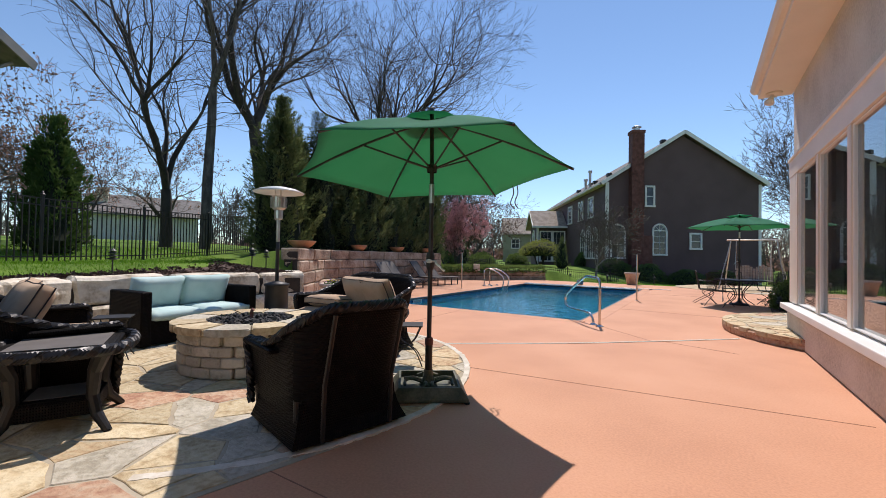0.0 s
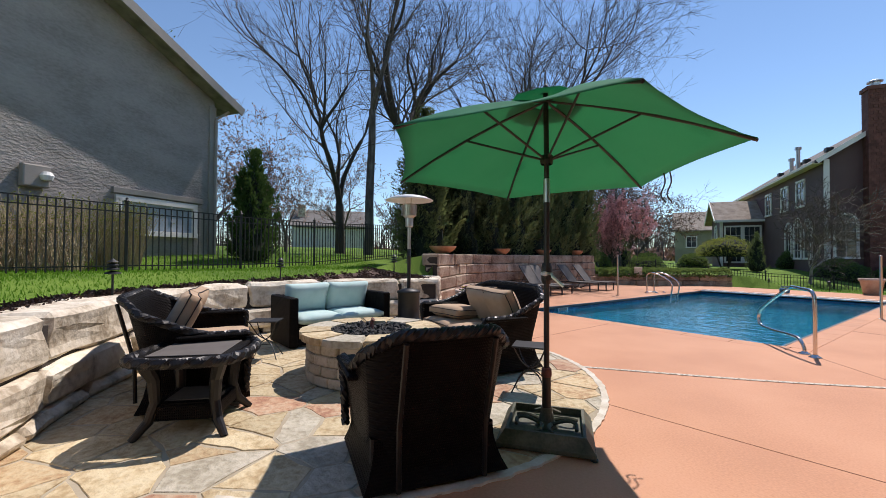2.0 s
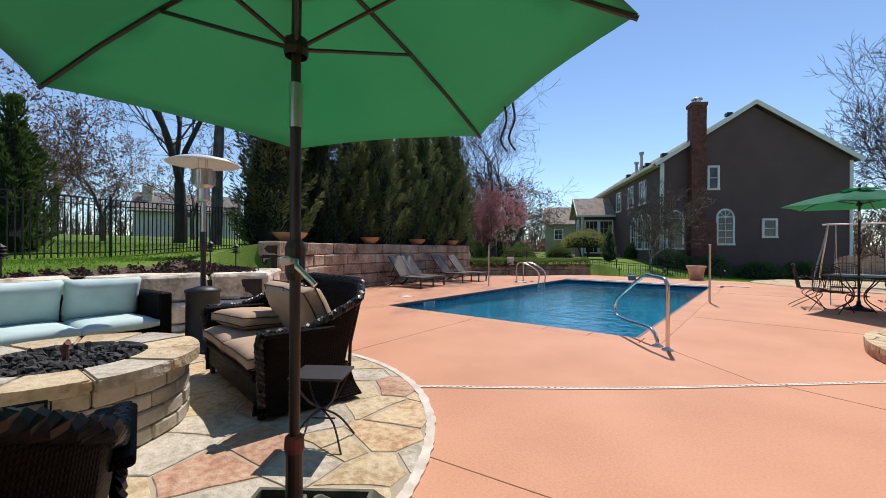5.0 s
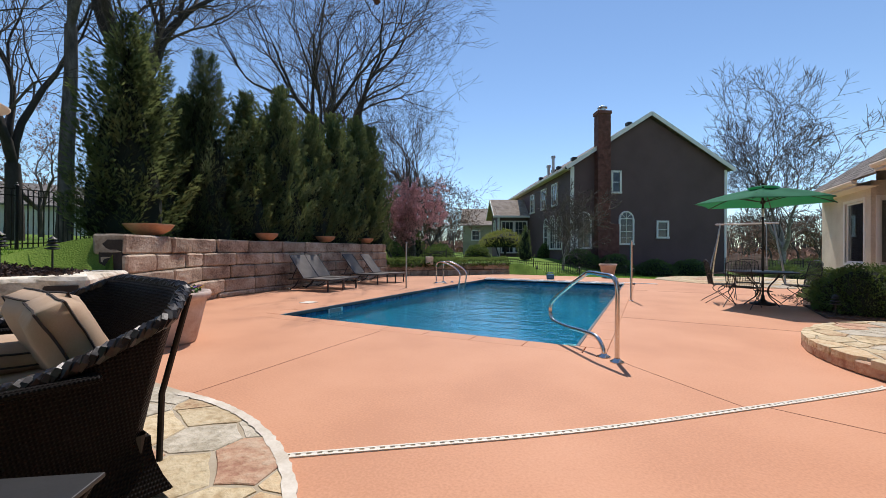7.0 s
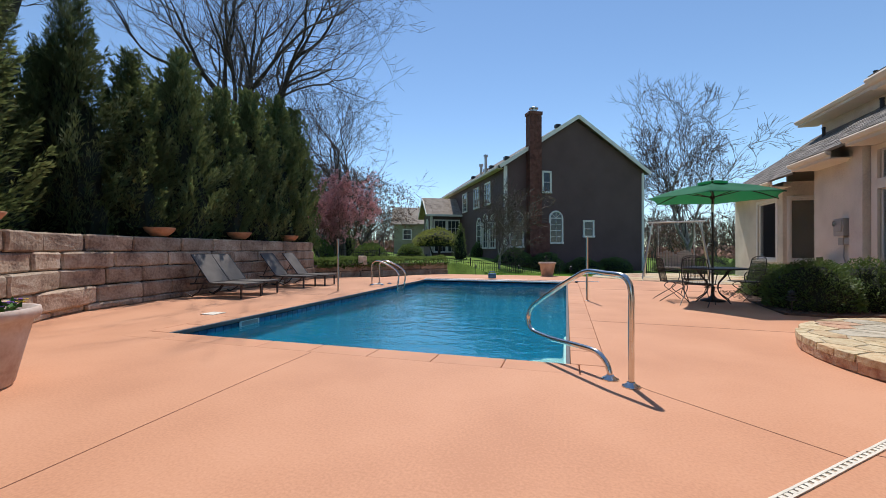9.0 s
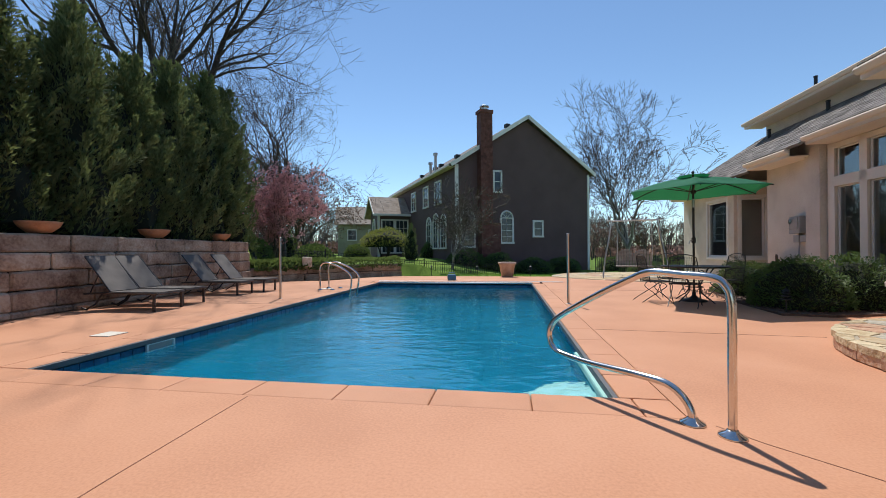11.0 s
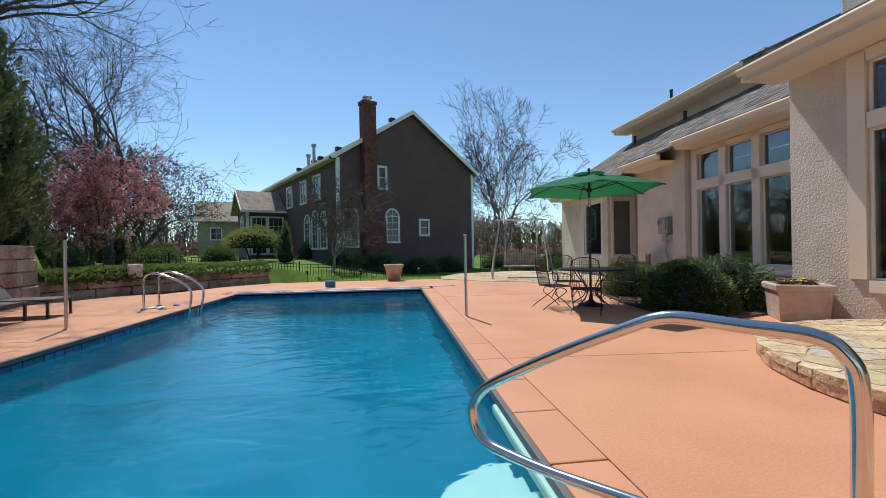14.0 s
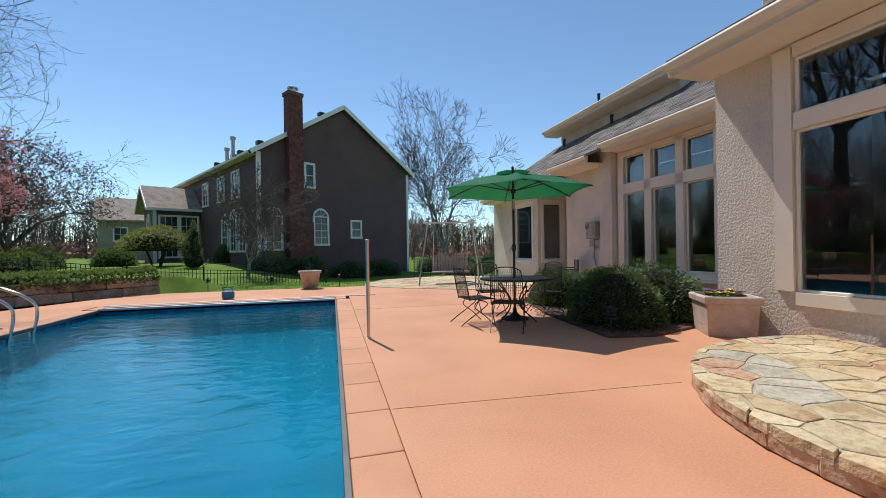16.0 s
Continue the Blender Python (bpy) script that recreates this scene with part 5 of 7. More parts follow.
ac = wicker_seat("wicker_armchair", pose(-0.40, -6.37, FZ, 0, 0, 75), 0.80, 0.9, 0.92, 0.60, "black wicker armchair with its back to the deck", "armchair", "wicker patio seats")
cushion("seat_cushion", ac, pose(0, 0.06, 0.41), 0.68, 0.72, 0.17, M["tan_cloth"])
cushion("back_cushion", ac, pose(0, -0.27, 0.61, 70, 0, 0), 0.6, 0.46, 0.17, M["tan_cloth"])

# square wicker side table, two tiers
st = thing("wicker_side_table", pose(-1.84, -7.53, FZ, 0, 0, -26) @ Matrix.Scale(1.07, 4), "black wicker side table with a glass top and lower shelf", "side table")
part("top", soft_box((0, 0, 0.52), (0.62, 0.62, 0.05), 0.02), M["wicker"], st)
part("glass_top", soft_box((0, 0, 0.55), (0.48, 0.48, 0.008), 0.003), M["sling"], st, "smoky glass inset")
part("rim", rope([(-0.31, -0.3, 0.53), (0.3, -0.31, 0.53), (0.31, 0.3, 0.53), (-0.3, 0.31, 0.53), (-0.31, -0.3, 0.53)], 0.035, 6, 26), M["wicker_rope"], st, "braided wicker rim")
for x in (-1, 1):
    for y in (-1, 1):
        part("leg", tube([(x * 0.24, y * 0.24, 0.5), (x * 0.2, y * 0.2, 0.38), (x * 0.19, y * 0.19, 0.22), (x * 0.22, y * 0.22, 0.1), (x * 0.29, y * 0.29, 0.0)], [0.05, 0.042, 0.036, 0.034, 0.024], 10), M["wicker_rope"], st)
part("shelf", soft_box((0, 0, 0.2), (0.4, 0.4, 0.03), 0.01), M["wicker"], st)
part("shelf_glass", soft_box((0, 0, 0.218), (0.3, 0.3, 0.006), 0.002), M["sling"], st)
for k in range(4):
    a = k * 90
    part("apron", soft_box((0, 0, 0.15), (0.44, 0.02, 0.1), 0.006, 1, 0, Matrix.Rotation(radians(a), 4, "Z") @ Matrix.Translation((0, 0.21, 0))), M["wicker"], st)

# teal-cushioned sofa
so = thing("outdoor_sofa", pose(-4.45, -5.42, FZ, 0, 0, -85), "black wicker box sofa with pale teal cushions", "sofa")
SW = 1.68
part("base", soft_box((0, 0, 0.17), (SW - 0.2, 0.72, 0.3), 0.012), M["wicker"], so)
part("back", soft_box((0, -0.36, 0.4), (SW - 0.2, 0.1, 0.62), 0.015), M["wicker"], so)
for s in (-1, 1):
    part("arm", soft_box((s * (SW / 2 - 0.06), 0.0, 0.365), (0.13, 0.82, 0.71), 0.02), M["wicker"], so)
for s in (-1, 1):
    cushion("seat_cushion", so, pose(s * 0.355, 0.05, 0.38), 0.71, 0.74, 0.15, M["teal_cloth"], False)
    cushion("back_cushion", so, pose(s * 0.36, -0.2, 0.66, 72, 0, s * 3), 0.7, 0.46, 0.19, M["teal_cloth"], False)


def wire_table(m, label, s=0.34, h=0.45):
    t = thing("folding_side_table", m, label, "side table", "folding side tables")
    part("tray", soft_box((0, 0, h), (s, s * 0.85, 0.016), 0.004), M["iron"], t)
    for x in (-1, 1):
        part("leg", tube(curve_points([(x * s * 0.45, -s * 0.38, h), (x * s * 0.2, -s * 0.1, h * 0.6), (-x * s * 0.25, s * 0.15, h * 0.35), (-x * s * 0.5, s * 0.42, 0.0)], 14), 0.007, 6), M["iron"], t)
        part("leg", tube(curve_points([(x * s * 0.45, s * 0.38, h), (x * s * 0.2, s * 0.1, h * 0.6), (-x * s * 0.25, -s * 0.15, h * 0.35), (-x * s * 0.5, -s * 0.42, 0.0)], 14), 0.007, 6), M["iron"], t)
    part("stretcher", tube([(-s * 0.25, 0, h * 0.35), (s * 0.25, 0, h * 0.35)], 0.006, 6), M["iron"], t)
    return t


wire_table(pose(-0.82, -4.76, FZ, 0, 0, 35), "small black metal folding table beside the wicker loveseat")
wire_table(pose(-3.72, -6.6, FZ, 0, 0, 60), "small black metal folding table by the stone wall", 0.36, 0.48)

# patio heater
ht = thing("patio_heater", pose(-4.0, -4.25, FZ), "mushroom patio heater with black base and steel reflector", "patio heater")
part("base", lathe([(0.0, 0.0), (0.24, 0.0), (0.24, 0.05), (0.19, 0.07), (0.185, 0.7), (0.2, 0.71), (0.2, 0.74), (0.06, 0.78), (0.0, 0.78)], 28), M["iron"], ht, "black tank housing", True)
part("pole", lathe([(0.03, 0.76), (0.03, 1.32), (0.035, 1.33), (0.03, 1.34), (0.028, 1.84)], 14), M["iron"], ht, smooth=True)
part("pole_top", lathe([(0.031, 1.45), (0.031, 1.84)], 14), M["dull_steel"], ht)
part("burner_neck", lathe([(0.05, 1.82), (0.07, 1.84), (0.07, 1.98), (0.05, 2.0)], 16), M["dull_steel"], ht)
part("emitter", lathe([(0.07, 1.98), (0.115, 2.02), (0.125, 2.2), (0.1, 2.22), (0.0, 2.22)], 20), M["dull_steel"], ht, "perforated emitter screen")
for k in range(16):
    a = k * math.pi / 8
    part("screen_bar", tube([(0.13 * math.cos(a), 0.13 * math.sin(a), 2.02), (0.13 * math.cos(a), 0.13 * math.sin(a), 2.2)], 0.004, 4), M["dull_steel"], ht)
part("reflector", lathe([(0.0, 2.38), (0.12, 2.375), (0.3, 2.335), (0.41, 2.285), (0.405, 2.275), (0.3, 2.318), (0.12, 2.355), (0.0, 2.36)], 32), M["white_metal"], ht, "domed metal reflector", True)
for k in range(3):
    a = k * 2 * math.pi / 3
    part("post", tube([(0.06 * math.cos(a), 0.06 * math.sin(a), 2.2), (0.06 * math.cos(a), 0.06 * math.sin(a), 2.37)], 0.006, 6), M["dull_steel"], ht)

# fire pit: courses of split-face stones, cap, lava rock and burner
PITZ = 0.014
fp = thing("fire_pit", pose(-2.33, -5.76, PITZ), "round fire pit of split-face stone with flagstone cap", "fire pit")
part("core", lathe([(0.66, 0.0), (0.66, 0.42), (0.5, 0.42), (0.5, 0.1), (0.0, 0.1)], 48), M["mortar"], fp)
rnd = random.Random(5)


def rough_block(sx, sy, sz, amp, seed, cuts=2, bev=0.02, bend=0.0):
    """A roughly dressed stone block, centred at its base."""
    bm = bmesh.new()
    add_box(bm, (0, 0, sz / 2), (sx, sy, sz))
    bmesh.ops.bevel(bm, geom=bm.edges[:], offset=bev, segments=1, affect="EDGES")
    bmesh.ops.subdivide_edges(bm, edges=[e for e in bm.edges if e.calc_length() > bev * 2.5], cuts=cuts, use_grid_fill=True)
    for v in bm.verts:
        p = v.co * 3.1 / max(0.25, sz) * 0.35
        d = Vector((noise.noise((p.x + seed * 7, p.y, p.z)), noise.noise((p.x, p.y + seed * 5, p.z + 3)), noise.noise((p.x + 9, p.y, p.z + seed * 3))))
        q = v.co * 9
        d += 0.5 * Vector((noise.noise((q.x, q.y, q.z + seed)), noise.noise((q.x + 4, q.y + seed, q.z)), noise.noise((q.x, q.y + 8, q.z))))
        v.co += Vector((d.x * amp, d.y * amp, d.z * amp * 0.6))
        if bend:
            v.co.y -= bend * v.co.x * v.co.x
    return bm


pit_me = [mesh_from("stone", rough_block(0.222, 0.13, 0.1, 0.007, s, 1, 0.012, 0.7), M["pitstone"]) for s in range(6)]
for c in range(4):
    for k in range(20):
        a = 2 * math.pi * (k + (0.5 if c % 2 else 0) + rnd.uniform(-0.06, 0.06)) / 20
        piece("stone", pit_me[rnd.randrange(6)], Matrix.Translation((0.655 * math.cos(a), 0.655 * math.sin(a), 0.004 + c * 0.107)) @ Matrix.Rotation(a - math.pi / 2, 4, "Z") @ Matrix.Diagonal((rnd.uniform(0.88, 1.0), 1, 1, 1)), fp)
for k in range(11):
    a0, a1 = 2 * math.pi * k / 11 + 0.008, 2 * math.pi * (k + 1) / 11 - 0.008
    bm = bmesh.new()
    out = [(rr * math.cos(a0 + (a1 - a0) * i / 6), rr * math.sin(a0 + (a1 - a0) * i / 6)) for rr, seq in ((0.79, range(7)), (0.46, range(6, -1, -1))) for i in seq]
    out = [(x * (1 + 0.012 * noise.noise((x * 5, y * 5, 1))), y * (1 + 0.012 * noise.noise((x * 5, y * 5, 2)))) for x, y in out]
    add_prism(bm, out, 0.433, 0.505 + 0.006 * rnd.random())
    bmesh.ops.bevel(bm, geom=[e for e in bm.edges if e.calc_length() > 0.05], offset=0.012, segments=2, affect="EDGES")
    part("cap_stone", bm, M["flag_a"] if k % 3 else M["flag_c"], fp)
bm = bmesh.new()
for k in range(320):
    a, rr = rnd.random() * 6.283, 0.45 * math.sqrt(rnd.random())
    s = rnd.uniform(0.018, 0.036)
    vs = bmesh.ops.create_icosphere(bm, subdivisions=1, radius=s, matrix=Matrix.Translation((rr * math.cos(a), rr * math.sin(a), 0.465 + rnd.uniform(-0.02, 0.03))))["verts"]
    for v in vs:
        v.co += Vector((rnd.uniform(-1, 1), rnd.uniform(-1, 1), rnd.uniform(-1, 1))) * s * 0.35
tagged(part("lava_rock", bm, M["lava"], fp), "heap of black lava rock", "", "", "stuff")
part("rock_bed", lathe([(0.47, 0.43), (0.45, 0.45), (0.0, 0.455)], 32), M["lava"], fp)
part("burner", tube([(0, 0, 0.45), (0, 0, 0.58), (0.02, 0.01, 0.6)], 0.02, 8), M["brick"], fp, "small rusty burner pipe")
part("burner_tip", tube([(0, 0, 0.56), (-0.03, 0.02, 0.61)], 0.012, 6), M["brick"], fp)

# ---------------------------------------------------------------- loungers
lo_m = pose(-7.05, 3.62, 0, 0, 0, 0)
lounger = thing("sun_lounger", lo_m, "sun lounger with grey-brown sling and raised back", "sun lounger", "sun loungers")
for s in (-1, 1):
    part("side_rail", tube([(0.0, s * 0.31, 0.32), (-1.05, s * 0.31, 0.33), (-1.55, s * 0.31, 0.31)], 0.02, 6), M["lounger_frame"], lounger)
    part("leg", soft_box((-0.06, s * 0.31, 0.16), (0.045, 0.035, 0.32), 0.006), M["lounger_frame"], lounger)
    part("leg", tube([(-1.15, s * 0.31, 0.31), (-1.3, s * 0.31, 0.12), (-1.5, s * 0.31, 0.015), (-1.6, s * 0.31, 0.05)], 0.018, 6), M["lounger_frame"], lounger)
    part("back_rail", tube([(-1.0, s * 0.29, 0.35), (-1.55, s * 0.29, 1.0)], 0.016, 6), M["lounger_frame"], lounger)
part("foot_rail", tube([(0, -0.31, 0.32), (0, 0.31, 0.32)], 0.02, 6), M["lounger_frame"], lounger)
part("seat_sling", soft_box((-0.5, 0, 0.345), (1.02, 0.58, 0.012), 0.005), M["sling"], lounger)
bm = soft_box((0, 0, 0), (0.86, 0.56, 0.012), 0.005, 2, 0, Matrix.Translation((-1.28, 0, 0.685)) @ Matrix.Rotation(radians(49.8), 4, "Y"))
part("back_sling", bm, M["sling"], lounger)
part("head_rail", tube([(-1.555, -0.29, 1.0), (-1.555, 0.29, 1.0)], 0.016, 6), M["lounger_frame"], lounger)
part("prop", tube([(-1.3, -0.25, 0.66), (-1.5, -0.25, 0.3)], 0.012, 6), M["lounger_frame"], lounger)
for x, y, rz in ((-7.2, 4.42, 4), (-7.35, 6.3, 3), (-7.2, 7.15, 5)):
    copy_thing(lounger, pose(x, y, 0, 0, 0, rz))

# ---------------------------------------------------------------- pots and planters
def leaf_clump(bm, c, r, n, size, rnd, flat=0.6):
    for _ in range(n):
        a, e = rnd.random() * 6.283, rnd.random()
        p = Vector(c) + Vector((r * math.sqrt(e) * math.cos(a), r * math.sqrt(e) * math.sin(a), rnd.uniform(0, r * flat)))
        d = Vector((rnd.uniform(-1, 1), rnd.uniform(-1, 1), rnd.uniform(0.1, 1))).normalized()
        s = d.orthogonal().normalized() * size * 0.5
        f = [bm.verts.new(v) for v in (p - d * size * 0.2, p + s, p + d * size, p - s)]
        bm.faces.new(f)


M["leaf"] = material("green_leaf", [(0.03, 0.09, 0.015), (0.06, 0.15, 0.025), (0.10, 0.20, 0.04)], 6, 40, 0.6, bump=0, island=0.35, spec=0.3)
M["flower_y"] = material("yellow_petals", [(0.75, 0.50, 0.02), (0.85, 0.62, 0.05)], 8, 60, 0.6, bump=0, island=0.15)
M["flower_p"] = material("purple_petals", [(0.12, 0.04, 0.26), (0.22, 0.10, 0.40)], 8, 60, 0.6, bump=0, island=0.2)


def flowers(parent, c, r, seed):
    rnd = random.Random(seed)
    bm = bmesh.new()
    leaf_clump(bm, c, r, 160, 0.05, rnd, 0.2)
    tagged(part("foliage", bm, M["leaf"], parent), "", "", "", "stuff")
    for key in ("flower_y", "flower_p"):
        bm = bmesh.new()
        for _ in range(22):
            a, e = rnd.random() * 6.283, math.sqrt(rnd.random()) * r
            q = Vector(c) + Vector((e * math.cos(a), e * math.sin(a), rnd.uniform(0.04, 0.09)))
            for k in range(5):
                t = k * 1.2566
                d = Vector((math.cos(t), math.sin(t), 0.4)) * 0.045
                s = Vector((-math.sin(t), math.cos(t), 0)) * 0.024
                bm.faces.new([bm.verts.new(v) for v in (q, q + d * 0.6 + s, q + d, q + d * 0.6 - s)])
        tagged(part("blossoms", bm, M[key], parent), "", "", "", "stuff")


pl = thing("round_planter", pose(-4.60, -2.22, 0) @ Matrix.Scale(0.9, 4), "large round cast-stone planter with purple and yellow pansies", "planter")
part("pot", lathe([(0.0, 0.0), (0.31, 0.0), (0.33, 0.03), (0.42, 0.45), (0.455, 0.6), (0.5, 0.62), (0.51, 0.67), (0.5, 0.71), (0.46, 0.71), (0.43, 0.65), (0.0, 0.65)], 36), M["cast_stone"], pl, smooth=True)
part("soil", lathe([(0.43, 0.66), (0.2, 0.68), (0, 0.685)], 24), M["soil"], pl)
flowers(pl, (0, 0, 0.68), 0.38, 11)

sp = thing("square_planter", pose(5.28, 3.94, 0, 0, 0, -31), "square cast-stone planter with yellow and purple pansies", "planter")
bm = bmesh.new()
prof = [(0.285, 0.0), (0.29, 0.03), (0.315, 0.44), (0.345, 0.46), (0.35, 0.53), (0.335, 0.55), (0.30, 0.55), (0.28, 0.5)]
rows = [[bm.verts.new((x * r, y * r, z)) for x, y in ((-1, -1), (1, -1), (1, 1), (-1, 1))] for r, z in prof]
for a, b in zip(rows, rows[1:]):
    for i in range(4):
        bm.faces.new((a[i], a[(i + 1) % 4], b[(i + 1) % 4], b[i]))
bm.faces.new(rows[0][::-1])
bm.faces.new(rows[-1])
part("pot", bm, M["cast_stone"], sp)
for k in range(4):
    part("relief", soft_box((0, 0, 0.25), (0.34, 0.012, 0.22), 0.005, 1, 0, Matrix.Rotation(k * math.pi / 2, 4, "Z") @ Matrix.Translation((0, -0.303, 0)) @ Matrix.Rotation(radians(-3.5), 4, "X")), M["cast_stone"], sp)
flowers(sp, (0, 0, 0.52), 0.24, 12)

fpot = thing("round_planter", pose(-0.82, 13.75, 0), "tapered cast-stone planter with bare stems", "planter")
part("pot", lathe([(0.0, 0.0), (0.23, 0.0), (0.33, 0.5), (0.37, 0.52), (0.37, 0.6), (0.34, 0.6), (0.32, 0.55), (0, 0.55)], 24), M["cast_stone"], fpot, smooth=True)
for k in range(5):
    part("stem", tube([(0.03 * k - 0.06, 0.02 * (k % 3), 0.55), (0.05 * k - 0.12, 0.0, 0.75 + 0.08 * (k % 3))], 0.006, 4), M["dark_wood"], fpot)

for x, y, r in ((-7.55, -0.95, 0.40), (-9.05, 2.9, 0.32), (-9.35, 5.6, 0.34), (-9.6, 8.2, 0.32)):
    bw = thing("clay_bowl", pose(x, y, TALL_TOP + 0.015), "shallow terracotta bowl standing on the stone wall", "bowl", "terracotta bowls")
    part("bowl", lathe([(0.0, 0.0), (r * 0.5, 0.0), (r * 0.85, 0.1), (r * 0.97, 0.17), (r, 0.2), (r * 0.94, 0.2), (r * 0.85, 0.15), (0.0, 0.13)], 28), M["terracotta"], bw, smooth=True)

# little things on the deck
bb = thing("pool_robot_float", pose(-2.8, 11.45, 0.0, 0, 0, 15), "small blue plastic pool cleaner box on the deck", "pool cleaner")
part("body", soft_box((0, 0, 0.12), (0.3, 0.24, 0.2), 0.04, 3), M["blue_plastic"], bb)
part("handle", tube([(-0.1, 0, 0.2), (-0.1, 0, 0.28), (0.1, 0, 0.28), (0.1, 0, 0.2)], 0.015, 6), M["blue_plastic"], bb)

# ---------------------------------------------------------------- dining set under the second umbrella
tb = thing("patio_table", pose(3.02, 6.0, 0), "round black wrought iron patio table", "table")
part("tabletop", lathe([(0.0, 0.70), (0.6, 0.70), (0.62, 0.715), (0.62, 0.73), (0.6, 0.735), (0.03, 0.735)], 40), M["iron"], tb, smooth=False)
for k in range(4):
    a = k * math.pi / 2 + 0.5
    c, s = math.cos(a), math.sin(a)
    part("leg", tube(curve_points([(0.42 * c, 0.42 * s, 0.7), (0.3 * c, 0.3 * s, 0.55), (0.14 * c, 0.14 * s, 0.38), (0.16 * c, 0.16 * s, 0.2), (0.36 * c, 0.36 * s, 0.06), (0.44 * c, 0.44 * s, 0.0)], 18), 0.012, 6), M["iron"], tb)
part("ring", tube([(0.16 * math.cos(2 * math.pi * k / 20), 0.16 * math.sin(2 * math.pi * k / 20), 0.3) for k in range(20)], 0.009, 6, True), M["iron"], tb)
umb2, _, _ = umbrella("market_umbrella", pose(3.02, 6.02, 0), 1.36, 2.24, 2.64, radians(12), Matrix.Identity(4), "green market umbrella through the patio table, open", False, 0.08)
part("crank_housing", lathe([(0.03, 1.2), (0.04, 1.22), (0.04, 1.3), (0.03, 1.32)], 12), M["bronze_pole"], umb2)
part("crank", tube([(-0.03, -0.03, 1.26), (-0.09, -0.06, 1.26), (-0.12, -0.07, 1.18)], 0.01, 6), M["dull_steel"], umb2)
ub2 = thing("umbrella_base", pose(3.02, 6.02, 0), "round iron umbrella base under the table", "umbrella base")
part("disc", lathe([(0.0, 0.0), (0.24, 0.0), (0.24, 0.03), (0.1, 0.06), (0.04, 0.12), (0.035, 0.2), (0, 0.2)], 28), M["iron"], ub2, smooth=True)


def spring_chair(m):
    """A wrought iron spring chair that faces +y, with a mesh seat and back."""
    c = thing("iron_chair", m, "black wrought iron spring chair with mesh seat", "chair", "iron chairs round the table")
    for s in (-1, 1):
        x = s * 0.24
        part("leg", tube(curve_points([(x, 0.22, 0.0), (x, 0.05, 0.16), (x, -0.12, 0.3), (x, -0.02, 0.4), (x, 0.12, 0.34), (x, 0.0, 0.24), (x, -0.22, 0.1), (x, -0.36, 0.0)], 24), 0.009, 6), M["iron"], c)
        part("back_post", tube(curve_points([(x, -0.2, 0.4), (x, -0.26, 0.7), (x * 0.9, -0.3, 0.92)], 10), 0.009, 6), M["iron"], c)
        part("arm", tube(curve_points([(x, -0.26, 0.66), (x * 1.12, -0.05, 0.68), (x * 1.15, 0.16, 0.64), (x * 1.05, 0.2, 0.54), (x, 0.16, 0.42)], 16), 0.009, 6), M["iron"], c)
    part("top_rail", tube(curve_points([(-0.216, -0.3, 0.92), (-0.1, -0.31, 0.97), (0.1, -0.31, 0.97), (0.216, -0.3, 0.92)], 12), 0.009, 6), M["iron"], c)
    part("seat_rim", tube([(-0.24, -0.2, 0.42), (0.24, -0.2, 0.42), (0.25, 0.22, 0.42), (-0.25, 0.22, 0.42)], 0.009, 6, True), M["iron"], c)
    bm = bmesh.new()
    for k in range(17):
        t = -0.23 + 0.46 * k / 16
        add_box(bm, (t, 0.0, 0.42), (0.006, 0.42, 0.004))
        add_box(bm, (0, t * 0.9, 0.4215), (0.47, 0.006, 0.004))
    tagged(part("seat_mesh", bm, M["iron"], c), "", "", "", "stuff")
    bm = bmesh.new()
    for k in range(15):
        t = -0.21 + 0.42 * k / 14
        add_tube(bm, [(t, -0.2, 0.42), (t, -0.26, 0.7), (t * 0.93, -0.3, 0.94)], 0.0035, 4)
    for k in range(12):
        z = 0.46 + 0.04 * k
        add_tube(bm, [(-0.23, -0.2 - (z - 0.42) * 0.2, z), (0.23, -0.2 - (z - 0.42) * 0.2, z)], 0.003, 4)
    tagged(part("back_mesh", bm, M["iron"], c), "", "", "", "stuff")
    return c


ch1 = spring_chair(pose(2.25, 5.95, 0, 0, 0, -85))
copy_thing(ch1, pose(2.9, 6.85, 0, 0, 0, 175))
copy_thing(ch1, pose(3.75, 6.35, 0, 0, 0, 105))
copy_thing(ch1, pose(2.55, 5.25, 0, 0, 0, -30))

# ---------------------------------------------------------------- far patio: swing, bench, meter
sw = thing("swing_frame", pose(4.0, 13.4, 0, 0, 0, -12), "pale metal garden swing with a wooden slatted seat", "garden swing")
for x in (-1.0, 1.0):
    for s in (-1, 1):
        part("leg", tube(curve_points([(x * 1.12, s * 0.75, 0.0), (x * 1.04, s * 0.45, 0.7), (x * 0.9, s * 0.2, 1.5), (x * 0.8, 0.0, 2.2)], 14), 0.025, 8), M["dull_steel"], sw)
part("top_bar", tube([(-0.95, 0, 2.2), (0.95, 0, 2.2)], 0.028, 8), M["dull_steel"], sw)
for x in (-0.6, 0.6):
    for y in (-0.25, 0.25):
        part("chain", tube([(x, y * 0.2, 2.18), (x, y, 0.65)], 0.008, 4), M["dull_steel"], sw)
seat = part("seat_frame", soft_box((0, 0.0, 0.44), (1.3, 0.55, 0.05), 0.01), M["weathered_wood"], sw)
for k in range(13):
    xx = -0.6 + 0.1 * k
    h = 0.5 + 0.14 * abs(math.sin((xx + 0.6) / 1.2 * math.pi * 2))
    part("slat", soft_box((xx, 0.28, 0.46 + h / 2), (0.085, 0.02, h), 0.01), M["weathered_wood"], seat)

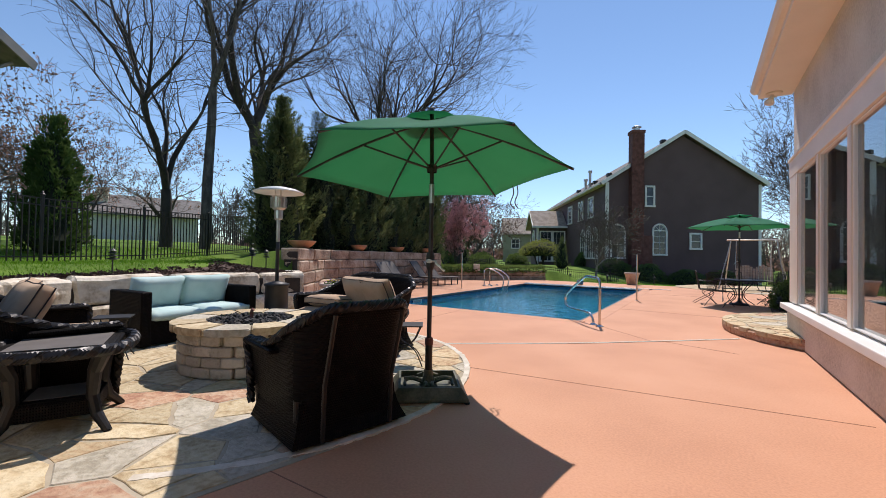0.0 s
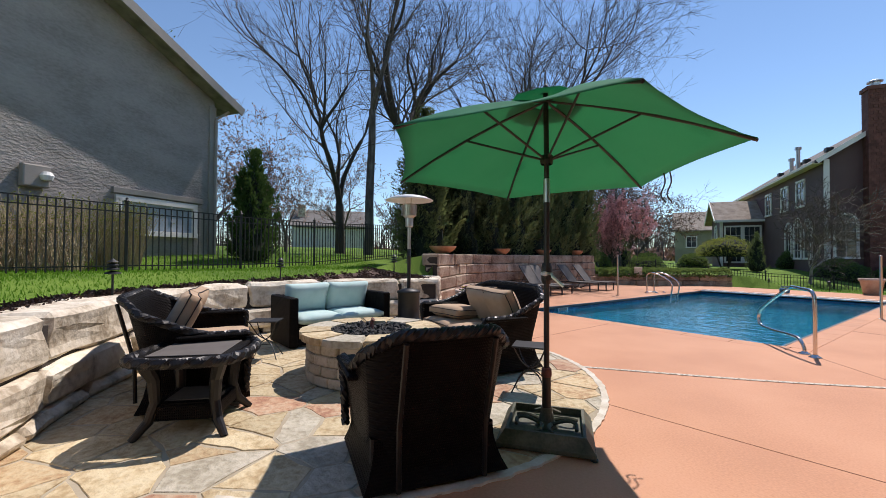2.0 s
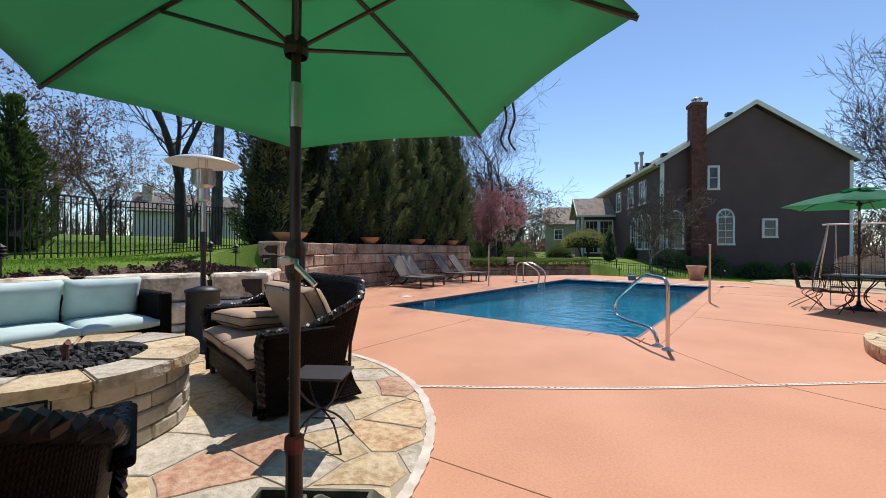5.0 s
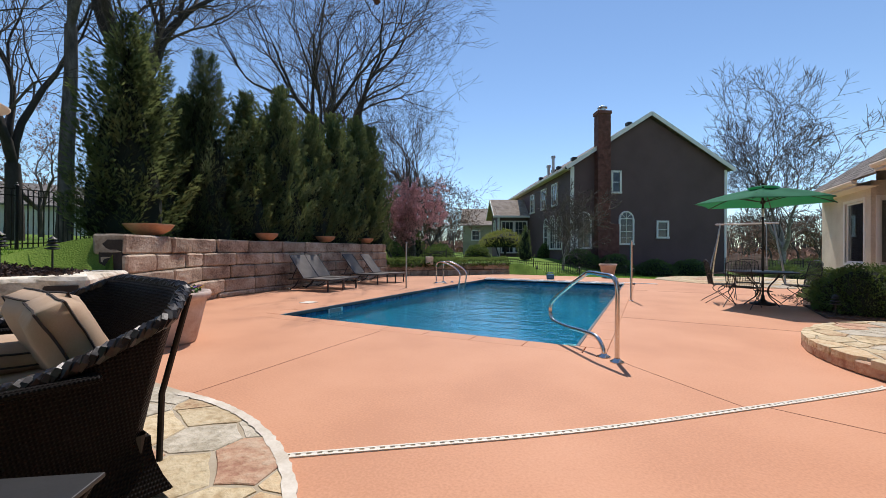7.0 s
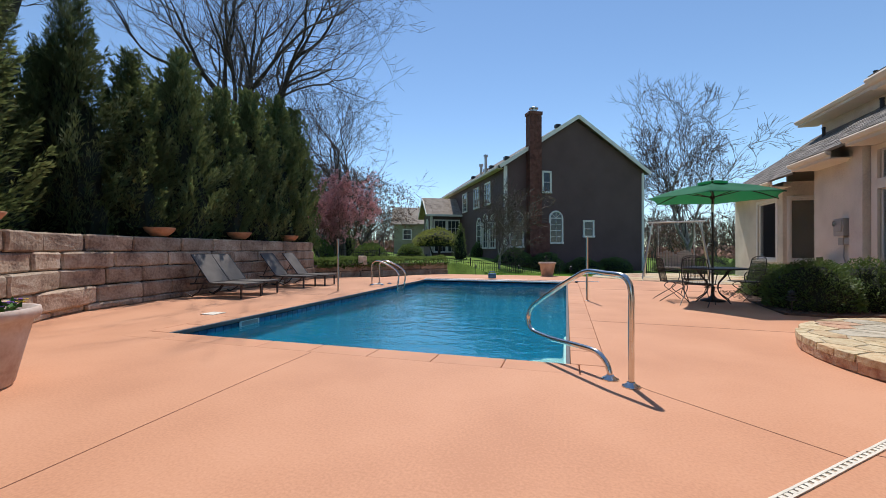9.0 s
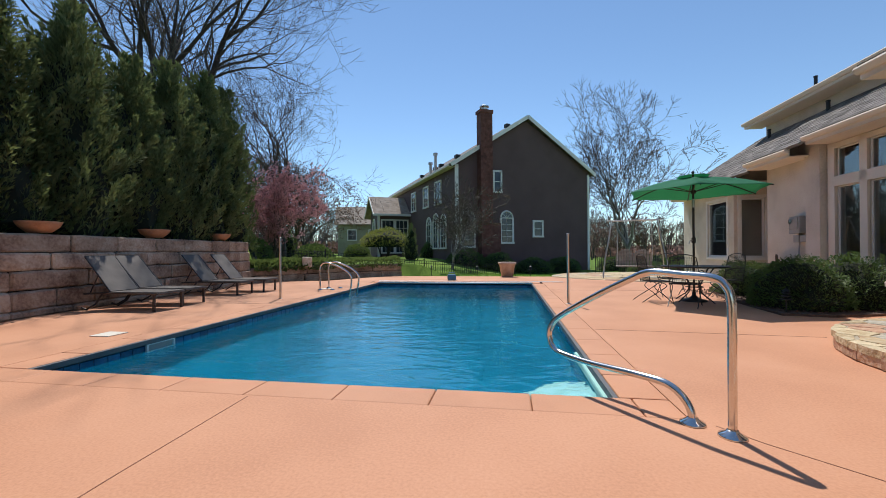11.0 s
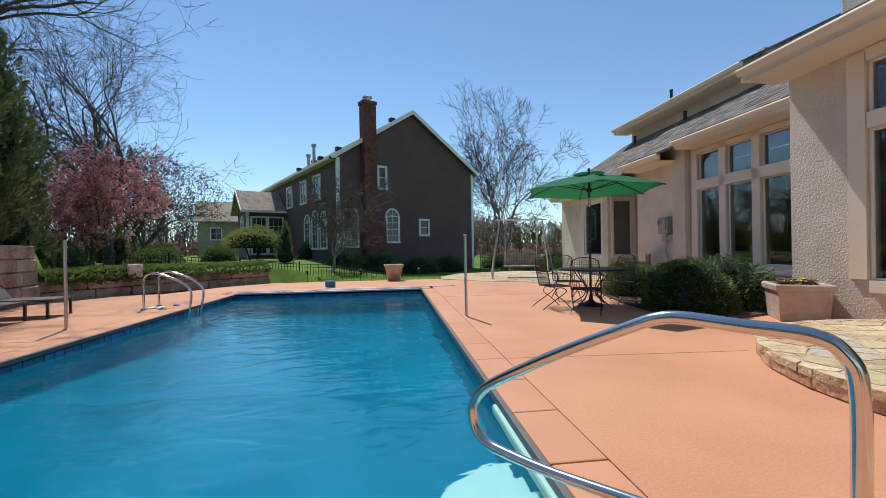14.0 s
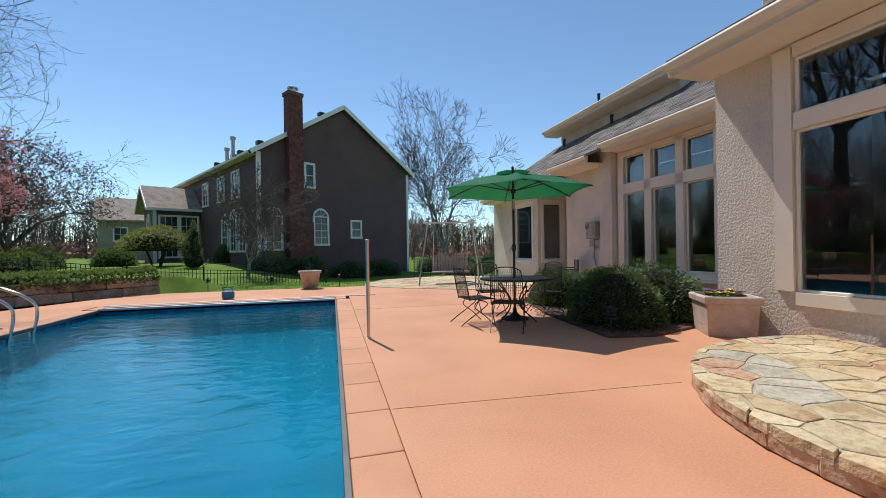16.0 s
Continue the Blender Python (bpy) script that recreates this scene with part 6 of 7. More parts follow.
bn = thing("garden_bench", pose(6.55, 9.9, 0, 0, 0, 60), "dark slatted wooden garden bench by the house wall", "bench")
part("seat", soft_box((0, 0, 0.43), (1.2, 0.45, 0.04), 0.01), M["dark_wood"], bn)
part("top_rail", soft_box((0, -0.24, 0.88), (1.2, 0.05, 0.08), 0.015), M["dark_wood"], bn)
for k in range(13):
    part("slat", soft_box((-0.54 + 0.09 * k, -0.24, 0.65), (0.05, 0.02, 0.42), 0.005), M["dark_wood"], bn)
for x in (-0.57, 0.57):
    part("leg", soft_box((x, 0.2, 0.3), (0.06, 0.06, 0.62), 0.01), M["dark_wood"], bn)
    part("leg", soft_box((x, -0.24, 0.45), (0.06, 0.06, 0.9), 0.01), M["dark_wood"], bn)
    part("arm", soft_box((x, 0.0, 0.63), (0.07, 0.5, 0.035), 0.01), M["dark_wood"], bn)

mt = thing("meter_box", pose(7.2, 9.38, 1.25), "grey electric meter boxes and conduit on the stucco wall", "meter box")
part("upper_box", soft_box((-0.09, 0.1, 0.48), (0.18, 0.42, 0.48), 0.015), M["grey_plastic"], mt)
part("cover", soft_box((-0.19, 0.1, 0.52), (0.03, 0.32, 0.32), 0.01), M["grey_plastic"], mt)
part("dial", lathe([(0.0, 0.0), (0.07, 0.0), (0.07, 0.05), (0, 0.06)], 16, (0, 0, 0)), M["glass"], mt).matrix_basis = Matrix.Translation((-0.2, 0.16, 0.58)) @ Matrix.Rotation(-math.pi / 2, 4, "Y")
part("lower_box", soft_box((-0.06, 0.12, 0.1), (0.12, 0.22, 0.2), 0.01), M["grey_plastic"], mt)
part("lower_box", soft_box((-0.06, -0.16, 0.1), (0.12, 0.26, 0.18), 0.01), M["grey_plastic"], mt)
part("conduit", tube([(-0.04, -0.26, -1.2), (-0.04, -0.26, 0.4), (-0.04, -0.26, 2.4)], 0.02, 8), M["grey_plastic"], mt)
part("conduit", tube([(-0.04, 0.1, 0.0), (-0.05, 0.12, -0.3), (-0.04, 0.0, -0.6), (-0.04, -0.05, -1.2)], 0.018, 8), M["grey_plastic"], mt)

hs = thing("garden_hose", pose(5.9, 4.75, 0.0), "loosely coiled green garden hose by the planter", "hose")
hp = []
for k in range(120):
    a = k * 0.36
    rr = 0.22 + 0.05 * math.sin(k * 0.9)
    hp.append((rr * math.cos(a), rr * 0.8 * math.sin(a), 0.02 + 0.0028 * k * 0.6 + 0.012 * math.sin(k * 1.3)))
part("coil", tube(hp, 0.011, 6), M["hose"], hs, smooth=True)

fl = thing("floodlight", pose(3.12, 0.4, 4.14), "cream double floodlight under the eave", "floodlight")
part("plate", lathe([(0.0, 0.06), (0.12, 0.06), (0.12, 0.03), (0.06, 0.0), (0, 0)], 16), M["trim"], fl)
for s in (-1, 1):
    hd = part("head", lathe([(0.0, 0.0), (0.03, 0.0), (0.04, 0.05), (0.075, 0.13), (0.07, 0.135), (0, 0.12)], 16), M["trim"], fl, "lamp head")
    hd.matrix_basis = Matrix.Translation((-0.03, 0.06 * s, 0.0)) @ Matrix.Rotation(radians(200), 4, "Y") @ Matrix.Rotation(radians(35 * s), 4, "X")


def path_light(x, y, z, h=0.3):
    p = thing("path_light", pose(x, y, z), "small black tiered garden path light on a stake", "path light", "garden path lights")
    part("stake", lathe([(0.012, -0.12), (0.012, h)], 8), M["iron"], p)
    for k in range(3):
        part("tier", lathe([(0.02, h + 0.05 * k), (0.085 - 0.012 * k, h + 0.01 + 0.05 * k), (0.08 - 0.012 * k, h + 0.022 + 0.05 * k), (0.02, h + 0.045 + 0.05 * k)], 16), M["iron"], p)
    part("cap", lathe([(0.06, h + 0.15), (0.02, h + 0.18), (0, h + 0.2)], 12), M["iron"], p)
    return p

# ---------------------------------------------------------------- plants
M["bark"] = material("grey_bark", [(0.055, 0.045, 0.038), (0.10, 0.085, 0.072), (0.16, 0.14, 0.12)], 6, 40, 0.9, bump=0.6, stretch=(1, 1, 0.3))
M["bark_dark"] = material("dark_bark", [(0.035, 0.028, 0.023), (0.065, 0.053, 0.045)], 6, 40, 0.9, bump=0.6, stretch=(1, 1, 0.3))
M["twig"] = material("bare_twigs", [(0.075, 0.058, 0.05), (0.13, 0.105, 0.09)], 2, 20, 0.9, bump=0, island=0.3)
M["bark_pale"] = material("pale_birch_bark", [(0.20, 0.17, 0.15), (0.38, 0.34, 0.31)], 5, 30, 0.85, bump=0.3)
M["juniper"] = material("juniper_needles", [(0.055, 0.080, 0.036), (0.11, 0.15, 0.062), (0.21, 0.25, 0.11)], 1.4, 12, 0.7, bump=0, island=0.4, spec=0.2)
# near-black, the shade deep in the foliage painted on a solid core
M["shade_core"] = material("juniper_shade", [(0.008, 0.014, 0.007), (0.016, 0.024, 0.011)], 4, 30, 0.95, bump=0)
M["arbor"] = material("arborvitae_needles", [(0.018, 0.045, 0.014), (0.035, 0.08, 0.022), (0.07, 0.12, 0.035)], 1.4, 12, 0.7, bump=0, island=0.4, spec=0.2)
M["box_leaf"] = material("boxwood_leaves", [(0.035, 0.075, 0.018), (0.07, 0.13, 0.03), (0.12, 0.19, 0.05)], 3, 30, 0.55, bump=0, island=0.4, spec=0.3)
M["lime_leaf"] = material("yellow_green_leaves", [(0.12, 0.14, 0.03), (0.20, 0.23, 0.05), (0.28, 0.30, 0.08)], 3, 30, 0.7, bump=0, island=0.35, spec=0.2)
M["cover_leaf"] = material("spreading_juniper", [(0.045, 0.09, 0.025), (0.08, 0.145, 0.038), (0.13, 0.20, 0.06)], 3, 30, 0.7, bump=0, island=0.35, spec=0.2)
M["pink"] = material("redbud_blossom", [(0.56, 0.26, 0.27), (0.68, 0.40, 0.40)], 2, 20, 0.8, bump=0, island=0.25)
M["bud"] = material("reddish_buds", [(0.25, 0.13, 0.09), (0.36, 0.20, 0.14)], 2, 20, 0.85, bump=0, island=0.3)
M["bud_green"] = material("yellow_green_buds", [(0.22, 0.22, 0.06), (0.32, 0.30, 0.09)], 2, 20, 0.85, bump=0, island=0.3)
M["tan_twig"] = material("tan_twigs", [(0.30, 0.23, 0.14), (0.44, 0.35, 0.22)], 2, 20, 0.9, bump=0, island=0.3)
M["grass_blade"] = material("grass_blades", [(0.06, 0.15, 0.010), (0.12, 0.27, 0.018), (0.19, 0.34, 0.035)], 1.5, 20, 0.7, bump=0, island=0.3, spec=0.15)


def thin_leaf(m, colour, share):
    """Lets part of the light through, as thin leaves do."""
    t = m.node_tree
    thin, mx = t.nodes.new("ShaderNodeBsdfTranslucent"), t.nodes.new("ShaderNodeMixShader")
    thin.inputs["Color"].default_value = (*colour, 1)
    mx.inputs[0].default_value = share
    t.links.new(t.nodes["Principled BSDF"].outputs[0], mx.inputs[1])
    t.links.new(thin.outputs[0], mx.inputs[2])
    t.links.new(mx.outputs[0], t.nodes["Material Output"].inputs[0])


for key, colour in (("juniper", (0.16, 0.20, 0.07)), ("arbor", (0.09, 0.15, 0.04)), ("box_leaf", (0.14, 0.20, 0.05)), ("lime_leaf", (0.32, 0.34, 0.08)), ("cover_leaf", (0.16, 0.22, 0.06)), ("grass_blade", (0.16, 0.32, 0.03)), ("pink", (0.60, 0.28, 0.30))):
    thin_leaf(M[key], colour, 0.4)


class Soup:
    """Loose triangles and tubes gathered in plain lists, for plants."""

    def __init__(self):
        self.v, self.f = [], []

    def tube(self, pts, rs, sides):
        side = None
        base = len(self.v)
        n = len(pts)
        for i, p in enumerate(pts):
            d = (pts[min(i + 1, n - 1)] - pts[max(i - 1, 0)])
            d = d.normalized() if d.length > 1e-9 else Vector((0, 0, 1))
            if side is None:
                side = d.orthogonal().normalized()
            side = (side - d * side.dot(d))
            side = side.normalized() if side.length > 1e-6 else d.orthogonal().normalized()
            up = d.cross(side)
            for k in range(sides):
                a = 2 * math.pi * k / sides
                q = p + (side * math.cos(a) + up * math.sin(a)) * rs[i]
                self.v.append((q.x, q.y, q.z))
        for i in range(n - 1):
            for k in range(sides):
                a, b = base + i * sides, base + (i + 1) * sides
                self.f.append((a + k, a + (k + 1) % sides, b + (k + 1) % sides, b + k))

    def leaf(self, p, d, w, L):
        """A small pointed leaf from p along d."""
        s = d.orthogonal().normalized() * w
        i = len(self.v)
        q, m = p + d * L, p + d * (L * 0.45)
        self.v += [tuple(p), tuple(m + s), tuple(q), tuple(m - s)]
        self.f.append((i, i + 1, i + 2, i + 3))

    def blade(self, p, d, s, L):
        i = len(self.v)
        self.v += [tuple(p - s), tuple(p + s), tuple(p + d * L)]
        self.f.append((i, i + 1, i + 2))

    def object(self, name, mat, parent, stuff=False, smooth=False):
        me = bpy.data.meshes.new(name)
        me.from_pydata(self.v, [], self.f)
        me.materials.append(mat)
        if smooth:
            me.polygons.foreach_set("use_smooth", [True] * len(me.polygons))
        ob = new(name, me)
        ob.parent = parent
        if stuff:
            ob["kind"] = "stuff"
        return ob


def turn(d, rnd, amount):
    """A direction bent away from d at random."""
    o = Vector((rnd.gauss(0, 1), rnd.gauss(0, 1), rnd.gauss(0, 1)))
    o -= d * o.dot(d)
    return (d + o.normalized() * amount).normalized()


def bare_tree(name, m, height, r0, seed, label, forks=3, fork_at=0.25, spread=0.55, depth=6, bark=None, buds=None, bud_n=3, twig_r=0.006, lean=(0, 0), group="bare trees"):
    """A leafless tree: trunk and limbs in one part, the twigs in another, buds or blossoms in a third."""
    rnd = random.Random(seed)
    ob = thing(name, m, label, "tree", group)
    wood, twigs, bud = Soup(), Soup(), Soup()

    def grow(p, d, L, r, level):
        n = 5 if level < 3 else 3
        pts, rs = [p], [r]
        q, e = p, d
        end = r * (0.62 if level else 0.7)
        for i in range(1, n + 1):
            e = turn(e, rnd, 0.22 if level else 0.06)
            e = (e + Vector((0, 0, 0.085 if level < 4 else 0.03))).normalized()
            q = q + e * (L / n)
            pts.append(q)
            rs.append(r + (end - r) * i / n)
        if level <= 2:
            wood.tube(pts, rs, 8 if level == 0 else 6)
        else:
            twigs.tube(pts, [max(v, twig_r) for v in rs[:-1]] + [max(rs[-1], twig_r * 0.6)], 3)
        if buds and level >= depth - 1:
            for k in range(bud_n):
                b = pts[rnd.randrange(1, len(pts))]
                bud.leaf(b, turn(e, rnd, 1.5), 0.03 * height / 6 + 0.012, 0.05 * height / 6 + 0.03)
        if level >= depth:
            return
        kids = forks if level == 0 else (rnd.choice((2, 3, 3)) if level < 3 else rnd.choice((2, 3)))
        for k in range(kids):
            a = spread * rnd.uniform(0.6, 1.25)
            grow(q, turn(e, rnd, a), L * rnd.uniform(0.62, 0.82) if level else height * rnd.uniform(0.2, 0.28), end * rnd.uniform(0.6, 0.85), level + 1)
        if level >= 1:
            for k in range(3 if level < 4 else 1):
                i = rnd.randrange(1, len(pts) - 1)
                grow(pts[i], turn(e, rnd, rnd.uniform(0.7, 1.2)), L * rnd.uniform(0.4, 0.65), rs[i] * 0.42, min(level + 2, depth))

    grow(Vector((0, 0, -0.3)), Vector((lean[0], lean[1], 1)).normalized(), height * fork_at + 0.3, r0, 0)
    wood.object("trunk", bark or M["bark"], ob, False, True)
    twigs.object("crown", M["twig"], ob, True)
    if buds:
        bud.object("blossom" if buds is M["pink"] else "bud", buds, ob, True)
    return ob


def evergreen(name, m, height, radius, seed, label, mat, plumes=60, tufts=55, cone=0.6, tall=1.0, category="conifer", group=""):
    """An upright juniper or arborvitae made of many feathery upright plumes round an added core, coloured as inner
    shade.
    """
    rnd = random.Random(seed)
    ob = thing(name, m, label, category, group)
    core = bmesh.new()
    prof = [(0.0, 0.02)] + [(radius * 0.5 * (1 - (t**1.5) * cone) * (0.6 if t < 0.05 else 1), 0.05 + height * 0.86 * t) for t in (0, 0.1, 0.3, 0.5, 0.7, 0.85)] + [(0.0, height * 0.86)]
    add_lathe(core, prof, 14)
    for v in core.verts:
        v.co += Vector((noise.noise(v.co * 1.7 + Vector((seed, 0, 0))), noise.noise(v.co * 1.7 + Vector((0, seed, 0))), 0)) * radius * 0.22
    part("core", core, M["shade_core"], ob)
    trunk = Soup()
    trunk.tube([Vector((0, 0, -0.1)), Vector((0, 0, height * 0.5)), Vector((0.02, 0, height * 0.85))], [0.09, 0.06, 0.02], 7)
    trunk.object("trunk", M["bark_dark"], ob)
    s = Soup()
    for k in range(plumes):
        t = (k + rnd.random()) / plumes
        z0 = height * (0.0 + 0.82 * t)
        a = k * 2.399 + rnd.uniform(-0.4, 0.4)
        env = radius * (1 - (t**1.5) * cone) * rnd.uniform(0.55, 1.3)
        L = height * rnd.uniform(0.16, 0.27) * tall
        base = Vector((math.cos(a) * env * 0.45, math.sin(a) * env * 0.45, z0))
        d = Vector((math.cos(a) * 0.55, math.sin(a) * 0.55, 1.0)).normalized()
        d = turn(d, rnd, 0.15)
        if t > 0.9:
            base, d, L = Vector((rnd.uniform(-0.1, 0.1) * radius, rnd.uniform(-0.1, 0.1) * radius, z0)), turn(Vector((0, 0, 1)), rnd, 0.15), height - z0
        tipv = base + d * L
        reach = math.hypot(tipv.x, tipv.y)
        if reach > env and reach > 1e-6:
            tipv = Vector((tipv.x * env / reach, tipv.y * env / reach, tipv.z))
        for j in range(tufts):
            u = (j + rnd.random()) / tufts
            p = base.lerp(tipv, u)
            w = radius * 0.15 * (1 - u) ** 0.8 * (0.4 + 1.0 * min(1, u * 3))
            o = Vector((rnd.gauss(0, 1), rnd.gauss(0, 1), rnd.gauss(0, 0.6)))
            p = p + o.normalized() * w * rnd.random() ** 0.5
            e = turn((d * 1.3 + o.normalized() * 0.45).normalized(), rnd, 0.3)
            ln = rnd.uniform(0.07, 0.17) * (0.7 + 0.3 * height / 5)
            s.leaf(p, e, ln * 0.13, ln)
            s.leaf(p + e * ln * 0.3, turn(e, rnd, 0.5), ln * 0.11, ln * 0.85)
    s.object("foliage", mat, ob, True)
    return ob


# upright junipers behind the tall wall
hedge_rnd = random.Random(77)
spots = [(-9.1, -0.6, 5.0, 1.25), (-10.0, 0.15, 5.5, 1.3), (-9.9, 1.6, 5.3, 1.3), (-9.9, 2.85, 4.6, 1.2), (-10.0, 4.1, 5.2, 1.35), (-10.1, 5.6, 4.7, 1.25), (-10.2, 7.0, 5.2, 1.35), (-10.3, 8.3, 5.45, 1.4), (-10.4, 9.45, 5.4, 1.3), (-11.8, 2.2, 4.6, 1.3), (-12.0, 6.4, 4.8, 1.3)]
for i, (x, y, h, r) in enumerate(spots):
    evergreen("juniper", pose(x, y, ground_height(x, y) - 0.05, 0, 0, hedge_rnd.uniform(0, 360)), h, r, 100 + i, "tall dark green upright juniper behind the stone wall", M["juniper"], 150, 110, 0.86, 1.0, "juniper", "upright junipers")
evergreen("arborvitae", pose(-11.6, -5.25, ground_height(-11.6, -5.25) - 0.05), 3.4, 1.15, 301, "dense cone-shaped green arborvitae on the lawn", M["arbor"], 120, 60, 0.85, 0.6, "arborvitae")
for i, (x, y, h, r) in enumerate(((-13.5, 19.0, 2.6, 0.8), (-24, 34, 4.5, 1.3), (-10.9, 11.2, 1.7, 0.9), (-7.6, 25.0, 2.6, 0.9))):
    evergreen("young_conifer", pose(x, y, ground_height(x, y) - 0.05), h, r, 400 + i, "small dark green conifer on the far lawn", M["juniper"], 50, 36, 0.85, 0.7, "conifer", "small conifers")

# big bare trees
GH = ground_height
for x, y, h, r0, seed, kw in (
    (-20.0, 0.9, 18, 0.30, 1, dict(forks=4, fork_at=0.16, spread=0.38, bark=M["bark_dark"])),
    (-17.2, 1.3, 18, 0.26, 2, dict(forks=2, fork_at=0.42, spread=0.45, lean=(-0.02, -0.02))),
    (-17.6, 4.7, 18, 0.42, 3, dict(forks=4, fork_at=0.36, spread=0.42, bark=M["bark_dark"])),
    (-17.2, 12.6, 19, 0.32, 4, dict(forks=4, fork_at=0.32, spread=0.5, bark=M["bark_dark"], lean=(-0.1, 0.05))),
    (-15.6, 21.5, 14, 0.24, 6, dict(forks=4, fork_at=0.22, spread=0.62)),
    (-13.2, 18.0, 12, 0.18, 7, dict(forks=5, fork_at=0.2, spread=0.75)),
    (-16.4, 15.8, 20, 0.40, 5, dict(forks=4, fork_at=0.38, spread=0.6, bark=M["bark_dark"])),
):
    bare_tree("bare_tree", pose(x, y, GH(x, y) - 0.05, 0, 0, seed * 67), h, r0, seed, "tall bare deciduous tree in early spring", depth=7 if seed in (3, 5) else 6, **kw)
sm = bare_tree("small_bare_tree", pose(-21.0, -5.5, GH(-21, -5.5)), 7.5, 0.13, 21, "small spreading bare tree with reddish twigs", forks=4, fork_at=0.16, spread=0.75, depth=6, buds=M["bud"], bud_n=1, group="small bare trees")
for x, y, s, rz in ((-22, -1.5, 0.9, 80), (-27, 4, 1.1, 150), (-22.5, 10.5, 1.0, 250), (-20, 22, 1.25, 30), (-17, 26, 1.2, 200), (-21, 30, 1.4, 300), (-19.5, 19.0, 1.1, 120), (-15, 19.5, 1.0, 10), (-18, 17, 1.3, 190), (-24, 16, 1.5, 70), (-25, 24, 1.6, 140), (-14.5, 22.5, 1.0, 290), (-26, -9, 1.2, 30), (-30, -2, 1.5, 60)):
    copy_thing(sm, pose(x, y, GH(x, y), 0, 0, rz) @ Matrix.Scale(s, 4))
bare_tree("birch_tree", pose(12.0, 44.0, -0.9), 20.5, 0.36, 31, "tall bare birch with several pale leaning stems", forks=4, fork_at=0.10, spread=0.56, depth=7, bark=M["bark_pale"], twig_r=0.016, group="birch trees")
bare_tree("redbud_tree", pose(-12.0, 15.0, GH(-12, 15)), 5.6, 0.09, 41, "small redbud tree in pink blossom", forks=5, fork_at=0.14, spread=0.62, depth=6, buds=M["pink"], bud_n=7, group="blossoming trees")
bare_tree("ornamental_tree", pose(-4.1, 21.2, GH(-4.1, 21.2)), 7.4, 0.095, 51, "small bare ornamental tree with crooked stems", forks=5, fork_at=0.10, spread=0.8, depth=6, bark=M["bark_pale"], twig_r=0.011, group="small bare trees")
rt = bare_tree("hazy_red_tree", pose(14, 72, -1), 8.5, 0.16, 61, "bare tree with reddish spring buds", forks=4, fork_at=0.15, spread=0.6, depth=5, buds=M["bud"], bud_n=6, twig_r=0.02, group="distant trees")
for x, y, s, rz in ((8, 78, 1.1, 40), (19, 74, 1.0, 90), (25, 80, 1.2, 160), (31, 76, 1.0, 220), (38, 84, 1.3, 300), (14, 90, 1.3, 10), (22, 95, 1.4, 200), (45, 80, 1.2, 130)):
    copy_thing(rt, pose(x, y, -1, 0, 0, rz) @ Matrix.Scale(s, 4))
dt = bare_tree("distant_bare_tree", pose(-30, 75, -1), 12, 0.2, 71, "bare tree in the distance", forks=4, fork_at=0.2, spread=0.5, depth=5, twig_r=0.025, group="distant trees")
far_rnd = random.Random(9)
for k in range(60):
    a = radians(-20 + 130 * k / 59)
    d = far_rnd.uniform(60, 100)
    x, y = -d * math.sin(a), d * math.cos(a)
    copy_thing(dt, pose(x, y, -1 + 1.5 * ease(-10, -40, x), 0, 0, far_rnd.uniform(0, 360)) @ Matrix.Scale(far_rnd.uniform(0.7, 1.15), 4))
woods = Soup()
for k in range(3800):
    a = radians(far_rnd.uniform(-42, 125))
    dd = far_rnd.uniform(105, 150)
    x, y = -dd * math.sin(a), dd * math.cos(a)
    z = -1 + 1.5 * ease(-10, -40, x)
    h = far_rnd.uniform(4, 10)
    p = Vector((x, y, z))
    q = p + Vector((far_rnd.gauss(0, 0.9), far_rnd.gauss(0, 0.9), h))
    woods.tube([p, p.lerp(q, 0.5) + Vector((far_rnd.gauss(0, 0.3), 0, 0)), q], [0.16, 0.09, 0.03], 3)
    for j in range(3):
        b0 = p.lerp(q, far_rnd.uniform(0.3, 0.9))
        woods.tube([b0, b0 + Vector((far_rnd.gauss(0, 1.1), far_rnd.gauss(0, 1.1), far_rnd.uniform(0.5, 2)))], [0.06, 0.02], 3)
tagged(woods.object("far_woods", M["twig"], None), "belt of hazy bare woodland on the horizon", "woods", "", "stuff")
brush = Soup()
for k in range(16000):
    a = radians(far_rnd.uniform(-45, 128))
    dd = far_rnd.uniform(95, 125)
    x, y = -dd * math.sin(a), dd * math.cos(a)
    p = Vector((x, y, -1 + 1.5 * ease(-10, -40, x) + 2.6 * far_rnd.random() ** 1.6))
    brush.leaf(p, turn(Vector((0, 0, 1)), far_rnd, 1.2), 0.4, 1.1)
tagged(brush.object("far_brush", M["bud"], None), "low brownish brush along the horizon", "brush", "", "stuff")
yt = bare_tree("budding_tree", pose(-25, -13, 1.0), 15, 0.22, 81, "bare tree with yellow-green spring buds", forks=4, fork_at=0.25, spread=0.4, depth=6, buds=M["bud_green"], bud_n=2, bark=M["bark_pale"])

